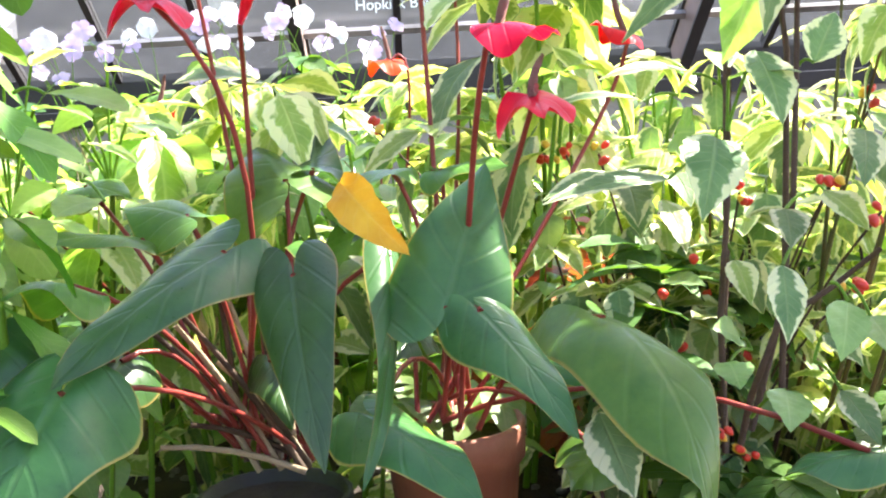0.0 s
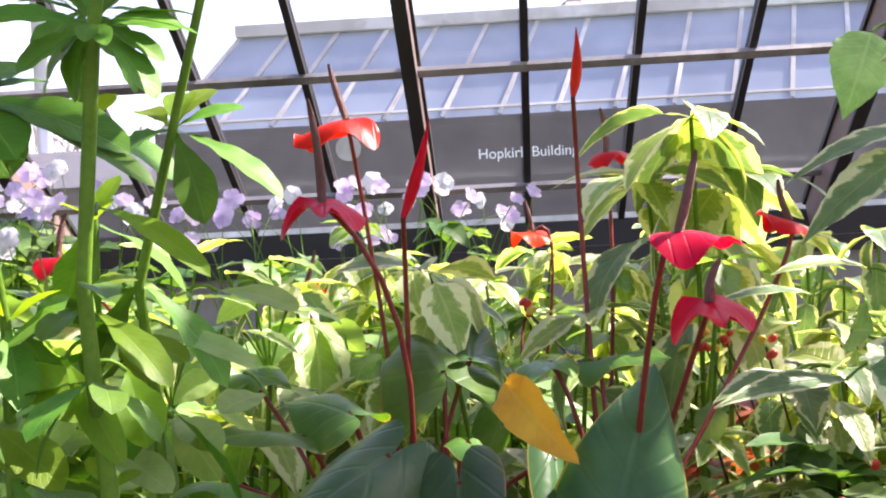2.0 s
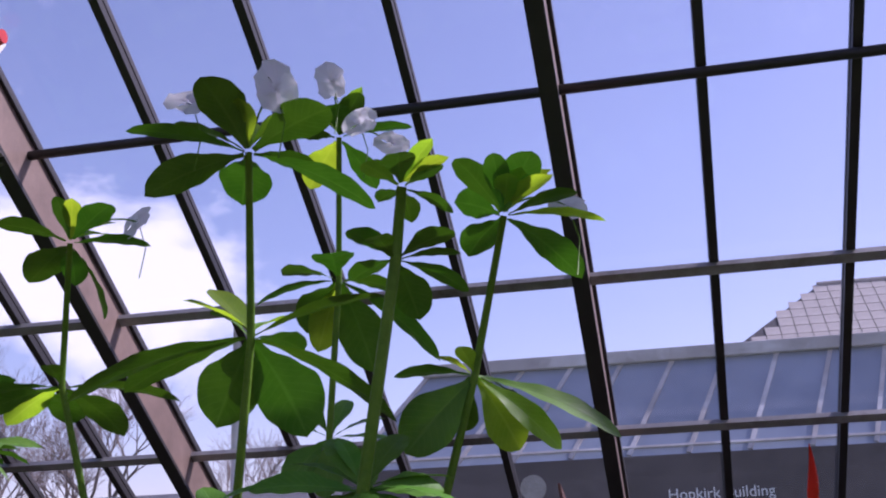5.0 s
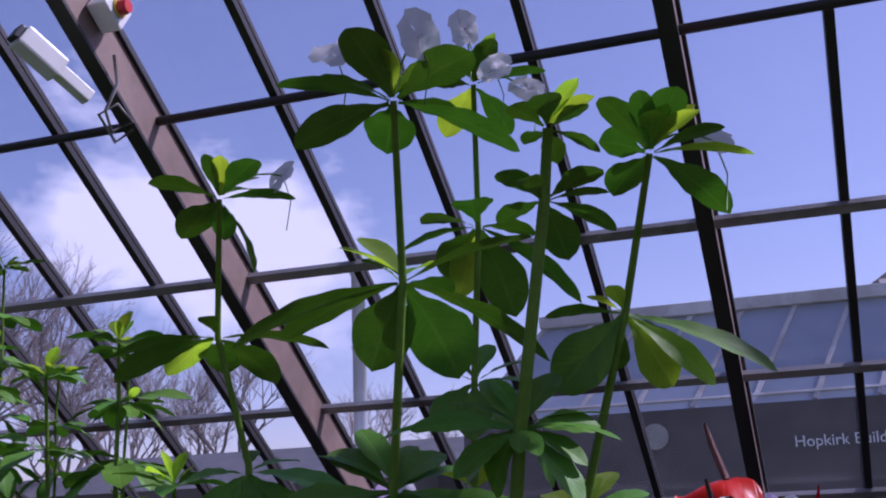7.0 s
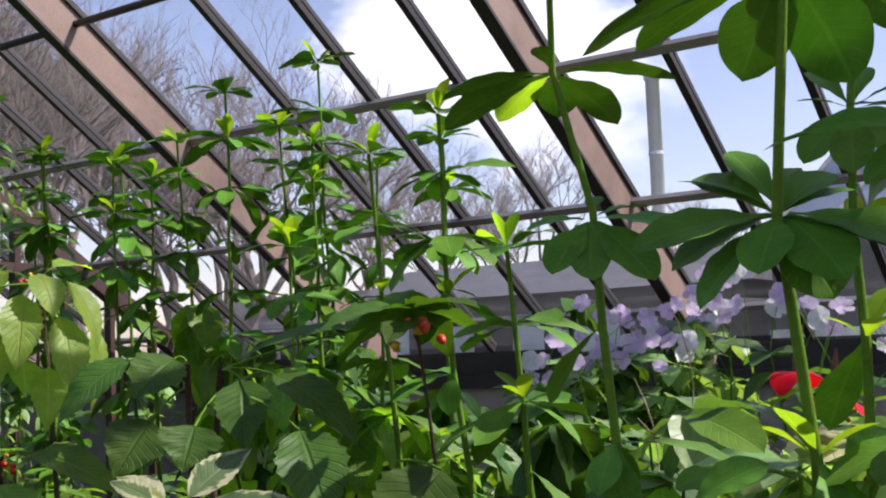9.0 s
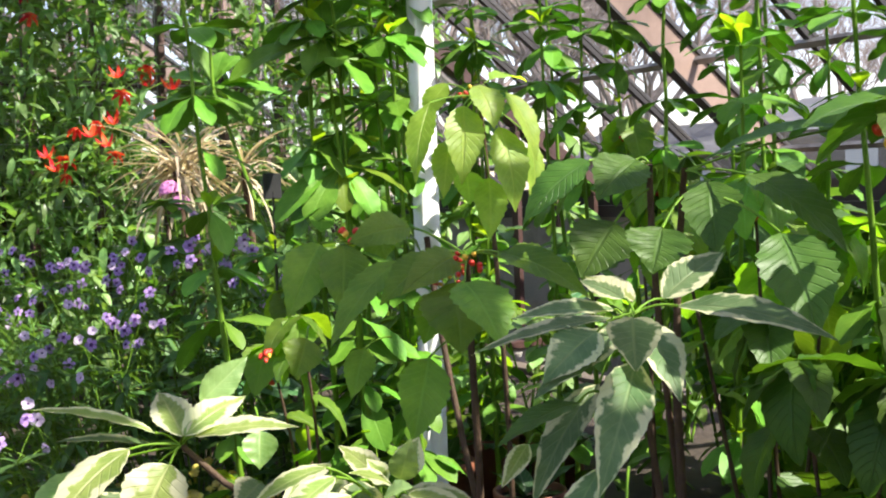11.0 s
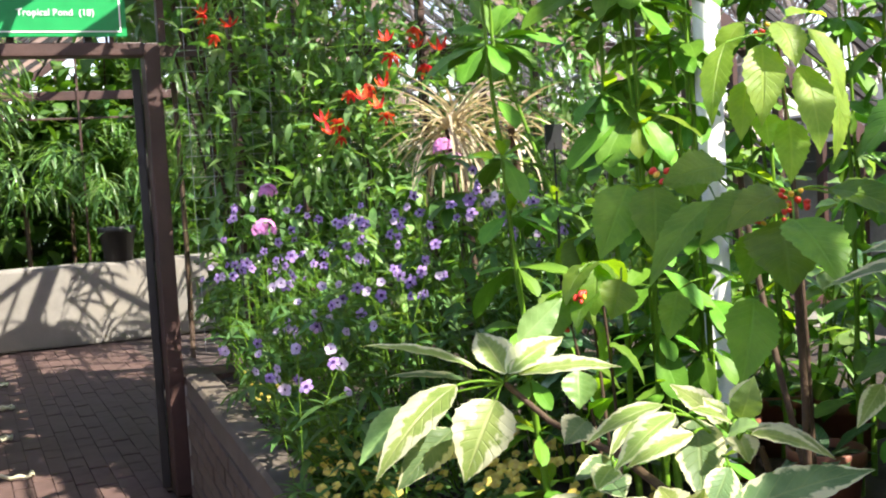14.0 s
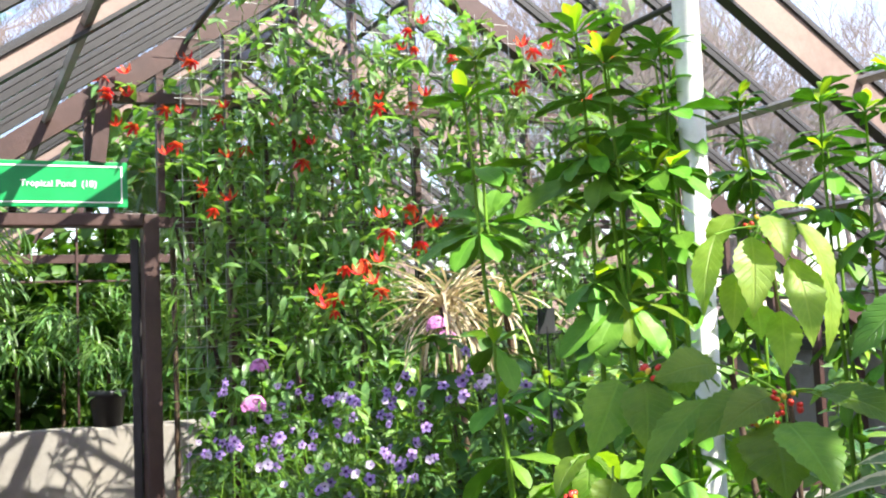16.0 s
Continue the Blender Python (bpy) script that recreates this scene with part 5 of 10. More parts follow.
set_leaf(heroes[1], sunlit_leaf, (0.024, 0.556, 1.386), (0.083, 0.508, 1.335), 0.042, (0.03, -0.50, 0.86), stem_from=(-0.007, 0.554, 1.409), shape="obovate", droop=0.6, teeth=0)
set_leaf(heroes[3], sod_leaf, (0.045, 0.354, 1.725), (-0.080, 0.361, 1.724), 0.033, (-0.14, -0.40, 0.91), shape="obovate", droop=0.5, teeth=0)
set_leaf(heroes[3], sod_leaf, (0.053, 0.353, 1.725), (0.133, 0.340, 1.708), 0.020, (0.27, -0.28, 0.92), shape="obovate", droop=0.5, teeth=0)
set_leaf(heroes[3], sod_leaf, (0.052, 0.355, 1.726), (0.116, 0.395, 1.734), 0.016, (0.04, -0.20, 0.98), shape="obovate", droop=0.5, teeth=0)
set_leaf(heroes[3], sod_leaf, (0.045, 0.355, 1.727), (-0.026, 0.387, 1.752), 0.019, (0.04, -0.20, 0.98), shape="obovate", droop=0.5, teeth=0)
set_leaf(heroes[3], sod_leaf, (0.047, 0.356, 1.723), (0.006, 0.404, 1.674), 0.040, (-0.06, -0.90, 0.44), shape="obovate", droop=0.5, teeth=0)
set_leaf(heroes[3], sod_leaf, (0.050, 0.357, 1.723), (0.060, 0.413, 1.678), 0.028, (0.47, -0.78, 0.41), shape="obovate", droop=0.5, teeth=0)
set_leaf(heroes[3], sod_leaf, (0.045, 0.357, 1.723), (-0.026, 0.427, 1.684), 0.038, (-0.19, -0.85, 0.49), shape="obovate", droop=0.5, teeth=0)
set_leaf(heroes[3], sod_leaf, (0.052, 0.353, 1.723), (0.103, 0.348, 1.690), 0.023, (0.55, -0.47, 0.69), shape="obovate", droop=0.5, teeth=0)
set_leaf(heroes[3], sod_leaf, (0.046, 0.357, 1.729), (0.016, 0.392, 1.771), 0.019, (0.08, -0.42, 0.91), shape="obovate", droop=0.5, teeth=0)
set_leaf(heroes[3], sod_leaf, (0.050, 0.357, 1.729), (0.067, 0.402, 1.765), 0.019, (0.08, -0.42, 0.91), shape="obovate", droop=0.5, teeth=0)
set_leaf(heroes[3], sod_leaf, (0.051, 0.344, 1.721), (0.060, 0.298, 1.700), 0.017, (0.16, -0.88, 0.44), shape="obovate", droop=0.5, teeth=0)
set_leaf(heroes[3], sod_leaf, (0.053, 0.346, 1.721), (0.075, 0.301, 1.697), 0.017, (0.16, -0.88, 0.44), shape="obovate", droop=0.5, teeth=0)
set_leaf(heroes[2], sod_leaf, (-0.104, 0.713, 1.816), (-0.151, 0.703, 1.828), 0.022, (0.04, -0.20, 0.98), shape="obovate", droop=0.5, teeth=0)
set_leaf(heroes[2], sod_leaf, (-0.103, 0.717, 1.820), (-0.150, 0.748, 1.868), 0.027, (0.10, -0.55, 0.83), shape="obovate", droop=0.5, teeth=0)
set_leaf(heroes[2], sod_leaf, (-0.094, 0.715, 1.816), (-0.035, 0.723, 1.834), 0.029, (0.06, -0.32, 0.95), shape="obovate", droop=0.5, teeth=0)
set_leaf(heroes[2], sod_leaf, (-0.094, 0.716, 1.814), (-0.014, 0.752, 1.803), 0.033, (0.06, -0.32, 0.95), shape="obovate", droop=0.5, teeth=0)
set_leaf(heroes[2], sod_leaf, (-0.102, 0.712, 1.811), (-0.142, 0.683, 1.759), 0.045, (0.12, -0.63, 0.77), shape="obovate", droop=0.5, teeth=0)
set_leaf(heroes[2], sod_leaf, (-0.095, 0.713, 1.811), (-0.045, 0.702, 1.754), 0.045, (0.12, -0.63, 0.77), shape="obovate", droop=0.5, teeth=0)
set_leaf(heroes[2], sod_leaf, (-0.098, 0.711, 1.809), (-0.092, 0.674, 1.742), 0.045, (0.16, -0.88, 0.44), shape="obovate", droop=0.5, teeth=0)
set_leaf(heroes[2], sod_leaf, (-0.098, 0.719, 1.820), (-0.091, 0.760, 1.865), 0.027, (0.13, -0.68, 0.72), shape="obovate", droop=0.5, teeth=0)
set_leaf(heroes[1], sod_leaf, (-0.082, 0.416, 1.680), (0.055, 0.399, 1.629), 0.057, (0.42, -0.51, 0.75), shape="obovate", droop=0.5, teeth=0)
set_leaf(heroes[1], sod_leaf, (-0.083, 0.415, 1.679), (-0.033, 0.383, 1.626), 0.054, (0.26, -0.81, 0.52), shape="obovate", droop=0.5, teeth=0)
set_leaf(heroes[1], sod_leaf, (-0.090, 0.415, 1.680), (-0.164, 0.377, 1.641), 0.047, (-0.22, -0.57, 0.79), shape="obovate", droop=0.5, teeth=0)
set_leaf(heroes[1], sod_leaf, (-0.087, 0.413, 1.678), (-0.090, 0.361, 1.632), 0.043, (0.14, -0.74, 0.66), shape="obovate", droop=0.5, teeth=0)
set_leaf(heroes[1], sod_leaf, (-0.091, 0.417, 1.684), (-0.174, 0.426, 1.718), 0.017, (0.04, -0.20, 0.98), shape="obovate", droop=0.5, teeth=0)
set_leaf(heroes[1], sod_leaf, (-0.090, 0.419, 1.686), (-0.141, 0.460, 1.743), 0.031, (0.09, -0.50, 0.86), shape="obovate", droop=0.5, teeth=0)
set_leaf(heroes[1], sod_leaf, (-0.084, 0.420, 1.683), (-0.041, 0.484, 1.701), 0.029, (0.08, -0.42, 0.91), shape="obovate", droop=0.5, teeth=0)
set_leaf(heroes[1], sod_leaf, (-0.087, 0.423, 1.686), (-0.095, 0.481, 1.726), 0.024, (0.12, -0.63, 0.77), shape="obovate", droop=0.5, teeth=0)
set_leaf(heroes[0], sod_leaf, (-0.342, 0.610, 1.717), (-0.217, 0.598, 1.685), 0.051, (0.06, -0.31, 0.95), shape="obovate", droop=0.5, teeth=0)
set_leaf(heroes[0], sod_leaf, (-0.342, 0.608, 1.714), (-0.262, 0.574, 1.646), 0.048, (0.12, -0.63, 0.77), shape="obovate", droop=0.5, teeth=0)
set_leaf(heroes[0], sod_leaf, (-0.351, 0.608, 1.717), (-0.409, 0.579, 1.708), 0.043, (0.06, -0.31, 0.95), shape="obovate", droop=0.5, teeth=0)
set_leaf(heroes[0], sod_leaf, (-0.345, 0.606, 1.713), (-0.320, 0.553, 1.649), 0.048, (0.14, -0.74, 0.66), shape="obovate", droop=0.5, teeth=0)
set_leaf(heroes[0], sod_leaf, (-0.349, 0.617, 1.723), (-0.356, 0.646, 1.746), 0.021, (0.13, -0.68, 0.72), shape="obovate", droop=0.5, teeth=0)
set_leaf(heroes[0], sod_leaf, (-0.344, 0.614, 1.719), (-0.306, 0.667, 1.731), 0.032, (0.04, -0.20, 0.98), shape="obovate", droop=0.5, teeth=0)
set_leaf(heroes[0], sod_leaf, (-0.348, 0.607, 1.714), (-0.365, 0.554, 1.658), 0.048, (0.12, -0.63, 0.77), shape="obovate", droop=0.5, teeth=0)
FAR = [(-1.681, 1.745, 2.350), (-1.608, 1.630, 2.110), (-1.273, 1.712, 2.088), (-1.578, 1.852, 2.069), (-1.802, 1.525, 2.252), (-2.402, 1.686, 2.195), (-2.576, 1.543, 2.200),
       (-2.104, 1.638, 2.188), (-2.545, 1.237, 2.289), (-1.870, 1.796, 2.216), (-1.368, 1.270, 1.812), (-2.779, 1.236, 2.331), (-2.519, 1.262, 2.325), (-2.249, 1.537, 2.124),
       (-2.631, 1.593, 2.182), (-2.109, 1.550, 2.074), (-2.40, 1.05, 2.02), (-2.72, 1.62, 1.98), (-3.0, 1.5, 2.12), (-1.9, 2.0, 2.05)]
for x, y, z in FAR:
    foot = (x + rnd.uniform(-.08, .08), y + rnd.uniform(0, .12), SOIL)
    tops = [(x, y, z)]
    whorl_plant(tops, foot, rnd, "tall green stem with tiers of whorled leaves", [], rnd.uniform(0.78, 0.98), 0.007, 8, gather_it=True)
leaning_plant = whorl_plant([(-2.827, 0.824, 2.332), (-2.855, 0.851, 1.867), (-2.713, 0.948, 1.403)], (-2.66, 0.98, SOIL), rnd, "leaning green stem with sparse whorled leaves", [], 1.0, 0.009)

NEAR_POLE = [(-2.25, 0.505, 2.075), (-2.17, 0.755, 2.227), (-2.13, 0.80, 2.15), (-2.12, 0.945, 2.195), (-2.15, 0.92, 2.055)]
for x, y, z in NEAR_POLE:
    whorl_plant([(x, y, z), (x - 0.01, y + 0.02, z - 0.15)], (x + rnd.uniform(-.05, .05), max(y + 0.1, 0.62), SOIL), rnd, "tall green stem with tiers of whorled leaves before the pole", [], rnd.uniform(0.95, 1.15), 0.0075, 8, gather_it=True)

POLE_NODES = [(-2.162, 0.809, 1.913), (-2.143, 0.832, 1.624), (-2.132, 0.843, 1.422)]
pole_plant = whorl_plant(POLE_NODES, (POLE_NODES[-1][0] + 0.03, POLE_NODES[-1][1] + 0.05, SOIL), rnd, "tall green stem with tiers of whorled leaves before the pole", [], 1.0, 0.008, 8, bare=2)
set_leaf(leaning_plant, sod_leaf, (-2.857, 0.841, 1.865), (-2.889, 0.698, 1.777), 0.082, (0.46, -0.21, 0.87), shape="obovate", droop=0.6, teeth=0)
set_leaf(leaning_plant, sod_leaf, (-2.849, 0.848, 1.858), (-2.802, 0.815, 1.753), 0.079, (0.72, -0.33, 0.61), shape="obovate", droop=0.6, teeth=0)
set_leaf(leaning_plant, sod_leaf, (-2.865, 0.843, 1.875), (-2.948, 0.770, 1.907), 0.064, (0.46, -0.21, 0.87), shape="obovate", droop=0.6, teeth=0)
set_leaf(leaning_plant, sod_leaf, (-2.848, 0.862, 1.869), (-2.741, 1.028, 1.837), 0.070, (0.46, -0.21, 0.87), shape="obovate", droop=0.6, teeth=0)
set_leaf(leaning_plant, sod_leaf, (-2.857, 0.862, 1.882), (-2.871, 0.943, 1.962), 0.055, (0.46, -0.21, 0.87), shape="obovate", droop=0.6, teeth=0)
set_leaf(leaning_plant, sod_leaf, (-2.862, 0.849, 1.884), (-2.925, 0.827, 1.993), 0.055, (0.46, -0.21, 0.87), shape="obovate", droop=0.6, teeth=0)
set_leaf(leaning_plant, sod_leaf, (-2.847, 0.859, 1.864), (-2.760, 0.936, 1.781), 0.063, (0.46, -0.21, 0.87), shape="obovate", droop=0.6, teeth=0)
set_leaf(leaning_plant, sod_leaf, (-2.857, 0.858, 1.884), (-2.870, 0.897, 1.970), 0.051, (0.46, -0.21, 0.87), shape="obovate", droop=0.6, teeth=0)
set_leaf(pole_plant, sod_leaf, (-2.164, 0.800, 1.909), (-2.221, 0.600, 1.812), 0.070, (0.46, -0.21, 0.87), shape="obovate", droop=0.6, teeth=0)
set_leaf(pole_plant, sod_leaf, (-2.157, 0.803, 1.902), (-2.119, 0.751, 1.811), 0.072, (0.72, -0.33, 0.61), shape="obovate", droop=0.6, teeth=0)
set_leaf(pole_plant, sod_leaf, (-2.156, 0.813, 1.905), (-2.092, 0.860, 1.803), 0.060, (0.61, -0.06, 0.79), shape="obovate", droop=0.6, teeth=0)
set_leaf(pole_plant, sod_leaf, (-2.158, 0.817, 1.908), (-2.094, 0.953, 1.829), 0.043, (0.46, -0.21, 0.87), shape="obovate", droop=0.6, teeth=0)
set_leaf(pole_plant, sod_young_lit, (-2.155, 0.816, 1.909), (-2.100, 0.870, 1.881), 0.035, (0.26, -0.12, 0.96), shape="obovate", droop=0.6, teeth=0)
set_leaf(pole_plant, sod_leaf, (-2.170, 0.803, 1.916), (-2.247, 0.745, 1.948), 0.059, (0.46, -0.21, 0.87), shape="obovate", droop=0.6, teeth=0)
set_leaf(pole_plant, sod_leaf, (-2.161, 0.820, 1.916), (-2.154, 0.950, 1.949), 0.056, (0.46, -0.21, 0.87), shape="obovate", droop=0.6, teeth=0)
set_leaf(pole_plant, sod_leaf, (-2.167, 0.812, 1.924), (-2.199, 0.830, 1.999), 0.048, (0.46, -0.21, 0.87), shape="obovate", droop=0.6, teeth=0)
set_leaf(pole_plant, sod_leaf, (-2.162, 0.798, 1.908), (-2.165, 0.677, 1.852), 0.055, (0.46, -0.21, 0.87), shape="obovate", droop=0.6, teeth=0)
set_leaf(pole_plant, sod_leaf, (-2.164, 0.817, 1.922), (-2.181, 0.894, 2.004), 0.046, (0.46, -0.21, 0.87), shape="obovate", droop=0.6, teeth=0)
set_leaf(pole_plant, sod_leaf, (-2.144, 0.824, 1.618), (-2.168, 0.672, 1.496), 0.072, (0.45, -0.41, 0.79), shape="obovate", droop=0.6, teeth=0)
set_leaf(pole_plant, sod_leaf, (-2.142, 0.825, 1.615), (-2.120, 0.729, 1.493), 0.075, (0.64, -0.29, 0.72), shape="obovate", droop=0.6, teeth=0)
set_leaf(pole_plant, sod_young_lit, (-2.138, 0.830, 1.614), (-2.086, 0.805, 1.513), 0.050, (0.72, -0.33, 0.61), shape="obovate", droop=0.6, teeth=0)
set_leaf(pole_plant, sod_young_lit, (-2.138, 0.839, 1.620), (-2.053, 0.953, 1.550), 0.043, (0.26, -0.12, 0.96), shape="obovate", droop=0.6, teeth=0)
set_leaf(pole_plant, sod_leaf, (-2.139, 0.841, 1.625), (-2.091, 0.948, 1.633), 0.038, (0.46, -0.21, 0.87), shape="obovate", droop=0.6, teeth=0)
set_leaf(pole_plant, sod_young_lit, (-2.143, 0.842, 1.630), (-2.143, 0.934, 1.685), 0.046, (0.37, -0.17, 0.92), shape="obovate", droop=0.6, teeth=0)
set_leaf(pole_plant, sod_leaf, (-2.148, 0.824, 1.624), (-2.218, 0.716, 1.620), 0.068, (0.46, -0.21, 0.87), shape="obovate", droop=0.6, teeth=0)
set_leaf(pole_plant, sod_leaf, (-2.138, 0.835, 1.615), (-2.067, 0.870, 1.501), 0.070, (0.71, -0.11, 0.70), shape="obovate", droop=0.6, teeth=0)
set_leaf(pole_plant, sod_leaf, (-2.151, 0.827, 1.630), (-2.222, 0.782, 1.682), 0.056, (0.46, -0.21, 0.87), shape="obovate", droop=0.6, teeth=0)
set_leaf(pole_plant, sod_leaf, (-2.149, 0.838, 1.635), (-2.183, 0.870, 1.697), 0.051, (0.46, -0.21, 0.87), shape="obovate", droop=0.6, teeth=0)


# ---- anthuriums ----
def arc(a, m, b, n=8):
    """A smooth line from a past m to b."""
    c = m * 2 - (a + b) * 0.5
    return [a * (1 - u) ** 2 + c * (2 * u * (1 - u)) + b * u ** 2 for u in (k / n for k in range(n + 1))]


def anthurium(crown, leaves, spathes, buds, label, rnd, clay=False):
    o = Vector((crown[0], crown[1], bed_z(crown[0], crown[1]) - 0.01))
    root = thing("anthurium", label, "plant", "anthuriums", at=o)
    c = Vector(crown) - o
    pot(root, (0, 0, 0), 0.085 if clay else 0.09, c.z - (0.005 if clay else 0.05), pot_clay if clay else pot_black, "terracotta pot" if clay else "black plastic pot")
    for foot, tip, face in leaves:
        f, t = Vector(foot) - o, Vector(tip) - o
        L = (t - f).length
        s = c + Vector((rnd.uniform(-.05, .05), rnd.uniform(-.05, .05), 0))
        st = stalk(root, bend(s, f, (0, 0, 0.05 + rnd.uniform(0, .03)), 7), [0.0034, 0.0032, 0.003, 0.003, 0.003, 0.003, 0.0032, 0.0036], stem_red, "petiole", 7, "red leaf stalk")
        put("leaf", pick(rnd, ANTH), st, aim(f + Vector(face).normalized() * 0.0045, t, face, L / 0.175))
    for base, tip, spad, foot, big in spathes:
        b, t, q = Vector(base) - o, Vector(tip) - o, Vector(spad) - o
        s = c + Vector((rnd.uniform(-.04, .04), rnd.uniform(-.04, .04), 0))
        m = Vector(foot) - o
        st = stalk(root, arc(s, m, b), [0.0034 - 0.0001 * k for k in range(9)], stem_red, "flower_stalk", 7, "long red flower stalk")
        L = 0.066 * big
        put("spathe", pick(rnd, SPATHE), st, aim(b, b + Vector(((t - b).x, (t - b).y - 0.015, (t - b).z * 0.4 - 0.006)), (rnd.uniform(-.2, .2), -0.14, 1.0), L / 0.066), "glossy red spathe")
        stalk(st, bend(b, q, (rnd.uniform(-.004, .004), 0, 0), 5), [0.0042, 0.0046, 0.0044, 0.004, 0.0034, 0.0016], spadix_mat, "spadix", 9, "pinkish brown spadix")
    for base, tip, foot in buds:
        b, t, m = Vector(base) - o, Vector(tip) - o, Vector(foot) - o
        stalk(root, arc(c, m, b), [0.0038 - 0.0001 * k for k in range(9)], stem_red, "flower_stalk", 7, "long red flower stalk")
        stalk(root, bend(b, t, (0.003, 0, 0), 6), [0.003, 0.0062, 0.0072, 0.0064, 0.0046, 0.0026, 0.0006], red_spathe, "bud", 9, "furled red spathe")
    return root


red_a = anthurium((0.238, 0.727, 1.082), [], [
    ((0.170, 0.828, 1.689), (0.081, 0.782, 1.693), (0.149, 0.845, 1.758), (0.207, 0.860, 1.312), 1.2),
    ((0.181, 0.56, 1.584), (0.196, 0.50, 1.590), (0.173, 0.555, 1.682), (0.250, 0.62, 1.40), 0.95),
], [((0.239, 0.749, 1.568), (0.273, 0.752, 1.677), (0.231, 0.798, 1.255))], "anthurium with dark heart-shaped leaves and red spathes in a pot", rnd)
set_leaf(red_a, anth_leaf, (0.234, 0.535, 1.345), (0.102, 0.405, 1.257), 0.103, (-0.22, -0.69, 0.69), stem_from=(0.238, 0.727, 1.082), heart=0.2, droop=0.5, fold=0.25)
set_leaf(red_a, anth_leaf, (0.301, 0.509, 1.323), (0.328, 0.394, 1.172), 0.085, (-0.26, -0.80, 0.55), stem_from=(0.238, 0.727, 1.082), heart=0.22, droop=0.5, fold=0.35)
set_leaf(red_a, anth_leaf, (0.106, 0.414, 1.250), (0.065, 0.319, 1.149), 0.137, (0.06, -0.68, 0.73), stem_from=(0.238, 0.727, 1.082), heart=0.3, droop=0.5, fold=0.15)
set_leaf(red_a, anth_leaf, (0.023, 0.494, 1.286), (0.003, 0.434, 1.221), 0.115, (-0.03, -0.65, 0.76), stem_from=(0.238, 0.727, 1.082), heart=0.3, droop=0.4)
set_leaf(red_a, anth_lit, (0.085, 0.557, 1.318), (0.043, 0.478, 1.322), 0.079, (-0.20, -0.40, 0.90), stem_from=(0.238, 0.727, 1.082), heart=0.3, droop=0.9, fold=0.1)
set_leaf(red_a, anth_lit, (0.186, 0.622, 1.373), (0.105, 0.687, 1.376), 0.089, (0.25, -0.55, 0.80), stem_from=(0.238, 0.727, 1.082), heart=0.3, droop=0.5, fold=0.1)
set_leaf(red_a, anth_lit, (0.139, 0.621, 1.351), (0.049, 0.564, 1.357), 0.067, (-0.01, -0.14, 0.99), stem_from=(0.238, 0.727, 1.082), heart=0.28, droop=0.6)
set_leaf(red_a, anth_leaf, (0.111, 0.603, 1.230), (0.096, 0.528, 1.198), 0.095, (0.17, -0.78, 0.60), stem_from=(0.238, 0.727, 1.082), heart=0.3, droop=0.4)
set_leaf(red_a, anth_lit, (0.273, 0.784, 1.391), (0.214, 0.933, 1.422), 0.146, (-0.01, -0.33, 0.95), stem_from=(0.238, 0.727, 1.082), heart=0.3, droop=0.7, fold=-0.2, wave=0.12)
set_leaf(red_a, anth_leaf, (0.303, 0.824, 1.398), (0.303, 0.934, 1.451), 0.084, (0.06, -0.86, 0.51), stem_from=(0.238, 0.727, 1.082), heart=0.25, droop=-0.4)
set_leaf(red_a, anth_leaf, (0.390, 0.606, 1.320), (0.353, 0.457, 1.131), 0.052, (0.78, -0.58, 0.24), stem_from=(0.238, 0.727, 1.082), heart=0.2, droop=0.5, fold=0.3)
set_leaf(red_a, anth_lit, (0.303, 0.672, 1.328), (0.316, 0.588, 1.316), 0.053, (0.27, -0.59, 0.76), stem_from=(0.238, 0.727, 1.082), heart=0.3, droop=0.4)
set_leaf(red_a, anth_leaf, (0.253, 0.675, 1.202), (0.282, 0.585, 1.152), 0.066, (0.07, -0.79, 0.61), stem_from=(0.238, 0.727, 1.082), heart=0.2, droop=0.5)
set_leaf(red_a, anth_lit, (0.034, 0.814, 1.394), (0.101, 0.758, 1.379), 0.072, (0.07, -0.56, 0.83), stem_from=(0.238, 0.727, 1.082), heart=0.3, droop=0.5)
red_b = anthurium((0.450, 0.753, 1.103), [], [
    ((0.498, 0.46, 1.541), (0.555, 0.45, 1.555), (0.516, 0.464, 1.609), (0.477, 0.53, 1.44), 0.85),
    ((0.533, 0.532, 1.475), (0.536, 0.47, 1.468), (0.546, 0.541, 1.514), (0.524, 0.58, 1.42), 0.9),
    ((0.500, 1.127, 1.652), (0.533, 1.083, 1.675), (0.495, 1.130, 1.717), (0.491, 1.044, 1.408), 0.75),
    ((0.700, 0.899, 1.542), (0.672, 0.901, 1.585), (0.688, 0.901, 1.594), (0.653, 0.895, 1.416), 0.8),
], [((0.443, 0.904, 1.709), (0.451, 0.907, 1.795), (0.450, 0.925, 1.422))], "anthurium with glossy leaves, one of them orange, and red spathes", rnd, clay=True)
set_leaf(red_b, anth_leaf, (0.442, 0.537, 1.277), (0.493, 0.626, 1.409), 0.132, (0.06, -0.89, 0.46), stem_from=(0.450, 0.753, 1.103), heart=0.26, droop=0.3, fold=0.15)
set_leaf(red_b, anth_leaf, (0.474, 0.525, 1.275), (0.544, 0.407, 1.182), 0.085, (0.21, -0.72, 0.67), stem_from=(0.450, 0.753, 1.103), heart=0.22, droop=0.5)
set_leaf(red_b, anth_leaf, (0.369, 0.544, 1.170), (0.464, 0.430, 1.114), 0.101, (0.26, -0.57, 0.78), stem_from=(0.450, 0.753, 1.103), heart=0.3, droop=0.5, fold=0.12)
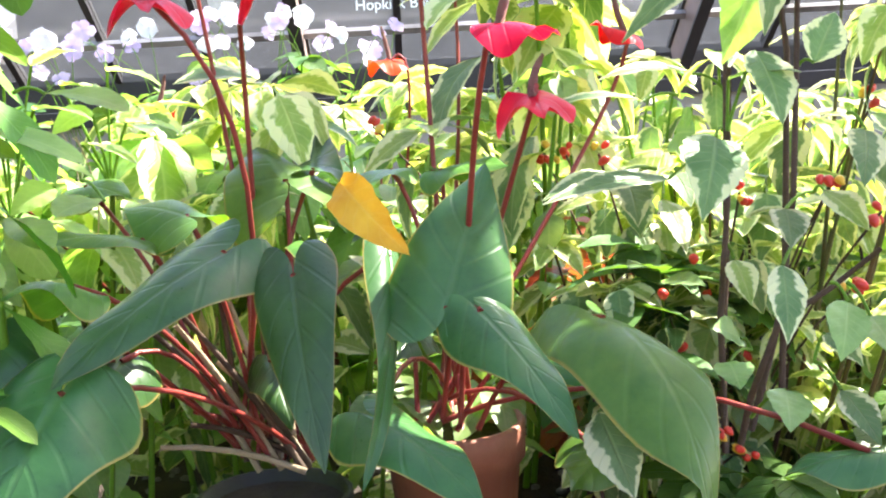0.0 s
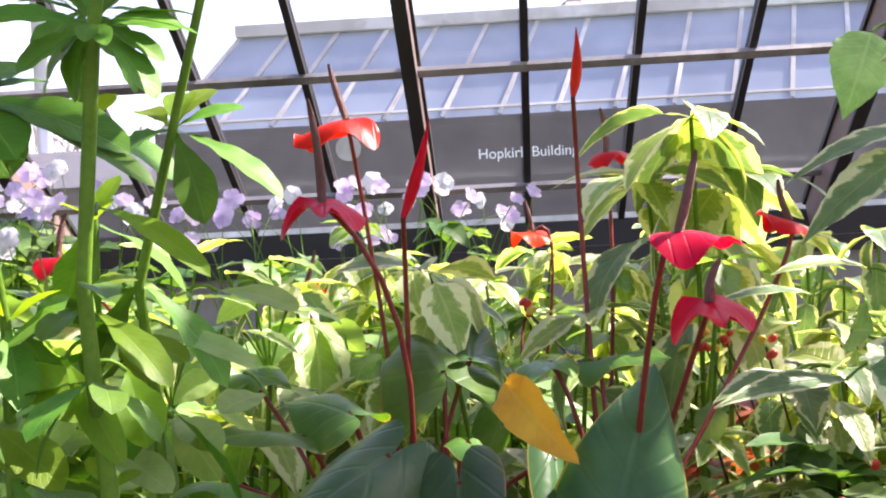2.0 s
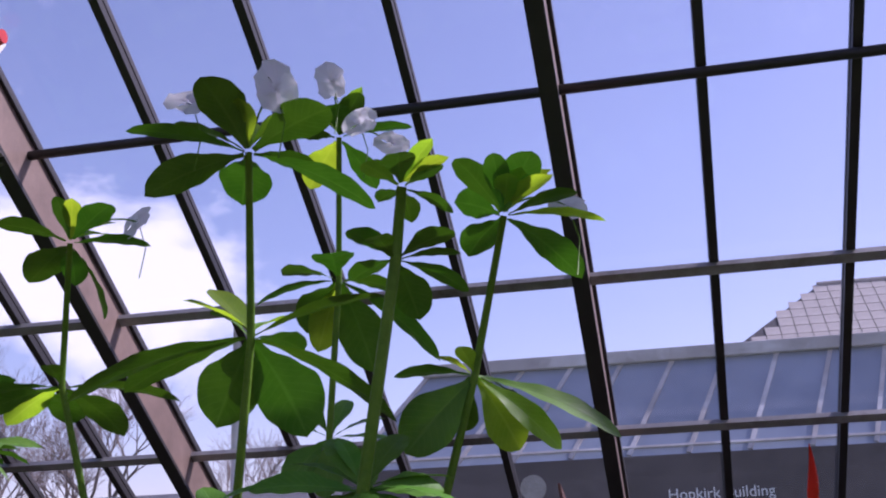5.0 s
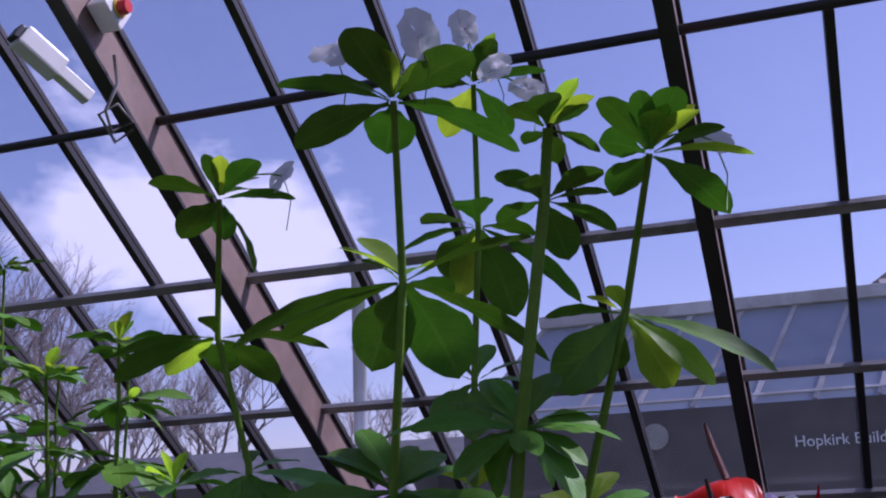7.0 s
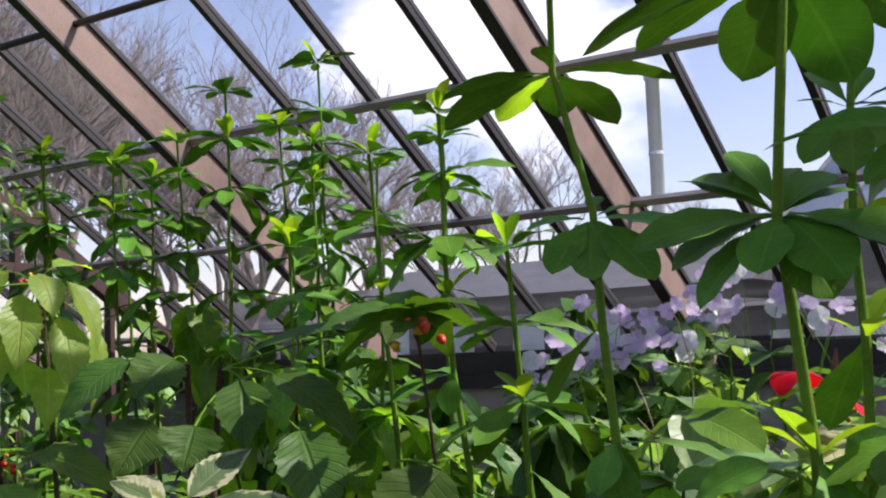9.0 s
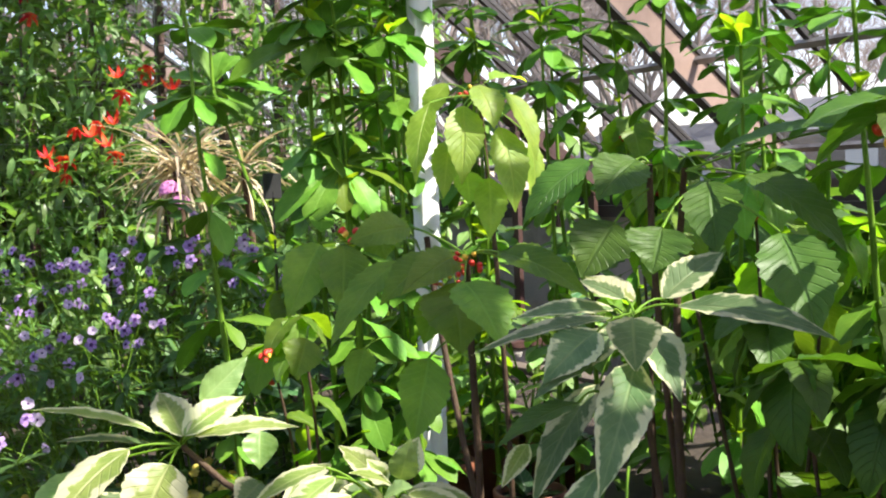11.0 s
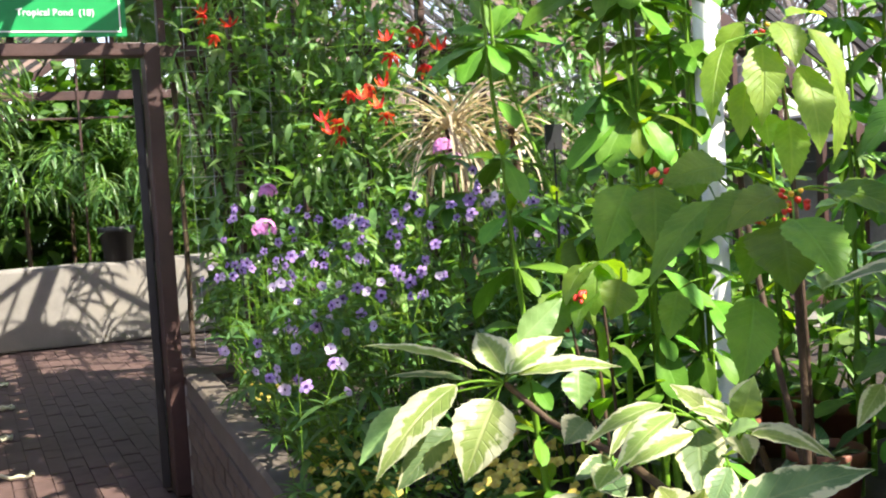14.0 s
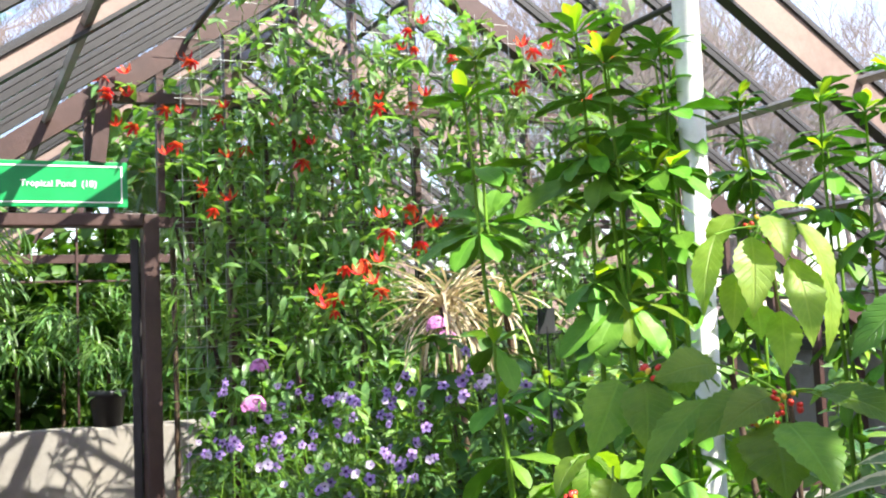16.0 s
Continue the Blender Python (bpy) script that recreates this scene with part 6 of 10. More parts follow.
set_leaf(red_b, anth_lit, (0.596, 0.548, 1.256), (0.649, 0.362, 1.115), 0.141, (0.26, -0.58, 0.77), stem_from=(0.450, 0.753, 1.103), heart=0.3, droop=1.3, fold=0.12, wave=0.14)
set_leaf(red_b, anth_lit, (0.458, 0.877, 1.384), (0.539, 0.834, 1.388), 0.084, (-0.00, -0.12, 0.99), stem_from=(0.450, 0.753, 1.103), heart=0.25, droop=0.5)
set_leaf(red_b, anth_lit, (0.395, 0.800, 1.394), (0.362, 0.717, 1.374), 0.071, (-0.21, -0.47, 0.86), stem_from=(0.450, 0.753, 1.103), heart=0.25, droop=0.6)
set_leaf(red_b, anth_leaf, (0.554, 0.709, 1.173), (0.617, 0.653, 1.152), 0.069, (-0.02, -0.45, 0.89), stem_from=(0.450, 0.753, 1.103), heart=0.25, droop=0.6)
set_leaf(red_b, anth_lit, (0.595, 0.595, 1.102), (0.556, 0.543, 1.082), 0.087, (-0.02, -0.55, 0.83), stem_from=(0.450, 0.753, 1.103), heart=0.3, droop=0.4)
set_leaf(red_b, anth_leaf, (0.816, 0.441, 1.140), (0.732, 0.441, 1.119), 0.062, (-0.01, -0.19, 0.98), stem_from=(0.450, 0.753, 1.103), heart=0.25, droop=0.6)
set_leaf(red_b, anth_leaf, (0.413, 0.769, 1.201), (0.388, 0.717, 1.182), 0.072, (-0.02, -0.60, 0.80), stem_from=(0.450, 0.753, 1.103), heart=0.25, droop=0.5)
set_leaf(red_b, anth_old, (0.346, 0.600, 1.399), (0.409, 0.527, 1.334), 0.051, (-0.50, -0.73, 0.47), stem_from=(0.450, 0.753, 1.103), shape="ovate", droop=0.8, fold=0.5, wave=0.07, teeth=0, name="old_leaf", label="yellow-orange ageing leaf")
crowd = random.Random(91)
for k in range(22):
    # bare leaf stalks left at the crown
    q = Vector((0.238, 0.727, 1.082)) - red_a.location
    p = q + Vector((crowd.uniform(-.16, .05), crowd.uniform(-.08, .06), crowd.uniform(0.02, 0.2)))
    stalk(red_a, bend(q + Vector((crowd.uniform(-.05, .05), crowd.uniform(-.05, .03), -.01)), p, (0, 0, 0.01), 4), [0.004, 0.0038, 0.0036, 0.0034, 0.003], (stem_red, stem_tan, stem_brown)[k % 3], "petiole", 7)
anthurium((0.40, 1.78, 1.05), [((0.3, 1.7, 1.33), (0.22, 1.6, 1.30), (0, -.5, 1)), ((0.48, 1.7, 1.3), (0.58, 1.62, 1.28), (.2, -.5, 1)), ((0.38, 1.9, 1.35), (0.34, 2.0, 1.33), (0, 0, 1))], [
    ((0.403, 1.724, 1.539), (0.324, 1.649, 1.570), (0.389, 1.726, 1.606), (0.438, 1.721, 1.459), 1.0),
], [], "anthurium with a single red spathe behind the others", rnd)
anthurium((-0.02, 1.45, 1.03), [((-0.1, 1.4, 1.25), (-0.2, 1.33, 1.22), (0, -.5, 1)), ((0.05, 1.4, 1.25), (0.14, 1.33, 1.22), (0, -.5, 1))], [
    ((-0.005, 1.420, 1.462), (0.026, 1.421, 1.509), (0.017, 1.422, 1.528), (0.023, 1.341, 1.345), 0.7),
    ((-0.250, 0.973, 1.541), (-0.20, 0.95, 1.56), (-0.24, 0.98, 1.60), (-0.16, 1.15, 1.30), 0.9),
    ((-0.19, 0.90, 1.51), (-0.14, 0.84, 1.53), (-0.18, 0.9, 1.57), (-0.10, 1.15, 1.28), 0.9),
], [], "anthurium with small red spathes among the tall stems", rnd)


# ---- branching plants ----
def branch(root, o, start, tip, rnd, pool, n, size, pitch=(-0.6, 0.5), mat=None, r=0.004, spread=0.5, sag=0.0, crown=6, tip_pool=None, low=None):
    """One stem from start to tip with n blades along its upper part and a rosette of blades at its end."""
    s, t = Vector(start) - o, Vector(tip) - o
    line = bend(s, t, (rnd.uniform(-.02, .02), rnd.uniform(-.02, .02), sag), 7)
    stalk(root, line, [r * (1.5 - 0.9 * i / 7) for i in range(8)], mat or stem_green, "stem", 7)
    a = rnd.uniform(0, 6.28)
    for k in range(n):
        f = 1 - spread * (k + 0.5) / n
        i = min(int(f * 7), 6)
        p = line[i].lerp(line[i + 1], f * 7 - i)
        a += 2.4 + rnd.uniform(-.4, .4)
        put("leaf", pick(rnd, pool), root, fan(p, a, rnd.uniform(*(low or pitch)), size * rnd.uniform(0.75, 1.15), rnd.uniform(-.3, .3)))
    for k in range(crown):
        a += math.tau / max(crown, 1) + rnd.uniform(-.25, .25)
        put("leaf", pick(rnd, tip_pool or pool), root, fan(line[-1], a, rnd.uniform(*pitch), size * rnd.uniform(0.8, 1.15), rnd.uniform(-.3, .3)))
    return line


def bush(name, label, category, base, tips, rnd, pool, n, size, group="", near=False, **kw):
    root = thing(name, label, category, group, at=base)
    if not near:
        joined(root)
    o = Vector(base)
    for t in tips:
        branch(root, o, o + Vector((rnd.uniform(-.03, .03), rnd.uniform(-.03, .03), 0)), t, rnd, pool, n, size, **kw)
    return root


def berry(root, at, r, mat, name="flower", squash=1.5):
    bm = bmesh.new()
    bmesh.ops.create_icosphere(bm, subdivisions=2, radius=r)
    for v in bm.verts:
        v.co.z *= squash
        v.co.x *= 1 + 0.25 * v.co.z / r
    ob = part(name, bm, mat, root, "", True)
    ob.location = at
    ob.rotation_euler = (0.9, 0.3, at[0] * 40)
    return ob


red_flower = surface("red_flower", [(0.3, (0.50, 0.02, 0.015)), (0.7, (0.66, 0.05, 0.02))], 60, 0.4, 0, 0.1, 160)
gold_flower = surface("gold_flower", [(0.3, (0.66, 0.32, 0.02)), (0.7, (0.72, 0.50, 0.05))], 60, 0.4, 0, 0.1, 160)

rnd = random.Random(5)
# the sun on this plant is painted by its pale leaf material
sunlit_plant = thing("leafy_plant", "plant with broad leaves among the tall stems, sunlight in their pale green", "plant", "lime green plants", at=(-0.028, 0.823, SOIL))
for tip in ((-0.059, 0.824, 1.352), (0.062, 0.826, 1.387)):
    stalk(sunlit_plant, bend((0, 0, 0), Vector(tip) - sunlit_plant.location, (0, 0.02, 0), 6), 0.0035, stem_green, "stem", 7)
set_leaf(sunlit_plant, sunlit_leaf, (-0.028, 0.727, 1.454), (-0.101, 0.696, 1.423), 0.070, (0.49, -0.10, 0.87), stem_from=(-0.059, 0.824, 1.352), droop=0.6, teeth=0, shape="ovate")
set_leaf(sunlit_plant, sunlit_leaf, (-0.031, 0.677, 1.429), (-0.070, 0.644, 1.342), 0.061, (0.39, -0.49, 0.78), stem_from=(-0.059, 0.824, 1.352), droop=0.6, teeth=0, shape="ovate")
set_leaf(sunlit_plant, sunlit_leaf, (-0.005, 0.727, 1.434), (0.079, 0.696, 1.411), 0.040, (0.49, -0.10, 0.87), stem_from=(-0.059, 0.824, 1.352), droop=0.6, teeth=0, shape="ovate")
set_leaf(sunlit_plant, sunlit_leaf, (-0.005, 0.779, 1.487), (0.069, 0.748, 1.473), 0.036, (0.49, -0.10, 0.87), stem_from=(-0.059, 0.824, 1.352), droop=0.6, teeth=0, shape="ovate")
set_leaf(sunlit_plant, sunlit_leaf, (-0.094, 0.779, 1.510), (-0.028, 0.748, 1.474), 0.042, (0.49, -0.10, 0.87), stem_from=(-0.059, 0.824, 1.352), droop=0.6, teeth=0, shape="ovate")
set_leaf(sunlit_plant, sunlit_leaf, (0.069, 0.830, 1.527), (0.137, 0.800, 1.507), 0.042, (0.49, -0.10, 0.87), stem_from=(0.062, 0.826, 1.387), droop=0.6, teeth=0, shape="ovate")
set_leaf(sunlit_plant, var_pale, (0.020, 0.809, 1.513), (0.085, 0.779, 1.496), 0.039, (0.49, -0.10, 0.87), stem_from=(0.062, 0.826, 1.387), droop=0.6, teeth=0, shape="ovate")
set_leaf(sunlit_plant, sunlit_leaf, (-0.062, 0.675, 1.377), (0.005, 0.646, 1.411), 0.049, (0.49, -0.10, 0.87), stem_from=(-0.059, 0.824, 1.352), droop=0.6, teeth=0, shape="ovate")
set_leaf(sunlit_plant, sunlit_leaf, (-0.012, 0.623, 1.327), (-0.060, 0.592, 1.305), 0.053, (0.49, -0.10, 0.87), stem_from=(-0.059, 0.824, 1.352), droop=0.6, teeth=0, shape="ovate")
set_leaf(sunlit_plant, sunlit_leaf, (0.017, 0.725, 1.366), (0.078, 0.694, 1.329), 0.040, (0.49, -0.10, 0.87), stem_from=(0.062, 0.826, 1.387), droop=0.6, teeth=0, shape="ovate")
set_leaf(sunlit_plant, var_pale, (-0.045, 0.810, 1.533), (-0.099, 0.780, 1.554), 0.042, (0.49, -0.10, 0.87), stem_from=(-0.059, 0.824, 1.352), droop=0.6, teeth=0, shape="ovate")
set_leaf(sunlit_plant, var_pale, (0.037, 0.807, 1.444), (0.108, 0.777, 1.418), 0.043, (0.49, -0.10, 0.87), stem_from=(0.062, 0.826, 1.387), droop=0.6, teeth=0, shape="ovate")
set_leaf(sunlit_plant, sunlit_leaf, (0.086, 0.828, 1.466), (0.157, 0.798, 1.449), 0.040, (0.49, -0.10, 0.87), stem_from=(0.062, 0.826, 1.387), droop=0.6, teeth=0, shape="ovate")
set_leaf(sunlit_plant, sunlit_leaf, (-0.076, 0.778, 1.477), (-0.134, 0.748, 1.494), 0.051, (0.49, -0.10, 0.87), stem_from=(-0.059, 0.824, 1.352), droop=0.6, teeth=0, shape="ovate")
set_leaf(sunlit_plant, sunlit_leaf, (0.019, 0.746, 1.400), (-0.022, 0.715, 1.375), 0.047, (0.49, -0.10, 0.87), stem_from=(-0.059, 0.824, 1.352), droop=0.6, teeth=0, shape="ovate")
set_leaf(sunlit_plant, sunlit_leaf, (0.078, 0.785, 1.379), (0.141, 0.755, 1.355), 0.045, (0.49, -0.10, 0.87), stem_from=(0.062, 0.826, 1.387), droop=0.6, teeth=0, shape="ovate")
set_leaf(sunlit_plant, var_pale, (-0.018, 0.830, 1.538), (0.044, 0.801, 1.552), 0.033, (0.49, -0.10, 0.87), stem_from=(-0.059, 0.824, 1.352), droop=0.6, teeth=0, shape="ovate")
set_leaf(sunlit_plant, sunlit_leaf, (0.054, 0.799, 1.483), (0.016, 0.768, 1.458), 0.039, (0.49, -0.10, 0.87), stem_from=(0.062, 0.826, 1.387), droop=0.6, teeth=0, shape="ovate")
# variegated plants beside and behind the anthuriums
VPOOL = VAR_S * 2 + VAR_PS * 2 + VAR_P
hang = dict(pitch=(-0.75, 0.45), mat=stem_green, r=0.0045)
bush("variegated_plant", "variegated plant with drooping cream-edged toothed leaves", "plant", (0.60, 1.15, SOIL), [(0.599, 0.979, 1.682), (0.546, 1.051, 1.606), (0.66, 1.1, 1.60)], rnd, VPOOL, 5, 1.05,
     "variegated plants", near=True, crown=8, spread=0.25, **hang)
# the last six tips stand out of view, added to shade the anthuriums
tall_var = bush("variegated_plant", "tall variegated plant with dark stems and drooping cream-edged leaves", "plant", (0.84, 0.86, SOIL), [(0.98, 0.76, 1.55), (0.93, 0.90, 1.42), (1.02, 0.70, 1.36), (1.06, 0.84, 1.74), (0.74, 0.88, 1.30), (1.10, 0.62, 1.90), (1.05, 0.50, 1.80), (1.15, 0.80, 1.95), (1.0, 0.92, 1.85), (1.2, 0.66, 1.72), (1.12, 0.45, 1.6)], rnd, VPOOL, 5,
     0.66, "variegated plants", near=True, crown=8, spread=0.5, pitch=(-1.0, 0.6), mat=stem_olive, r=0.0028)
for line in (((0.83, 0.652, 1.591), (0.817, 0.623, 1.47), (0.804, 0.597, 1.363), (0.789, 0.598, 1.234), (0.771, 0.639, 1.1)), ((0.777, 0.719, 1.491), (0.761, 0.678, 1.351), (0.745, 0.659, 1.224), (0.756, 0.684, 1.06)), ((0.881, 0.565, 1.305), (0.836, 0.581, 1.264), (0.785, 0.588, 1.231), (0.761, 0.606, 1.149), (0.758, 0.637, 1.083)), ((0.801, 0.656, 1.65), (0.818, 0.652, 1.505), (0.819, 0.664, 1.282), (0.832, 0.718, 1.084)), ((0.807, 0.82, 1.759), (0.788, 0.77, 1.466), (0.772, 0.724, 1.271), (0.771, 0.757, 1.071))):
    n = len(line) - 1
    stalk(tall_var, [Vector(q) - tall_var.location for q in line], [0.0026 + 0.0016 * i / n for i in range(n + 1)], stem_brown, "branch", 8)
set_leaf(tall_var, var_leaf, (0.799, 0.636, 1.631), (0.761, 0.552, 1.521), 0.052, (0.00, -0.86, 0.51), stem_from=(0.801, 0.656, 1.650), droop=0.8)
set_leaf(tall_var, var_leaf, (0.783, 0.656, 1.631), (0.620, 0.593, 1.581), 0.039, (0.00, -0.40, 0.92), stem_from=(0.801, 0.656, 1.650), droop=0.6)
set_leaf(tall_var, var_leaf, (0.764, 0.635, 1.610), (0.627, 0.572, 1.523), 0.049, (0.00, -0.59, 0.81), stem_from=(0.801, 0.656, 1.650), droop=0.7)
set_leaf(tall_var, lime_leaf, (0.803, 0.695, 1.618), (0.762, 0.691, 1.495), 0.072, (0.35, -0.81, 0.47), stem_from=(0.801, 0.656, 1.650), droop=0.6)
set_leaf(tall_var, var_pale, (0.788, 0.678, 1.700), (0.734, 0.658, 1.699), 0.041, (0.00, -0.52, 0.85), stem_from=(0.801, 0.656, 1.650), droop=0.5)
set_leaf(tall_var, lime_leaf, (0.807, 0.637, 1.682), (0.805, 0.689, 1.742), 0.052, (0.00, -0.93, 0.38), stem_from=(0.801, 0.656, 1.650), droop=0.4)
set_leaf(tall_var, lime_leaf, (0.771, 0.789, 1.749), (0.720, 0.736, 1.650), 0.076, (0.00, -0.88, 0.47), stem_from=(0.807, 0.820, 1.759), droop=0.6)
set_leaf(tall_var, var_leaf, (0.810, 0.790, 1.753), (0.802, 0.737, 1.683), 0.050, (0.00, -0.88, 0.47), stem_from=(0.807, 0.820, 1.759), droop=0.6)
set_leaf(tall_var, var_leaf, (0.784, 0.651, 1.507), (0.791, 0.589, 1.432), 0.062, (0.21, -0.73, 0.64), stem_from=(0.762, 0.679, 1.424), droop=0.6)
set_leaf(tall_var, var_leaf, (0.764, 0.680, 1.478), (0.818, 0.611, 1.484), 0.040, (0.00, -0.19, 0.98), stem_from=(0.762, 0.679, 1.424), droop=0.5)
set_leaf(tall_var, var_leaf, (0.740, 0.649, 1.420), (0.696, 0.546, 1.348), 0.071, (0.00, -0.83, 0.56), stem_from=(0.756, 0.679, 1.425), droop=0.7)
set_leaf(tall_var, var_leaf, (0.708, 0.727, 1.370), (0.553, 0.646, 1.361), 0.036, (0.00, -0.48, 0.88), stem_from=(0.759, 0.728, 1.395), droop=0.5)
set_leaf(tall_var, lime_leaf, (0.722, 0.749, 1.420), (0.741, 0.729, 1.421), 0.068, (0.00, -0.84, 0.55), stem_from=(0.759, 0.728, 1.395), droop=0.5)
set_leaf(tall_var, var_pale, (0.753, 0.781, 1.486), (0.633, 0.730, 1.487), 0.038, (0.00, -0.28, 0.96), stem_from=(0.791, 0.780, 1.465), droop=0.6)
set_leaf(tall_var, var_leaf, (0.677, 0.776, 1.348), (0.670, 0.705, 1.310), 0.044, (0.00, -0.75, 0.66), stem_from=(0.716, 0.777, 1.366), droop=0.5)
set_leaf(tall_var, var_pale, (0.701, 0.726, 1.348), (0.706, 0.644, 1.297), 0.036, (0.21, -0.51, 0.83), stem_from=(0.716, 0.777, 1.366), droop=0.5)
set_leaf(tall_var, var_leaf, (0.764, 0.518, 1.303), (0.748, 0.459, 1.241), 0.039, (-0.03, -0.86, 0.52), stem_from=(0.803, 0.570, 1.320), droop=0.5)
set_leaf(tall_var, lime_leaf, (0.824, 0.510, 1.265), (0.795, 0.454, 1.223), 0.045, (-0.03, -0.86, 0.52), stem_from=(0.821, 0.543, 1.278), droop=0.5)
set_leaf(tall_var, lime_leaf, (0.760, 0.501, 1.185), (0.745, 0.447, 1.162), 0.045, (-0.03, -0.86, 0.52), stem_from=(0.741, 0.546, 1.145), droop=0.4)
set_leaf(tall_var, var_leaf, (0.572, 0.458, 1.189), (0.591, 0.397, 1.128), 0.053, (-0.03, -0.86, 0.52), stem_from=(0.641, 0.555, 1.178), droop=0.4)
set_leaf(tall_var, lime_leaf, (0.625, 0.555, 1.179), (0.596, 0.503, 1.162), 0.044, (-0.03, -0.79, 0.62), stem_from=(0.641, 0.555, 1.178), droop=0.4)
set_leaf(tall_var, var_leaf, (0.813, 0.498, 1.182), (0.827, 0.441, 1.145), 0.037, (-0.03, -0.70, 0.71), stem_from=(0.807, 0.551, 1.197), droop=0.6)
set_leaf(tall_var, var_leaf, (0.820, 0.555, 1.224), (0.836, 0.500, 1.203), 0.030, (-0.02, -0.55, 0.83), stem_from=(0.807, 0.551, 1.197), droop=0.5)
set_leaf(tall_var, lime_leaf, (0.845, 0.507, 1.250), (0.847, 0.452, 1.220), 0.047, (-0.03, -0.79, 0.62), stem_from=(0.837, 0.542, 1.277), droop=0.5)
set_leaf(tall_var, var_leaf, (0.788, 0.575, 1.349), (0.770, 0.511, 1.320), 0.041, (-0.03, -0.65, 0.76), stem_from=(0.825, 0.596, 1.362), droop=0.5)
set_leaf(tall_var, var_pale, (0.828, 0.576, 1.364), (0.845, 0.510, 1.332), 0.038, (-0.02, -0.55, 0.83), stem_from=(0.825, 0.596, 1.362), droop=0.5)
set_leaf(tall_var, var_leaf, (0.872, 0.583, 1.423), (0.834, 0.497, 1.376), 0.044, (-0.03, -0.79, 0.62), stem_from=(0.864, 0.607, 1.439), droop=0.5)
set_leaf(tall_var, var_leaf, (0.833, 0.616, 1.492), (0.871, 0.653, 1.543), 0.047, (-0.03, -0.83, 0.55), stem_from=(0.822, 0.636, 1.487), droop=0.4)
set_leaf(tall_var, lime_leaf, (0.750, 0.606, 1.211), (0.713, 0.580, 1.231), 0.041, (-0.03, -0.65, 0.76), stem_from=(0.770, 0.633, 1.191), droop=0.5)
set_leaf(tall_var, lime_leaf, (0.728, 0.574, 1.196), (0.726, 0.531, 1.179), 0.042, (-0.03, -0.79, 0.62), stem_from=(0.770, 0.633, 1.191), droop=0.4)
set_leaf(tall_var, var_pale, (0.764, 0.667, 1.284), (0.764, 0.611, 1.245), 0.036, (-0.03, -0.70, 0.71), stem_from=(0.759, 0.690, 1.300), droop=0.5)
set_leaf(tall_var, var_leaf, (0.673, 0.785, 1.366), (0.662, 0.678, 1.326), 0.051, (-0.03, -0.70, 0.71), stem_from=(0.708, 0.785, 1.377), droop=0.5)
set_leaf(tall_var, var_leaf, (0.651, 0.737, 1.378), (0.556, 0.667, 1.362), 0.034, (-0.01, -0.38, 0.92), stem_from=(0.708, 0.785, 1.377), droop=0.5)
set_leaf(tall_var, var_leaf, (0.699, 0.798, 1.457), (0.568, 0.722, 1.459), 0.032, (-0.01, -0.27, 0.96), stem_from=(0.745, 0.817, 1.461), droop=0.5)
set_leaf(tall_var, lime_leaf, (0.683, 0.668, 1.264), (0.718, 0.616, 1.268), 0.036, (-0.01, -0.38, 0.92), stem_from=(0.756, 0.684, 1.256), droop=0.5)
bush("variegated_plant", "bushy variegated plant with cream-edged leaves", "plant", (0.72, 1.02, SOIL), [(0.76, 0.90, 1.36), (0.684, 0.98, 1.32), (0.86, 0.86, 1.26), (0.80, 0.98, 1.24), (0.63, 0.90, 1.22)], rnd, VPOOL, 5,
     0.62, "variegated plants", near=True, crown=6, spread=0.6, pitch=(-1.0, 0.6), mat=stem_olive, r=0.0028)
impatiens = thing("red_flowering_plant", "small plant with red flowers under the variegated leaves", "plant", at=(0.80, 1.0, SOIL))
for x, y, z in ((0.651, 0.841, 1.395), (0.79, 0.727, 1.351), (0.874, 0.675, 1.36), (0.883, 0.57, 1.341), (0.762, 0.635, 1.073), (0.888, 0.656, 1.244), (0.372, 1.111, 1.433), (0.633, 0.992, 1.388), (0.602, 0.994, 1.39), (0.796, 0.968, 1.272), (0.973, 0.786, 1.448), (0.723, 0.592, 1.116)):
    q = Vector((x, y, z)) - impatiens.location
    stalk(impatiens, bend((0, 0, 0.2), q, (0, 0, 0.05), 6), 0.0016, stem_brown, "flower_stalk", 5)
    for k in range(4):
        berry(impatiens, q + Vector((rnd.uniform(-.012, .012), rnd.uniform(-.01, .01), rnd.uniform(-.012, .012))), rnd.uniform(0.004, 0.006), gold_flower if k == 3 else red_flower)
# added plant whose dark leaf colour stands for the shade between the stems
bush("leafy_plant", "low leafy plant added under the variegated leaves, its dark green painting shade", "plant", (0.86, 0.70, SOIL), [(0.80, 0.62, 1.05), (0.92, 0.66, 1.08), (0.72, 0.66, 1.04), (0.99, 0.72, 1.10)], random.Random(77), NIAM_DL, 7,
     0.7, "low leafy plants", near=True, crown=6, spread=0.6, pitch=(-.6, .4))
for k in range(26):
    x, y = rnd.uniform(0.1, 1.5), rnd.uniform(1.0, 2.4)
    tips = [(x + rnd.uniform(-.16, .16), y + rnd.uniform(-.16, .16), rnd.uniform(1.22, 1.52)) for _ in range(4)]
    bush("variegated_plant", "bushy variegated plant with cream-edged leaves", "plant", (x, y, SOIL), tips, rnd, VPOOL if k % 3 else LIME + VAR_P, 8, 0.78, "variegated plants", crown=6, spread=0.6, **hang)
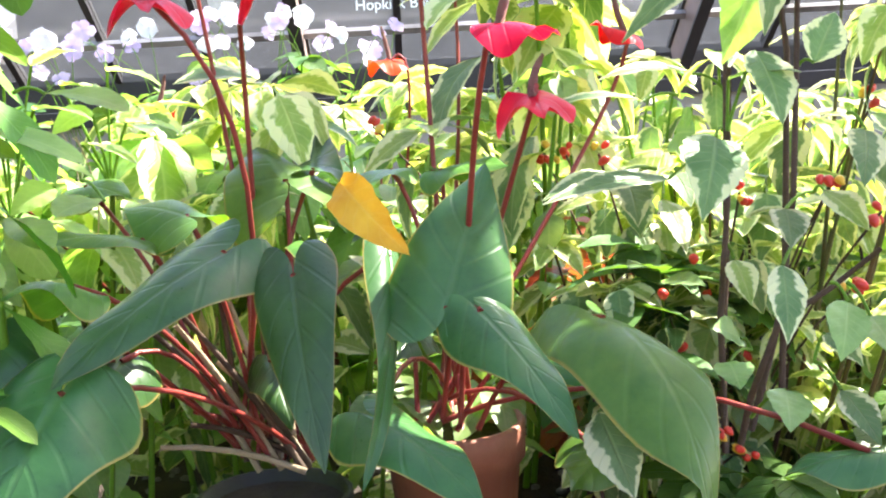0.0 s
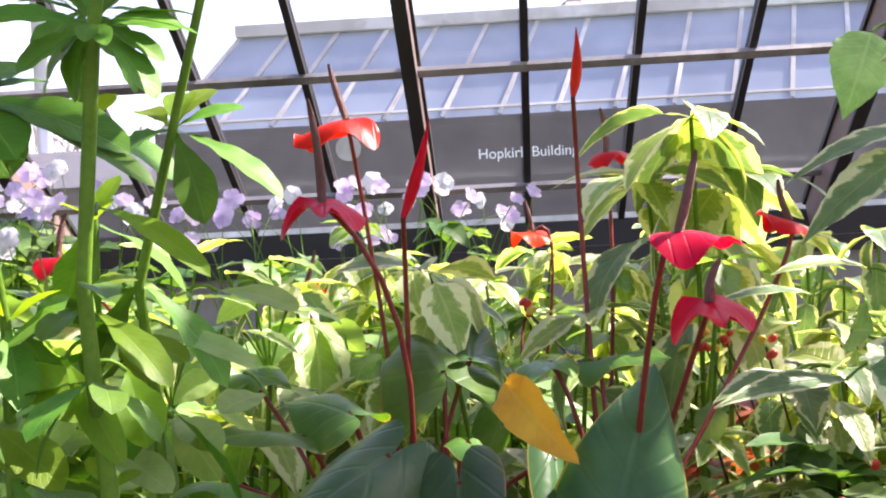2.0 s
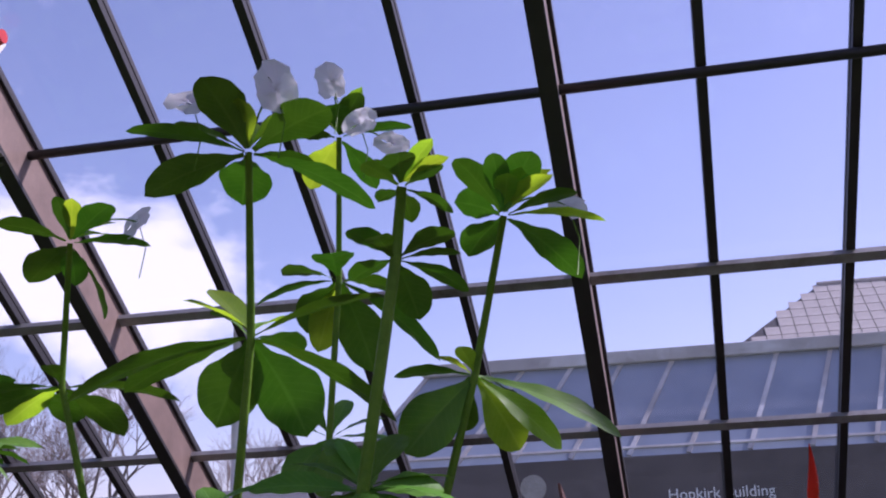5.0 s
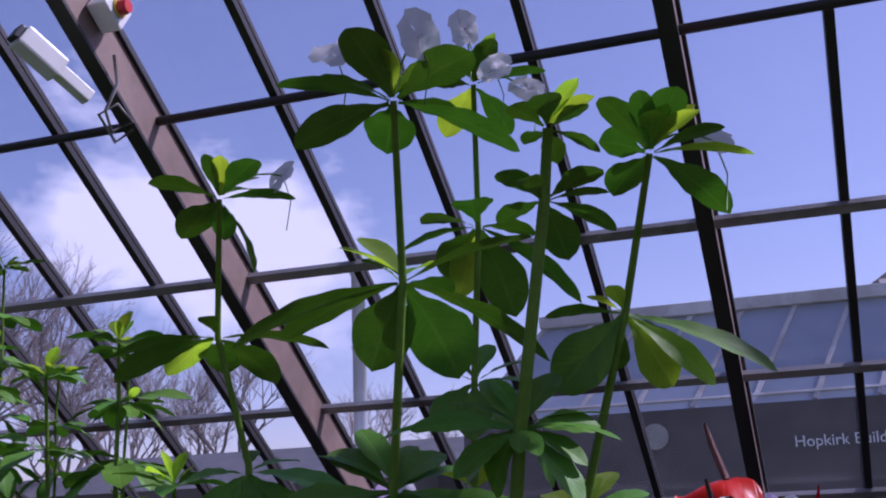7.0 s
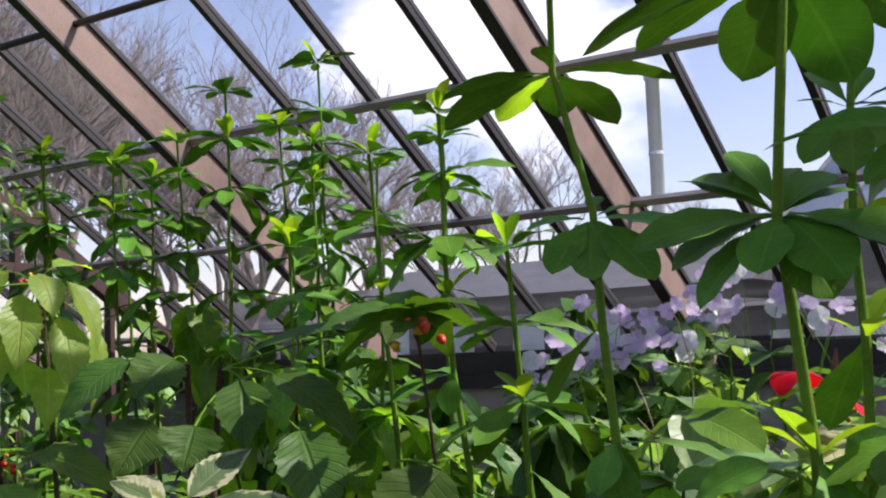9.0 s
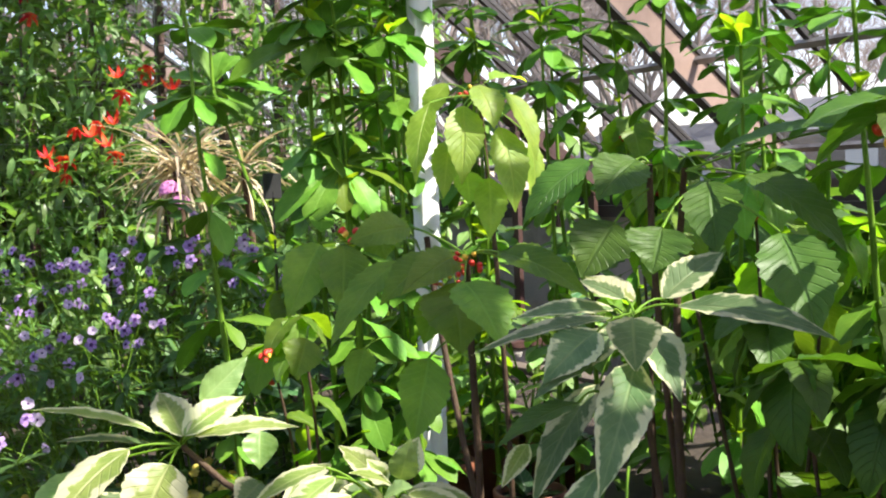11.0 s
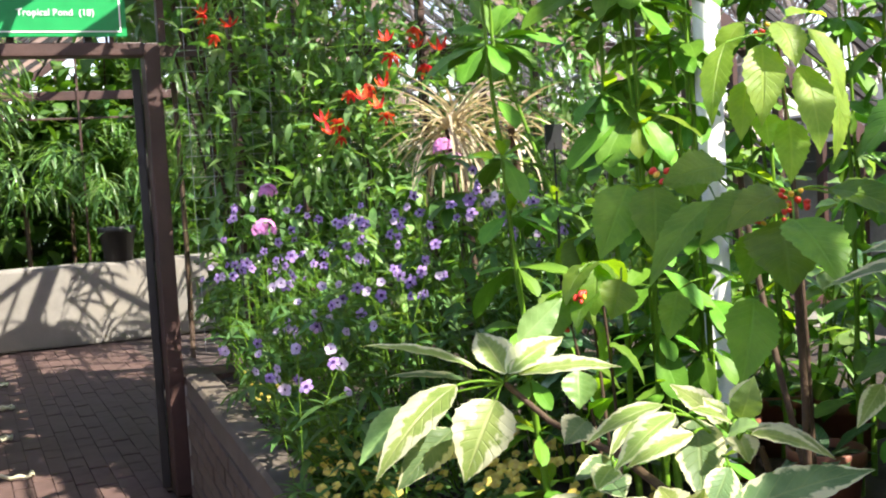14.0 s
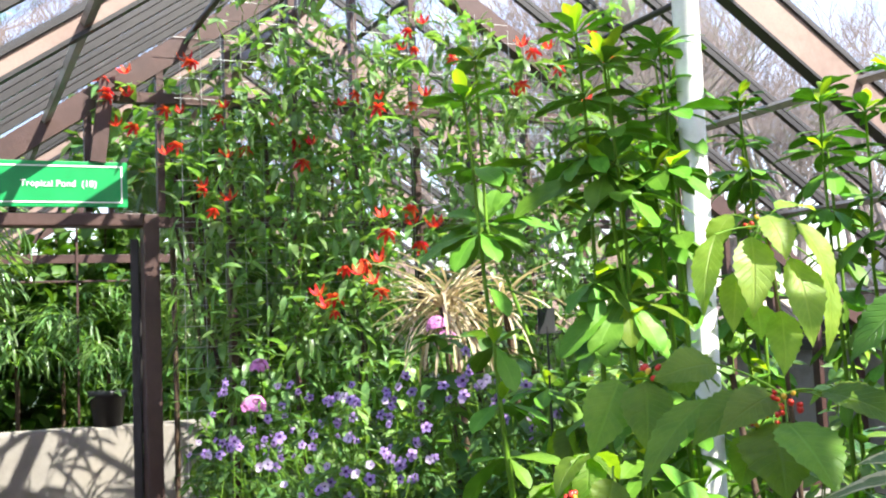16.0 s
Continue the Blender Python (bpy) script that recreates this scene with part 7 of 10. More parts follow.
for k in range(14):
    x, y = 0.62 + 0.045 * k + rnd.uniform(-.05, .05), rnd.uniform(0.78, 1.15)
    z = bed_z(x, y)
    tips = [(x + rnd.uniform(-.12, .12), y + rnd.uniform(-.10, .10), z + rnd.uniform(0.14, 0.42)) for _ in range(6)]
    bush("variegated_plant", "small variegated plant with lime and cream leaves under the tall one", "plant", (x, y, z - 0.02), tips, rnd, (VAR_S + VAR_PS, LIME + VAR_P, VAR_P)[k % 3], 7, (0.5, 0.7, 0.6)[k % 3], "variegated plants", crown=6, spread=0.7, pitch=(-1.0, 0.5), mat=stem_brown, r=0.003)
for k in range(9):
    x, y = rnd.uniform(0.45, 1.2), rnd.uniform(0.75, 1.5)
    tips = [(x + rnd.uniform(-.14, .14), y + rnd.uniform(-.12, .12), rnd.uniform(1.0, 1.30)) for _ in range(4)]
    root = bush("bronze_plant", "low plant with bronze red leaves under the variegated ones", "plant", (x, y, SOIL), tips, rnd, BRONZE if k % 2 else MID, 7, 0.9, "bronze plants", crown=6, spread=0.7, pitch=(-.5, .6))
    for t in tips[:2]:
        berry(root, Vector(t) - Vector((x, y, SOIL)) + Vector((0.03, -0.03, 0.02)), 0.006, red_flower)

# green plants with lilac flowers behind
FLO = [(-1.023, 2.233, 1.621), (-1.049, 2.078, 1.583), (-0.359, 1.967, 1.596), (-0.538, 2.070, 1.647), (-0.830, 2.157, 1.695), (0.065, 2.149, 1.649), (0.206, 2.294, 1.650),
       (0.330, 2.436, 1.616), (-0.245, 2.108, 1.615), (-0.036, 2.363, 1.588), (-1.102, 1.831, 1.567), (-1.077, 2.168, 1.659), (-0.941, 2.411, 1.627), (-0.765, 2.095, 1.711),
       (-0.873, 2.084, 1.559), (-1.110, 1.985, 1.577)]
for i, (x, y, z) in enumerate(FLO):
    tips = [(x + rnd.uniform(-.12, .12), y + rnd.uniform(-.10, .14), z - rnd.uniform(0.06, 0.30)) for _ in range(4)]
    root = bush("flowering_plant", "leafy green plant with lilac flowers on thin stalks", "plant", (x, y + 0.05, SOIL), tips, rnd, LIME if i % 3 else MID, 7, 1.1, "lilac flowering plants", crown=6, spread=0.6, pitch=(-.6, .5))
    o = Vector((x, y + 0.05, SOIL))
    for k in range(7):
        f = Vector((x + rnd.uniform(-.10, .10), y + rnd.uniform(-.08, .05), z + rnd.uniform(-.06, .04))) - o
        stalk(root, bend(Vector(tips[k % 4]) - o, f, (0, 0, 0.02), 4), 0.0012, stem_green, "flower_stalk", 4)
        rosette_flower(root, f, L_PETAL if (i + k) % 3 else W_PETAL, (rnd.uniform(-.2, .9), -0.9, rnd.uniform(-.1, .9)), 5, rnd.uniform(0.75, 1.1), rnd)
for k in range(17):
    x, y = rnd.uniform(-1.1, 0.45), rnd.uniform(1.0, 1.95)
    tips = [(x + rnd.uniform(-.16, .16), y + rnd.uniform(-.14, .14), rnd.uniform(1.15, 1.45)) for _ in range(4)]
    bush("leafy_plant", "bushy lime-green plant with soft oval leaves", "plant", (x, y, SOIL), tips, rnd, (LIME, MID, LIME + MID)[k % 3], 7, 1.1, "lime green plants", crown=6, spread=0.6, pitch=(-.9, .6))
for k, (x, y) in enumerate(((-0.20, 0.72), (0.0, 0.88), (-0.36, 0.90), (0.12, 1.06), (-0.12, 1.05), (-0.46, 1.02), (0.24, 1.22), (-0.02, 1.28))):
    tips = [(x + rnd.uniform(-.13, .13), y + rnd.uniform(-.10, .12), rnd.uniform(1.18, 1.50)) for _ in range(4)]
    root = bush("leafy_plant", "pale green plant with soft leaves and thin stalks in the sun", "plant", (x, y + 0.05, SOIL), tips, rnd, (LIME, LIME + VAR_P, MID + LIME)[k % 3], 8, (1.5, 1.2, 1.3)[k % 3], "lime green plants",
                near=k < 3, crown=6, spread=0.55, pitch=(-1.0, .6))
    o = Vector((x, y + 0.05, SOIL))
    for t in tips[:3]:
        f = Vector(t) - o + Vector((rnd.uniform(-.08, .08), rnd.uniform(-.06, .04), rnd.uniform(.06, .14)))
        stalk(root, bend(Vector(t) - o, f, (0.01, 0, 0), 4), 0.0012, stem_tan, "flower_stalk", 4)
for x, y, h in ((0.35, 1.95, 1.50), (0.20, 2.15, 1.52), (0.55, 2.1, 1.50), (0.05, 1.75, 1.42), (0.75, 2.2, 1.52)):
    tips = [(x + rnd.uniform(-.15, .15), y + rnd.uniform(-.12, .12), h - rnd.uniform(0, 0.22)) for _ in range(5)]
    bush("leafy_plant", "bushy lime-green plant with soft oval leaves", "plant", (x, y, SOIL), tips, rnd, LIME + VAR_P, 8, 1.15, "lime green plants", crown=6, spread=0.6, pitch=(-.9, .6))
for k in range(4):
    x, y = -0.05 + 0.06 * k + rnd.uniform(-.05, .05), 1.25 + 0.1 * k
    root = thing("pruned_shrub", "cut-back shrub of bare tan twigs", "shrub", "pruned shrubs", at=(x, y, SOIL))
    for j in range(6):
        t = Vector((rnd.uniform(-.09, .09), rnd.uniform(-.09, .09), rnd.uniform(0.62, 0.84)))
        stalk(root, bend((0, 0, 0), t, (rnd.uniform(-.03, .03), 0, 0), 5), [0.006, 0.0055, 0.005, 0.0045, 0.004, 0.003], stem_tan, "twig", 6)

# plants with large drooping leaves and red and yellow flowers
def cockatoo(base, tops, label, rnd, pool, size=1.0, n=6, crown=9, bare=0.35, pitch=(-1.35, -0.45), blooms=2):
    root = thing("drooping_plant", label, "plant", "drooping plants with red flowers", at=base)
    o = Vector(base)
    for t in tops:
        line = branch(root, o, o, t, rnd, pool, n, size, pitch=pitch, mat=stem_brown, r=0.004, spread=bare, crown=crown)
        for k in range(blooms):
            w = 0.018 if blooms < 5 else 0.06
            p = line[-1] + Vector((rnd.uniform(-w, w), rnd.uniform(-w, 0.005), rnd.uniform(-.095, -.035) if blooms < 5 else rnd.uniform(-.06, -.015)))
            berry(root, p, rnd.uniform(0.006, 0.009) if blooms < 5 else rnd.uniform(0.006, 0.0085), gold_flower if k % 5 == 4 else red_flower)
    return root


lush = "plant with large drooping toothed leaves and red flowers"
# sun on these hanging leaves comes from their brighter material
bright_plant = thing("drooping_plant", "plant with hanging leaves round a single stem, sunlight in their bright colour", "plant", "drooping plants with red flowers", at=(-2.04, 1.22, SOIL))
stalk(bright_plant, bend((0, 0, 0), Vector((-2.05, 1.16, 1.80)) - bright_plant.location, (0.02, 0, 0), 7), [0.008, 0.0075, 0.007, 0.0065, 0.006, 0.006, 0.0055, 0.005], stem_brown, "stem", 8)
set_leaf(bright_plant, niam_sunlit, (-2.059, 1.026, 1.758), (-2.030, 0.956, 1.574), 0.077, (0.37, -0.59, 0.71), stem_from=(-2.032, 1.136, 1.773), droop=0.7, teeth=1)
set_leaf(bright_plant, niam_sunlit, (-2.002, 1.078, 1.747), (-1.953, 1.030, 1.567), 0.096, (0.81, -0.37, 0.47), stem_from=(-2.032, 1.136, 1.773), droop=0.7, teeth=1)
set_leaf(bright_plant, niam_sunlit, (-1.989, 1.111, 1.793), (-1.923, 1.104, 1.689), 0.092, (0.61, -0.06, 0.79), stem_from=(-2.032, 1.136, 1.773), droop=0.7, teeth=1)
set_leaf(bright_plant, niam_sunlit, (-1.961, 1.170, 1.777), (-1.881, 1.192, 1.615), 0.086, (0.71, 0.12, 0.69), stem_from=(-2.032, 1.136, 1.773), droop=0.7, teeth=1)
set_leaf(bright_plant, niam_sunlit, (-1.951, 1.140, 1.695), (-1.885, 1.127, 1.500), 0.097, (0.85, -0.17, 0.51), stem_from=(-2.032, 1.136, 1.773), droop=0.7, teeth=1)
set_leaf(bright_plant, niam_sunlit, (-2.047, 1.071, 1.674), (-2.020, 1.026, 1.536), 0.075, (0.58, -0.49, 0.65), stem_from=(-2.032, 1.136, 1.773), droop=0.7, teeth=1)
set_leaf(bright_plant, niam_sunlit, (-1.992, 1.138, 1.581), (-1.958, 1.108, 1.438), 0.082, (0.78, -0.35, 0.52), stem_from=(-2.032, 1.136, 1.773), droop=0.7, teeth=1)
set_leaf(bright_plant, niam_sunlit, (-1.969, 1.244, 1.677), (-1.950, 1.224, 1.475), 0.063, (0.85, 0.17, 0.50), stem_from=(-2.032, 1.136, 1.773), droop=0.7, teeth=1)
set_leaf(bright_plant, niam_sunlit, (-2.101, 1.107, 1.808), (-2.122, 1.054, 1.714), 0.078, (0.33, -0.47, 0.82), stem_from=(-2.032, 1.136, 1.773), droop=0.7, teeth=1)
set_leaf(bright_plant, niam_sunlit, (-2.058, 1.202, 1.816), (-2.051, 1.313, 1.816), 0.091, (0.26, -0.12, 0.96), stem_from=(-2.032, 1.136, 1.773), droop=0.7, teeth=1)
set_leaf(bright_plant, niam_sunlit, (-2.023, 1.095, 1.597), (-1.994, 1.081, 1.520), 0.075, (0.76, -0.35, 0.55), stem_from=(-2.032, 1.136, 1.773), droop=0.7, teeth=1)
for k in range(5):
    berry(bright_plant, Vector((-2.08 + 0.01 * k, 1.13, 1.785)) - bright_plant.location + Vector((rnd.uniform(-.012, .012), 0, rnd.uniform(-.012, .012))), 0.005, red_flower if k % 2 else gold_flower)
cockatoo((-1.95, 1.62, SOIL), [(-1.969, 1.579, 1.728), (-1.85, 1.55, 1.6)], lush, rnd, NIAM, 1.0, 6, 9, 0.2)
cockatoo((-0.86, 1.06, SOIL), [(-0.819, 0.940, 1.651)], "dark plant with a spread of leaves over red flowers", rnd, NIAM_D, 1.0, 0, 7, 0.08, (-0.25, 0.3), 12)
broad_plant = thing("drooping_plant", "plant with broad toothed leaves and red flowers on a dark stem", "plant", "drooping plants with red flowers", at=(-1.40, 0.66, SOIL))
stalk(broad_plant, [Vector(q) - broad_plant.location for q in ((-1.413, 0.627, 1.444), (-1.4, 0.619, 1.327), (-1.392, 0.622, 1.115), (-1.398, 0.628, 0.93), (-1.40, 0.66, SOIL))], [0.005, 0.006, 0.0065, 0.007, 0.008], stem_brown, "stem", 8)
stalk(broad_plant, bend((0, 0, 0.3), Vector((-1.60, 0.68, 1.47)) - broad_plant.location, (-0.03, 0, 0.05), 6), 0.0055, stem_brown, "stem", 8)
set_leaf(broad_plant, niam_leaf, (-1.582, 0.632, 1.490), (-1.597, 0.516, 1.470), 0.080, (0.65, -0.28, 0.71), stem_from=(-1.413, 0.627, 1.444), droop=0.6, teeth=1)
set_leaf(broad_plant, niam_leaf, (-1.541, 0.583, 1.436), (-1.508, 0.419, 1.309), 0.072, (0.36, -0.57, 0.74), stem_from=(-1.413, 0.627, 1.444), droop=0.8, teeth=1)
set_leaf(broad_plant, niam_leaf, (-1.705, 0.520, 1.465), (-1.662, 0.428, 1.343), 0.092, (0.71, -0.31, 0.63), stem_from=(-1.634, 0.629, 1.456), droop=0.6, teeth=1)
set_leaf(broad_plant, niam_leaf, (-1.669, 0.549, 1.461), (-1.608, 0.505, 1.349), 0.091, (0.74, -0.33, 0.58), stem_from=(-1.634, 0.629, 1.456), droop=0.6, teeth=1)
set_leaf(broad_plant, niam_leaf, (-1.345, 0.570, 1.408), (-1.231, 0.551, 1.320), 0.101, (0.76, -0.23, 0.61), stem_from=(-1.413, 0.627, 1.444), droop=0.6, teeth=1)
set_leaf(broad_plant, niam_leaf, (-1.391, 0.529, 1.290), (-1.340, 0.459, 1.174), 0.085, (0.82, -0.36, 0.44), stem_from=(-1.400, 0.619, 1.327), droop=0.5, teeth=1)
set_leaf(broad_plant, niam_leaf, (-1.433, 0.633, 1.447), (-1.417, 0.500, 1.392), 0.074, (0.52, -0.23, 0.83), stem_from=(-1.413, 0.627, 1.444), droop=0.6, teeth=1)
set_leaf(broad_plant, niam_leaf, (-1.351, 0.642, 1.443), (-1.264, 0.710, 1.430), 0.071, (0.34, -0.15, 0.93), stem_from=(-1.413, 0.627, 1.444), droop=0.6, teeth=1)
set_leaf(broad_plant, niam_leaf, (-1.466, 0.610, 1.379), (-1.446, 0.558, 1.303), 0.071, (0.73, -0.32, 0.60), stem_from=(-1.413, 0.627, 1.444), droop=0.5, teeth=1)
set_leaf(broad_plant, niam_leaf, (-1.594, 0.425, 1.314), (-1.578, 0.392, 1.253), 0.069, (0.80, -0.14, 0.58), stem_from=(-1.638, 0.455, 1.328), droop=0.5, teeth=1)
set_leaf(broad_plant, niam_leaf, (-1.596, 0.538, 1.285), (-1.554, 0.483, 1.209), 0.056, (0.65, -0.29, 0.70), stem_from=(-1.578, 0.583, 1.302), droop=0.5, teeth=1)
set_leaf(broad_plant, niam_leaf, (-1.398, 0.594, 1.403), (-1.326, 0.544, 1.300), 0.123, (0.62, -0.64, 0.46), stem_from=(-1.413, 0.627, 1.444), droop=0.5, teeth=1)
set_leaf(broad_plant, niam_leaf, (-1.458, 0.604, 1.445), (-1.483, 0.500, 1.371), 0.077, (0.42, -0.44, 0.79), stem_from=(-1.413, 0.627, 1.444), droop=0.6, teeth=1)
set_leaf(broad_plant, niam_leaf, (-1.348, 0.641, 1.450), (-1.195, 0.695, 1.382), 0.070, (0.32, -0.33, 0.89), stem_from=(-1.413, 0.627, 1.444), droop=0.7, teeth=1)
set_leaf(broad_plant, niam_leaf, (-1.659, 0.616, 1.502), (-1.610, 0.597, 1.435), 0.109, (0.57, -0.58, 0.58), stem_from=(-1.574, 0.631, 1.453), droop=0.5, teeth=1)
for x, y, z in ((-1.392, 0.62, 1.432), (-1.399, 0.598, 1.411), (-1.422, 0.595, 1.407), (-1.632, 0.541, 1.484), (-1.439, 0.596, 1.414), (-1.399, 0.606, 1.437), (-1.453, 0.583, 1.414), (-1.619, 0.359, 1.281)):
    for k in range(5):
        berry(broad_plant, Vector((x, y, z)) - broad_plant.location + Vector((rnd.uniform(-.014, .014), rnd.uniform(-.012, .012), rnd.uniform(-.016, .016))), rnd.uniform(0.0035, 0.0055), gold_flower if k == 4 else red_flower)
# shade over this plant is put into its dark leaf colour
shade_plant = thing("drooping_plant", "plant with broad toothed leaves, their dark colour holding the shade it stands in", "plant", "drooping plants with red flowers", at=(-1.15, 0.86, SOIL))
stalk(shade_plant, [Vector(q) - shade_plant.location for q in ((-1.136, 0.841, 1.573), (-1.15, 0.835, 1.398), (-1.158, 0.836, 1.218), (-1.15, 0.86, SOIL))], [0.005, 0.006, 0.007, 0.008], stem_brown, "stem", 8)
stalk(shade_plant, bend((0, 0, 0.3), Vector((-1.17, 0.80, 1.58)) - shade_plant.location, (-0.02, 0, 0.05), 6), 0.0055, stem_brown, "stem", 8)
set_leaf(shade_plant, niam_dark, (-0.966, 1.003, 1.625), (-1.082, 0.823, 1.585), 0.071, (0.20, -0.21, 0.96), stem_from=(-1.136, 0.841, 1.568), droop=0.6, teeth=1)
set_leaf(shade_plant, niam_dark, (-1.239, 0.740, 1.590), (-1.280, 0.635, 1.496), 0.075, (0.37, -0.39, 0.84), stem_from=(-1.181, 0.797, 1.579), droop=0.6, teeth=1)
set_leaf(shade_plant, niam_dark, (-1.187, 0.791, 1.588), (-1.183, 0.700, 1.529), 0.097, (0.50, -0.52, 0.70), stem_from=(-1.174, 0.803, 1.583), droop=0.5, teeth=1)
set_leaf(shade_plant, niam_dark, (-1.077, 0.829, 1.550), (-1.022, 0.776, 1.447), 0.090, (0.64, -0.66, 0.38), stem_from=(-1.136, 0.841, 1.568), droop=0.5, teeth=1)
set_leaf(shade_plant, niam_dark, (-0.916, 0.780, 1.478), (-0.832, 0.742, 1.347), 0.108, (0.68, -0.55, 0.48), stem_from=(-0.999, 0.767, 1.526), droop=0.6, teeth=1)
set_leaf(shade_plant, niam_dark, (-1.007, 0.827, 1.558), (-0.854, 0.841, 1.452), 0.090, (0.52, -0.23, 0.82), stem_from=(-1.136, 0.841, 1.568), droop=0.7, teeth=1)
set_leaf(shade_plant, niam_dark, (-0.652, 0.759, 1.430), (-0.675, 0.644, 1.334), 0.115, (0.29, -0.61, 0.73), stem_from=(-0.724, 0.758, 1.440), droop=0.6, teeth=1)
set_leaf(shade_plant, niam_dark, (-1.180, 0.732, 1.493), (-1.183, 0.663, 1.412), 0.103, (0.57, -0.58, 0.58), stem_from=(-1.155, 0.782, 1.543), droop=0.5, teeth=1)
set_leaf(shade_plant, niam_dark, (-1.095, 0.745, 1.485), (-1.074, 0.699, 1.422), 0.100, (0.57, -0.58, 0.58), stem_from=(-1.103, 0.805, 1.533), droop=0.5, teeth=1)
cockatoo((-2.12, 0.74, SOIL), [(-2.155, 0.636, 1.230), (-2.05, 0.66, 1.30), (-2.25, 0.75, 1.34)], lush, rnd, NIAM, 0.8, 3, 6, 0.5, (-1.0, 0.0))
cockatoo((-1.22, 1.16, SOIL), [(-1.200, 1.087, 1.560), (-1.32, 1.02, 1.50), (-1.10, 1.15, 1.48)], lush, rnd, NIAM, 0.9, 4, 7, 0.4, (-1.0, 0.1))
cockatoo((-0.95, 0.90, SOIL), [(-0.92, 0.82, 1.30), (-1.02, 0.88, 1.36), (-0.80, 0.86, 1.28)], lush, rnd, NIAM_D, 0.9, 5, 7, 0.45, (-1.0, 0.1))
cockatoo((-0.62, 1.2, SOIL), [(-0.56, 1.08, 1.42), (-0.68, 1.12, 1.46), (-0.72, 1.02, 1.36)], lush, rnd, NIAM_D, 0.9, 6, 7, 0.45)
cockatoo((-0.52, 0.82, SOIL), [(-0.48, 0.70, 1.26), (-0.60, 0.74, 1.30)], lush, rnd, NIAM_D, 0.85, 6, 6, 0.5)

# variegated branches that reach over the path
def rosette(root, o, p, rnd, n, size, pool, pitch=(-0.5, 0.35)):
    a = rnd.uniform(0, 6.28)
    for k in range(n):
        a += math.tau / n + rnd.uniform(-.2, .2)
        put("leaf", pick(rnd, pool), root, fan(Vector(p) - o, a, rnd.uniform(*pitch), size * rnd.uniform(0.8, 1.15), rnd.uniform(-.25, .25)))


def reaching(base, tips, label):
    root = thing("variegated_plant", label, "plant", "variegated plants", at=base)
    o = Vector(base)
    for t, n, size in tips:
        stalk(root, bend((0, 0, 0), Vector(t) - o, (0, 0, 0.05), 7), [0.008, 0.0075, 0.007, 0.0065, 0.006, 0.0055, 0.005, 0.004], stem_brown, "branch", 8)
        rosette(root, o, t, rnd, n, size, VAR + VAR_P * 3, (-0.55, 0.25))
        rosette(root, o, Vector(t) + Vector((0, 0, 0.02)), rnd, max(n - 2, 4), size * 0.8, VAR_P, (-0.1, 0.8))
        rosette(root, o, Vector(t).lerp(Vector(base), 0.16), rnd, 4, size * 0.9, VAR, (-0.7, 0.0))
    return root


pale_branch = thing("variegated_plant", "variegated branch with pale cream-edged leaves reaching over the kerb", "plant", "variegated plants", at=(-1.12, 0.34, SOIL))
stalk(pale_branch, [Vector(q) - pale_branch.location for q in ((-1.569, 0.189, 1.177), (-1.501, 0.228, 1.124), (-1.369, 0.267, 1.092), (-1.255, 0.268, 1.066), (-1.158, 0.236, 1.052), (-1.137, 0.257, 0.971), (-1.12, 0.34, SOIL))], [0.0045, 0.005, 0.006, 0.0065, 0.007, 0.0075, 0.008], stem_brown, "branch", 8)
set_leaf(pale_branch, var_pale, (-1.587, 0.155, 1.199), (-1.647, -0.015, 1.251), 0.052, (0.11, -0.05, 0.99), stem_from=(-1.569, 0.188, 1.176), droop=0.4)
set_leaf(pale_branch, var_leaf, (-1.614, 0.161, 1.174), (-1.647, 0.018, 1.197), 0.040, (0.09, -0.04, 1.00), stem_from=(-1.569, 0.188, 1.176), droop=0.4)
set_leaf(pale_branch, var_pale, (-1.572, 0.109, 1.184), (-1.527, -0.047, 1.074), 0.071, (0.43, -0.39, 0.82), stem_from=(-1.569, 0.188, 1.176), droop=0.7)
set_leaf(pale_branch, var_pale, (-1.528, 0.153, 1.162), (-1.492, 0.077, 1.058), 0.098, (0.70, -0.31, 0.64), stem_from=(-1.569, 0.188, 1.176), droop=0.7, fold=0.3)
set_leaf(pale_branch, var_leaf, (-1.595, 0.110, 1.112), (-1.576, 0.004, 1.037), 0.069, (0.59, -0.05, 0.81), stem_from=(-1.569, 0.188, 1.176), droop=0.6)
set_leaf(pale_branch, lime_leaf, (-1.641, 0.065, 1.146), (-1.613, -0.041, 1.076), 0.061, (0.43, -0.39, 0.82), stem_from=(-1.569, 0.188, 1.176), droop=0.5)
set_leaf(pale_branch, var_pale, (-1.551, 0.185, 1.194), (-1.590, 0.309, 1.235), 0.066, (0.29, -0.03, 0.96), stem_from=(-1.569, 0.188, 1.176), droop=0.4)
set_leaf(pale_branch, var_pale, (-1.551, 0.185, 1.194), (-1.683, 0.200, 1.244), 0.067, (0.25, -0.21, 0.95), stem_from=(-1.569, 0.188, 1.176), droop=0.3)
set_leaf(pale_branch, var_pale, (-1.544, 0.201, 1.193), (-1.472, 0.340, 1.198), 0.052, (0.29, -0.13, 0.95), stem_from=(-1.569, 0.188, 1.176), droop=0.5)
set_leaf(pale_branch, lime_leaf, (-1.637, 0.251, 1.225), (-1.631, 0.334, 1.291), 0.055, (0.79, 0.23, 0.57), stem_from=(-1.569, 0.188, 1.176), droop=0.3)
set_leaf(pale_branch, lime_leaf, (-1.567, 0.320, 1.180), (-1.544, 0.305, 1.124), 0.059, (0.80, -0.35, 0.50), stem_from=(-1.600, 0.329, 1.211), droop=0.3)
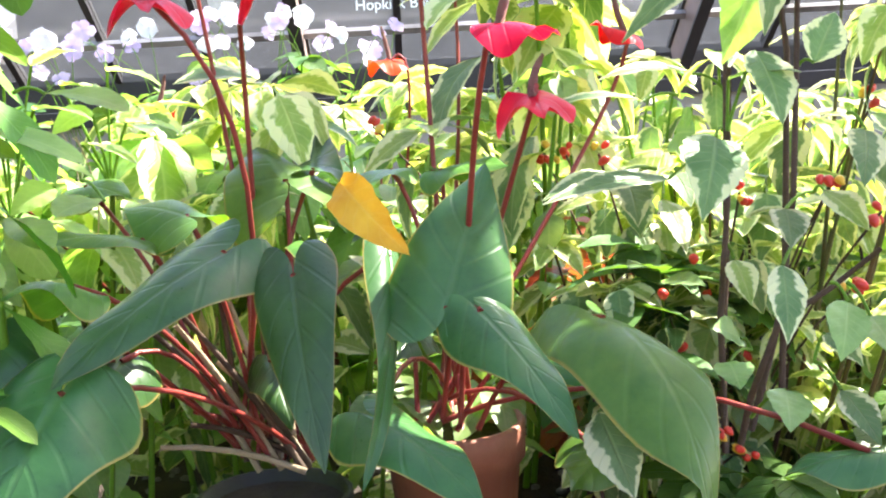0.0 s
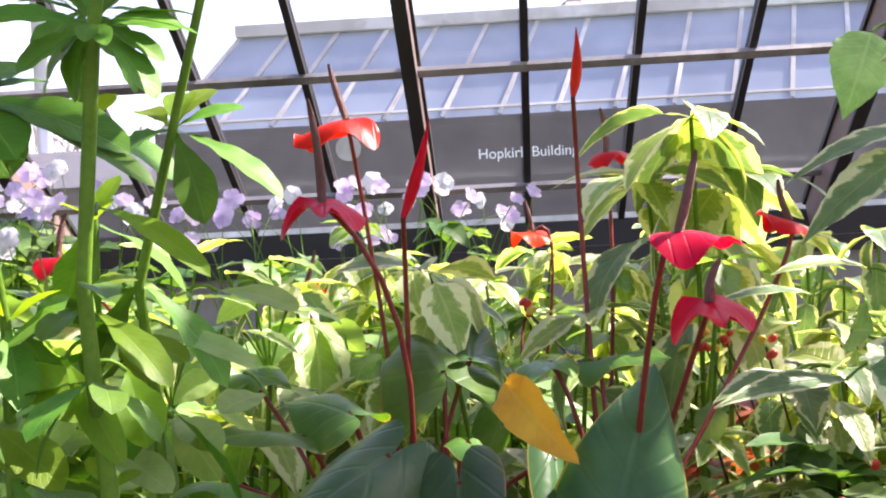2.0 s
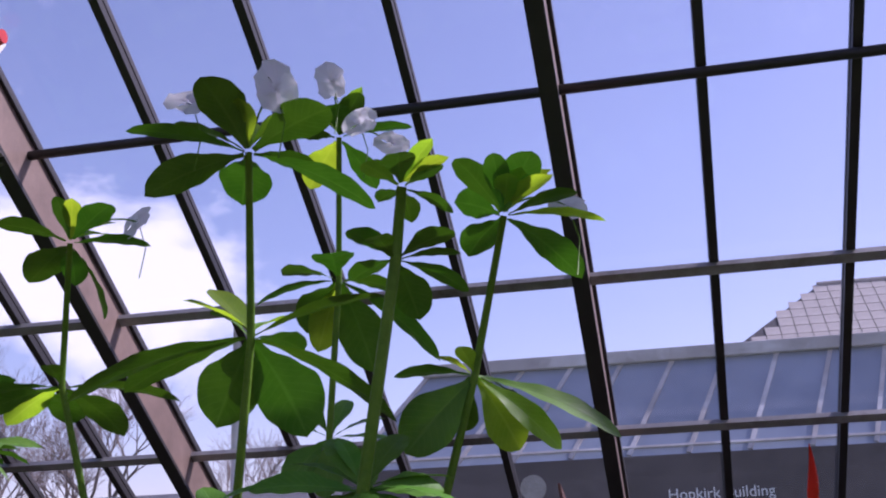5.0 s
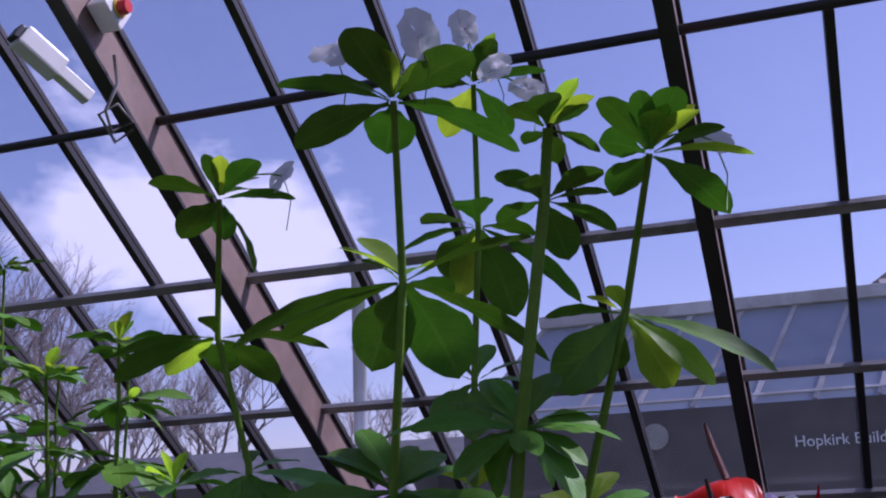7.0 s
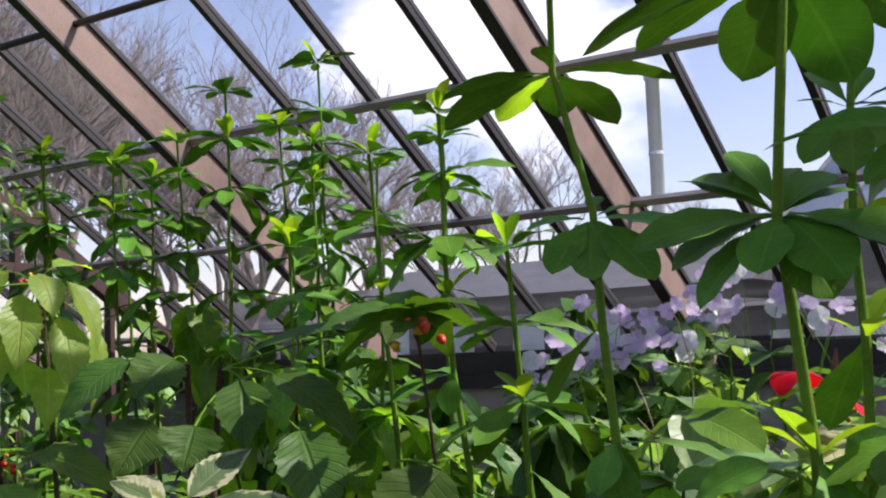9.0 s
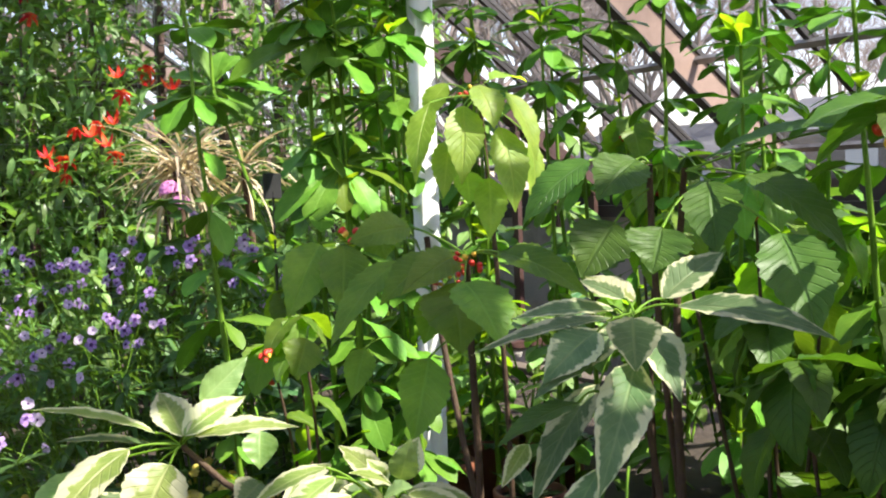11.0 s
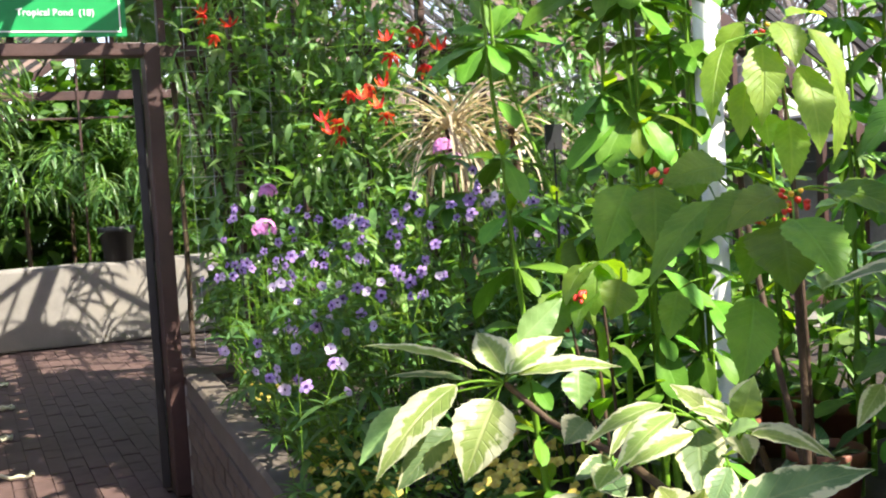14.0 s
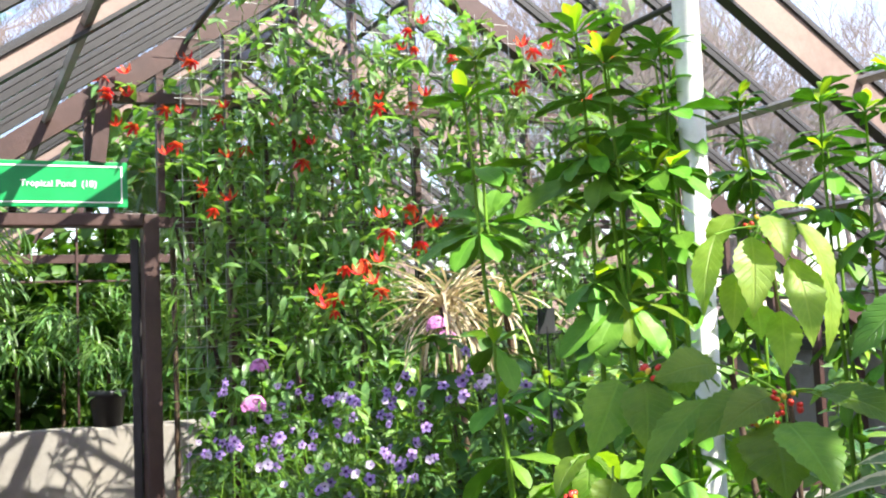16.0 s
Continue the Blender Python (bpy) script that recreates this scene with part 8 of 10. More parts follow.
set_leaf(pale_branch, var_leaf, (-1.445, 0.258, 1.132), (-1.421, 0.205, 1.108), 0.058, (0.69, -0.30, 0.66), stem_from=(-1.457, 0.226, 1.118), droop=0.4)
set_leaf(pale_branch, var_pale, (-1.388, 0.344, 1.154), (-1.343, 0.229, 1.103), 0.042, (0.32, -0.45, 0.83), stem_from=(-1.292, 0.289, 1.081), droop=0.9)
set_leaf(pale_branch, var_pale, (-1.343, 0.342, 1.143), (-1.313, 0.245, 1.094), 0.051, (0.38, -0.46, 0.80), stem_from=(-1.292, 0.289, 1.081), droop=0.9)
set_leaf(pale_branch, var_leaf, (-1.362, 0.257, 1.087), (-1.343, 0.173, 1.080), 0.047, (0.52, -0.23, 0.83), stem_from=(-1.361, 0.262, 1.094), droop=0.5)
set_leaf(pale_branch, var_leaf, (-1.324, 0.215, 1.078), (-1.271, 0.207, 1.068), 0.053, (0.61, -0.27, 0.75), stem_from=(-1.361, 0.262, 1.094), droop=0.4)
cream_branch = thing("variegated_plant", "variegated plant with long grey-green cream-edged leaves near the kerb", "plant", "variegated plants", at=(-1.06, 0.42, SOIL))
for q in ((-1.165, 0.345, 1.137), (-1.158, 0.236, 1.052)):
    stalk(cream_branch, bend((0, 0, 0), Vector(q) - cream_branch.location, (0, 0, 0.03), 7), [0.008, 0.0075, 0.007, 0.0065, 0.006, 0.0055, 0.005, 0.004], stem_brown, "branch", 8)
set_leaf(cream_branch, var_leaf, (-1.242, 0.304, 1.165), (-1.157, 0.246, 1.079), 0.069, (0.71, -0.41, 0.57), stem_from=(-1.240, 0.352, 1.141), droop=0.5)
set_leaf(cream_branch, var_pale, (-1.223, 0.364, 1.143), (-1.125, 0.430, 1.118), 0.051, (0.29, -0.13, 0.95), stem_from=(-1.240, 0.352, 1.141), droop=0.7)
set_leaf(cream_branch, var_pale, (-1.244, 0.372, 1.157), (-1.255, 0.412, 1.205), 0.047, (0.80, -0.35, 0.50), stem_from=(-1.240, 0.352, 1.141), droop=0.3)
set_leaf(cream_branch, var_pale, (-1.256, 0.344, 1.159), (-1.317, 0.317, 1.198), 0.046, (0.52, -0.23, 0.83), stem_from=(-1.240, 0.352, 1.141), droop=0.4)
set_leaf(cream_branch, var_pale, (-1.235, 0.342, 1.155), (-1.249, 0.321, 1.190), 0.034, (0.73, -0.32, 0.60), stem_from=(-1.240, 0.352, 1.141), droop=0.3)
set_leaf(cream_branch, var_pale, (-1.218, 0.351, 1.142), (-1.169, 0.329, 1.117), 0.044, (0.69, -0.30, 0.66), stem_from=(-1.240, 0.352, 1.141), droop=0.4)
set_leaf(cream_branch, var_leaf, (-1.140, 0.207, 1.073), (-1.100, 0.019, 1.061), 0.062, (0.47, -0.21, 0.86), stem_from=(-1.141, 0.224, 1.056), droop=0.5)
set_leaf(cream_branch, var_leaf, (-1.169, 0.216, 1.074), (-1.198, 0.105, 1.088), 0.036, (0.29, -0.13, 0.95), stem_from=(-1.141, 0.224, 1.056), droop=0.5)
set_leaf(cream_branch, var_leaf, (-1.130, 0.254, 1.071), (-1.074, 0.445, 1.113), 0.066, (0.46, -0.30, 0.84), stem_from=(-1.141, 0.224, 1.056), droop=0.4)
set_leaf(cream_branch, var_leaf, (-1.107, 0.231, 1.069), (-0.958, 0.288, 1.047), 0.063, (0.45, -0.20, 0.87), stem_from=(-1.141, 0.224, 1.056), droop=0.5)
set_leaf(cream_branch, var_leaf, (-1.060, 0.314, 1.072), (-0.924, 0.366, 1.051), 0.077, (0.42, -0.18, 0.89), stem_from=(-1.141, 0.224, 1.056), droop=0.4)
set_leaf(cream_branch, var_leaf, (-1.153, 0.250, 1.065), (-1.199, 0.310, 1.110), 0.051, (0.80, -0.35, 0.50), stem_from=(-1.141, 0.224, 1.056), droop=0.4)
set_leaf(cream_branch, var_leaf, (-1.130, 0.254, 1.074), (-1.140, 0.292, 1.104), 0.038, (0.80, -0.14, 0.58), stem_from=(-1.141, 0.224, 1.056), droop=0.4)
set_leaf(cream_branch, var_pale, (-1.150, 0.210, 1.076), (-1.214, 0.222, 1.095), 0.049, (0.69, -0.30, 0.66), stem_from=(-1.141, 0.224, 1.056), droop=0.4)
set_leaf(cream_branch, var_pale, (-1.102, 0.215, 1.061), (-1.022, 0.201, 1.073), 0.039, (0.52, -0.23, 0.83), stem_from=(-1.141, 0.224, 1.056), droop=0.5)
set_leaf(cream_branch, var_leaf, (-1.179, 0.179, 1.031), (-1.168, 0.004, 1.029), 0.051, (0.42, -0.18, 0.89), stem_from=(-1.141, 0.224, 1.056), droop=0.5)
set_leaf(cream_branch, var_leaf, (-1.270, 0.129, 1.051), (-1.301, 0.001, 1.028), 0.035, (0.32, -0.14, 0.94), stem_from=(-1.203, 0.221, 1.016), droop=0.5)
set_leaf(cream_branch, var_leaf, (-1.296, 0.153, 1.075), (-1.272, 0.071, 1.035), 0.045, (0.52, -0.43, 0.74), stem_from=(-1.203, 0.221, 1.016), droop=0.5)
set_leaf(cream_branch, var_leaf, (-1.119, 0.171, 1.043), (-1.073, 0.070, 1.030), 0.058, (0.52, -0.23, 0.83), stem_from=(-1.141, 0.224, 1.056), droop=0.5)
set_leaf(cream_branch, var_pale, (-1.212, 0.250, 1.185), (-1.216, 0.158, 1.125), 0.046, (0.39, -0.52, 0.76), stem_from=(-1.206, 0.298, 1.154), droop=0.6)
set_leaf(cream_branch, var_pale, (-1.252, 0.260, 1.188), (-1.269, 0.149, 1.149), 0.041, (0.25, -0.34, 0.91), stem_from=(-1.206, 0.298, 1.154), droop=0.6)
set_leaf(cream_branch, var_pale, (-1.184, 0.256, 1.164), (-1.193, 0.161, 1.134), 0.036, (0.50, -0.25, 0.83), stem_from=(-1.206, 0.298, 1.154), droop=0.6)
set_leaf(cream_branch, lime_leaf, (-1.190, 0.335, 1.170), (-1.164, 0.337, 1.229), 0.042, (0.78, -0.39, 0.50), stem_from=(-1.189, 0.330, 1.145), droop=0.6)
set_leaf(cream_branch, var_pale, (-1.194, 0.325, 1.163), (-1.196, 0.261, 1.192), 0.032, (0.34, -0.17, 0.92), stem_from=(-1.189, 0.330, 1.145), droop=0.6)
set_leaf(cream_branch, var_pale, (-1.167, 0.331, 1.156), (-1.100, 0.392, 1.132), 0.044, (0.43, 0.00, 0.90), stem_from=(-1.189, 0.330, 1.145), droop=0.6)
set_leaf(cream_branch, lime_leaf, (-1.164, 0.294, 1.162), (-1.124, 0.311, 1.178), 0.035, (0.50, -0.25, 0.83), stem_from=(-1.189, 0.330, 1.145), droop=0.6)
set_leaf(cream_branch, var_leaf, (-1.144, 0.278, 1.126), (-1.127, 0.230, 1.074), 0.043, (0.67, -0.33, 0.66), stem_from=(-1.181, 0.296, 1.129), droop=0.6)
set_leaf(cream_branch, var_leaf, (-1.139, 0.205, 1.068), (-1.170, 0.064, 1.031), 0.058, (0.35, -0.39, 0.85), stem_from=(-1.144, 0.233, 1.040), droop=0.6)
set_leaf(cream_branch, var_leaf, (-1.170, 0.210, 1.066), (-1.190, 0.110, 1.093), 0.039, (0.25, -0.12, 0.96), stem_from=(-1.144, 0.233, 1.040), droop=0.6)
set_leaf(cream_branch, var_pale, (-1.274, 0.141, 1.082), (-1.264, 0.075, 1.015), 0.053, (0.59, -0.29, 0.75), stem_from=(-1.282, 0.170, 1.082), droop=0.6)
set_leaf(cream_branch, var_pale, (-1.275, 0.193, 1.111), (-1.257, 0.156, 1.091), 0.044, (0.50, -0.25, 0.83), stem_from=(-1.285, 0.199, 1.123), droop=0.6)
set_leaf(cream_branch, var_pale, (-1.161, 0.228, 1.065), (-1.132, 0.231, 1.111), 0.041, (0.78, -0.39, 0.50), stem_from=(-1.144, 0.233, 1.040), droop=0.6)
set_leaf(cream_branch, var_pale, (-1.276, 0.083, 1.054), (-1.265, 0.028, 1.016), 0.057, (0.41, -0.41, 0.82), stem_from=(-1.275, 0.121, 1.017), droop=0.6)
set_leaf(cream_branch, var_pale, (-1.081, 0.244, 1.035), (-1.025, 0.282, 1.017), 0.053, (0.43, 0.00, 0.90), stem_from=(-1.136, 0.244, 1.026), droop=0.6)
grey_branch = thing("variegated_plant", "tall variegated plant with grey-green drooping leaves", "plant", "variegated plants", at=(-1.02, 0.70, SOIL))
stalk(grey_branch, bend((0, 0, 0), Vector((-1.05, 0.628, 1.365)) - grey_branch.location, (0.02, 0, 0), 7), [0.008, 0.0075, 0.007, 0.0065, 0.006, 0.0055, 0.005, 0.004], stem_brown, "branch", 8)
set_leaf(grey_branch, var_leaf, (-1.059, 0.603, 1.369), (-1.114, 0.402, 1.337), 0.037, (0.28, -0.15, 0.95), stem_from=(-1.070, 0.642, 1.354), droop=0.4)
set_leaf(grey_branch, var_leaf, (-1.095, 0.644, 1.375), (-1.140, 0.494, 1.373), 0.044, (0.37, -0.20, 0.91), stem_from=(-1.070, 0.642, 1.354), droop=0.4)
set_leaf(grey_branch, var_leaf, (-1.052, 0.611, 1.350), (-1.039, 0.442, 1.283), 0.059, (0.52, -0.27, 0.81), stem_from=(-1.070, 0.642, 1.354), droop=0.6)
set_leaf(grey_branch, var_leaf, (-1.024, 0.610, 1.312), (-0.945, 0.461, 1.172), 0.075, (0.68, -0.36, 0.64), stem_from=(-1.070, 0.642, 1.354), droop=0.6)
set_leaf(grey_branch, var_leaf, (-1.060, 0.576, 1.283), (-1.044, 0.437, 1.144), 0.060, (0.24, -0.56, 0.79), stem_from=(-1.070, 0.642, 1.354), droop=0.7)
set_leaf(grey_branch, var_pale, (-1.082, 0.671, 1.385), (-1.157, 0.647, 1.419), 0.049, (0.44, -0.23, 0.87), stem_from=(-1.070, 0.642, 1.354), droop=0.4)
set_leaf(grey_branch, var_leaf, (-1.037, 0.641, 1.359), (-0.934, 0.597, 1.273), 0.066, (0.58, -0.31, 0.75), stem_from=(-1.070, 0.642, 1.354), droop=0.6)
set_leaf(grey_branch, var_leaf, (-0.982, 0.650, 1.386), (-0.792, 0.725, 1.351), 0.060, (0.32, -0.33, 0.89), stem_from=(-1.024, 0.610, 1.377), droop=0.6)
set_leaf(grey_branch, var_leaf, (-1.024, 0.665, 1.392), (-1.014, 0.783, 1.451), 0.061, (0.50, -0.52, 0.70), stem_from=(-1.024, 0.610, 1.377), droop=0.4)
set_leaf(grey_branch, var_leaf, (-1.061, 0.629, 1.393), (-1.133, 0.614, 1.417), 0.044, (0.37, -0.39, 0.84), stem_from=(-1.024, 0.610, 1.377), droop=0.4)
set_leaf(grey_branch, var_leaf, (-1.046, 0.562, 1.356), (-1.040, 0.459, 1.301), 0.070, (0.50, -0.52, 0.70), stem_from=(-1.024, 0.610, 1.377), droop=0.5)
set_leaf(grey_branch, var_leaf, (-0.998, 0.580, 1.376), (-0.956, 0.540, 1.314), 0.073, (0.57, -0.58, 0.58), stem_from=(-1.024, 0.610, 1.377), droop=0.5, fold=0.35)
set_leaf(grey_branch, var_leaf, (-0.978, 0.496, 1.196), (-0.976, 0.399, 1.076), 0.044, (0.47, -0.56, 0.68), stem_from=(-0.990, 0.523, 1.218), droop=0.6)
set_leaf(grey_branch, niam_dark, (-1.028, 0.508, 1.270), (-1.049, 0.387, 1.229), 0.045, (0.25, -0.34, 0.91), stem_from=(-1.024, 0.541, 1.281), droop=0.6)
set_leaf(grey_branch, var_pale, (-1.069, 0.456, 1.218), (-1.057, 0.400, 1.173), 0.030, (0.64, -0.32, 0.70), stem_from=(-1.078, 0.484, 1.224), droop=0.6)
set_leaf(grey_branch, var_leaf, (-0.923, 0.485, 1.167), (-0.914, 0.404, 1.053), 0.044, (0.53, -0.49, 0.70), stem_from=(-0.962, 0.529, 1.194), droop=0.6)
reaching((-0.70, 0.58, SOIL), [((-0.82, 0.46, 1.06), 7, 0.8), ((-0.55, 0.54, 1.02), 7, 0.8)], "variegated plant with long cream-edged leaves")

# pots standing in the bed
def potted(at, r, h, mat, label, pool, rnd, n=14, size=0.8):
    root = thing("potted_plant", label, "potted plant", "potted plants", at=at)
    pot(root, (0, 0, 0), r, h, mat)
    for k in range(n):
        a = rnd.uniform(0, 6.28)
        put("leaf", pick(rnd, pool), root, fan((0.02 * math.cos(a), 0.02 * math.sin(a), h * 0.9), a, rnd.uniform(0.1, 1.2), size * rnd.uniform(0.7, 1.2)))


for x, y in ((-2.63, 1.89), (-2.75, 1.70), (-3.084, 1.394), (-2.819, 1.855), (0.535, 1.783), (0.28, 1.62), (0.75, 1.7), (-2.25, 1.45), (-2.62, 1.42)):
    potted((x, y, bed_z(x, y) - 0.005), 0.10, 0.19, pot_clay, "terracotta coloured plastic pot with a small leafy plant", SILVER if x < -2 else MID, rnd)
for x, y in ((-2.7, 1.2), (-2.9, 1.3), (-3.1, 1.1), (-2.6, 0.95), (-3.28, 0.92), (-4.56, 1.67), (-5.03, 2.23), (-2.87, 1.34), (-3.22, 2.48), (-3.64, 2.15)):
    tips = [(x + rnd.uniform(-.15, .15), y + rnd.uniform(-.15, .15), rnd.uniform(0.85, 1.12)) for _ in range(4)]
    bush("silver_leaf_plant", "low plant with broad silver-marked green leaves", "plant", (x, y, SOIL), tips, rnd, SILVER, 5, 0.95, "silver-marked plants", crown=5, spread=0.6, pitch=(-.3, .6))

# purple flowers at the end of the bed
PUR = [(-4.355, 0.459, 1.363), (-4.268, 0.362, 1.209), (-3.843, 0.540, 1.358), (-3.467, 0.580, 1.327), (-3.337, 0.615, 1.382), (-3.293, 0.712, 1.385), (-2.972, 0.613, 1.259),
       (-3.023, 0.476, 1.220), (-2.943, 0.339, 1.168), (-2.921, 0.387, 1.157), (-3.044, 0.728, 1.187), (-3.362, 0.816, 1.349), (-2.979, 0.900, 1.486), (-2.853, 0.906, 1.427),
       (-3.095, 0.897, 1.436), (-2.574, 0.242, 1.050), (-2.868, 0.195, 1.027), (-3.160, 0.198, 1.023), (-3.487, 0.254, 1.225), (-3.229, 0.303, 1.246), (-2.973, 0.346, 1.266),
       (-2.891, 1.087, 1.291), (-2.970, 0.897, 1.352), (-4.0, 0.6, 1.2), (-3.7, 0.8, 1.25), (-4.5, 0.65, 1.15), (-4.2, 0.85, 1.3), (-3.6, 0.45, 1.05)]
for i, (x, y, z) in enumerate(PUR):
    by = max(y + 0.12, bed_edge(x) + 0.22)
    tips = [(x + rnd.uniform(-.14, .14), y + rnd.uniform(-.10, .16), z - rnd.uniform(0.04, 0.34)) for _ in range(6)]
    root = bush("purple_flowering_bush", "feathery green bush with small purple trumpet flowers", "bush", (x, by, SOIL), tips, rnd, BUSH, 10, 1.05, "purple flowering bushes",
                crown=6, spread=0.75, pitch=(-.5, .7), r=0.0025)
    o = Vector((x, by, SOIL))
    for k in range(6):
        f = Vector((x + rnd.uniform(-.13, .13), y + rnd.uniform(-.10, .06), z + rnd.uniform(-.07, .06))) - o
        stalk(root, bend(Vector(tips[k]) - o, f, (0, 0, 0.01), 3), 0.001, stem_green, "flower_stalk", 4)
        pale = i in (7, 8, 9, 15, 16, 17) and k < 3 or (i * 6 + k) % 7 == 3
        rosette_flower(root, f, L_PETAL if pale else P_PETAL, (rnd.uniform(.3, 1.0), rnd.uniform(-1.0, -.2), rnd.uniform(-.3, .6)), 5, (0.6 if pale else 1.0) * rnd.uniform(0.75, 1.2), rnd, throat=T_PETAL, cup=rnd.uniform(0.2, 0.6))
for x, y, z, rr in ((-3.890, 0.453, 1.469, 0.042), (-3.679, 0.375, 1.345, 0.055), (-3.640, 1.032, 1.589, 0.05), (-3.625, 1.055, 1.537, 0.055)):
    root = thing("pompon_flower", "round pink pompon flower head on a thin stalk", "flower", "pink pompon flowers", at=(x, y + 0.08, SOIL))
    c = Vector((0, -0.08, z - SOIL))
    stalk(root, bend((0, 0, 0), c, (0.02, 0, 0), 6), 0.003, stem_green, "stem", 6)
    for k in range(8):
        q = c * (0.3 + 0.08 * k)
        put("leaf", pick(rnd, MID), root, fan(q, rnd.uniform(0, 6.28), rnd.uniform(-.3, .5), rnd.uniform(0.6, 1.0)))
    florets = []
    for k in range(34):
        d = Vector((rnd.gauss(0, 1), rnd.gauss(0, 1), abs(rnd.gauss(0, 1)) * 0.9 - 0.1)).normalized()
        florets.append((c + d * rr * 0.72, d))
    cluster_flower(root, florets, PK_PETAL, rnd)
YEL = [(-3.197, 0.49), (-2.965, 0.36), (-2.83, 0.30), (-3.211, 0.531), (-2.566, 0.669), (-2.504, 0.71), (-2.363, 0.864), (-2.576, 0.349), (-2.876, 0.30), (-2.3, 0.5), (-2.7, 0.5), (-4.2, 0.46), (-2.94, 0.85), (-2.85, 0.72), (-3.05, 0.8), (-2.6, 0.62), (-2.7, 0.75), (-2.45, 0.6), (-2.2, 0.7)]
for x, y in YEL:
    tips = [(x + rnd.uniform(-.10, .10), y + rnd.uniform(-.10, .10), rnd.uniform(0.66, 0.76)) for _ in range(7)]
    root = bush("yellow_flowering_plant", "low plant with small yellow flowers along the kerb", "plant", (x, y, SOIL), tips, rnd, BUSH + MID, 6, 0.5, "yellow flowering plants", crown=4, spread=0.8, pitch=(-.4, .6), r=0.002)
    for t in tips + tips[:4]:
        f = Vector(t) - Vector((x, y, SOIL)) + Vector((rnd.uniform(-.04, .04), rnd.uniform(-.04, .04), 0.02))
        rosette_flower(root, f, Y_PETAL, (0.6, -0.6, 0.9), 5, rnd.uniform(0.95, 1.35), rnd)

# climber on wires before the gable
mesh_wire = surface("mesh_wire", [(0.3, (0.34, 0.35, 0.34)), (0.7, (0.50, 0.51, 0.50))], 30, 0.45, 0.4, 0.1, 200)
trellis = thing("wire_trellis", "galvanised wire mesh hung before the gable wall", "trellis", at=(GABLE_X + 0.16, 0, 0))
for k in range(27):
    bm = bmesh.new()
    y = 0.48 + 0.1 * k
    tube(bm, [(0, y, 0.7), (0, y, min(roof_z(y) - 0.15, 3.3))], 0.0016, 5)
    part("upright_wire", bm, mesh_wire, trellis)
for k in range(26):
    bm = bmesh.new()
    z = 0.75 + 0.1 * k
    tube(bm, [(0.003, 0.45, z), (0.003, min(3.1, RIDGE_Y + (RIDGE_Z - z - 0.12) / TAN), z)], 0.0016, 5)
    part("cross_wire", bm, mesh_wire, trellis)
GLO = [(-5.576, 0.174, 2.882), (-5.526, 0.288, 2.863), (-5.530, 0.300, 2.752), (-5.565, 0.248, 2.616), (-5.373, 0.443, 2.450), (-5.436, 0.527, 2.659), (-5.509, 0.575, 2.933),
       (-5.257, 0.703, 2.425), (-5.207, 0.580, 2.279), (-5.165, 0.685, 2.216), (-5.254, 0.944, 2.585), (-4.989, 1.031, 2.450), (-5.121, 1.223, 2.669), (-4.980, 1.490, 2.920),
       (-4.929, 1.580, 3.040), (-4.758, 1.506, 2.649), (-4.946, 1.350, 2.667), (-4.480, 1.585, 2.711), (-4.496, 1.832, 2.610), (-4.507, 1.155, 1.874), (-4.444, 1.040, 1.822),
       (-4.423, 1.094, 1.784), (-4.623, 0.920, 1.750), (-4.616, 0.947, 1.693), (-4.400, 1.367, 2.010), (-4.439, 1.278, 2.026), (-4.584, 1.210, 2.074), (-4.152, 2.029, 2.814),
       (-4.095, 1.949, 2.507), (-4.559, 1.908, 2.857), (-4.512, 2.017, 2.839), (-5.349, 0.717, 2.678)]
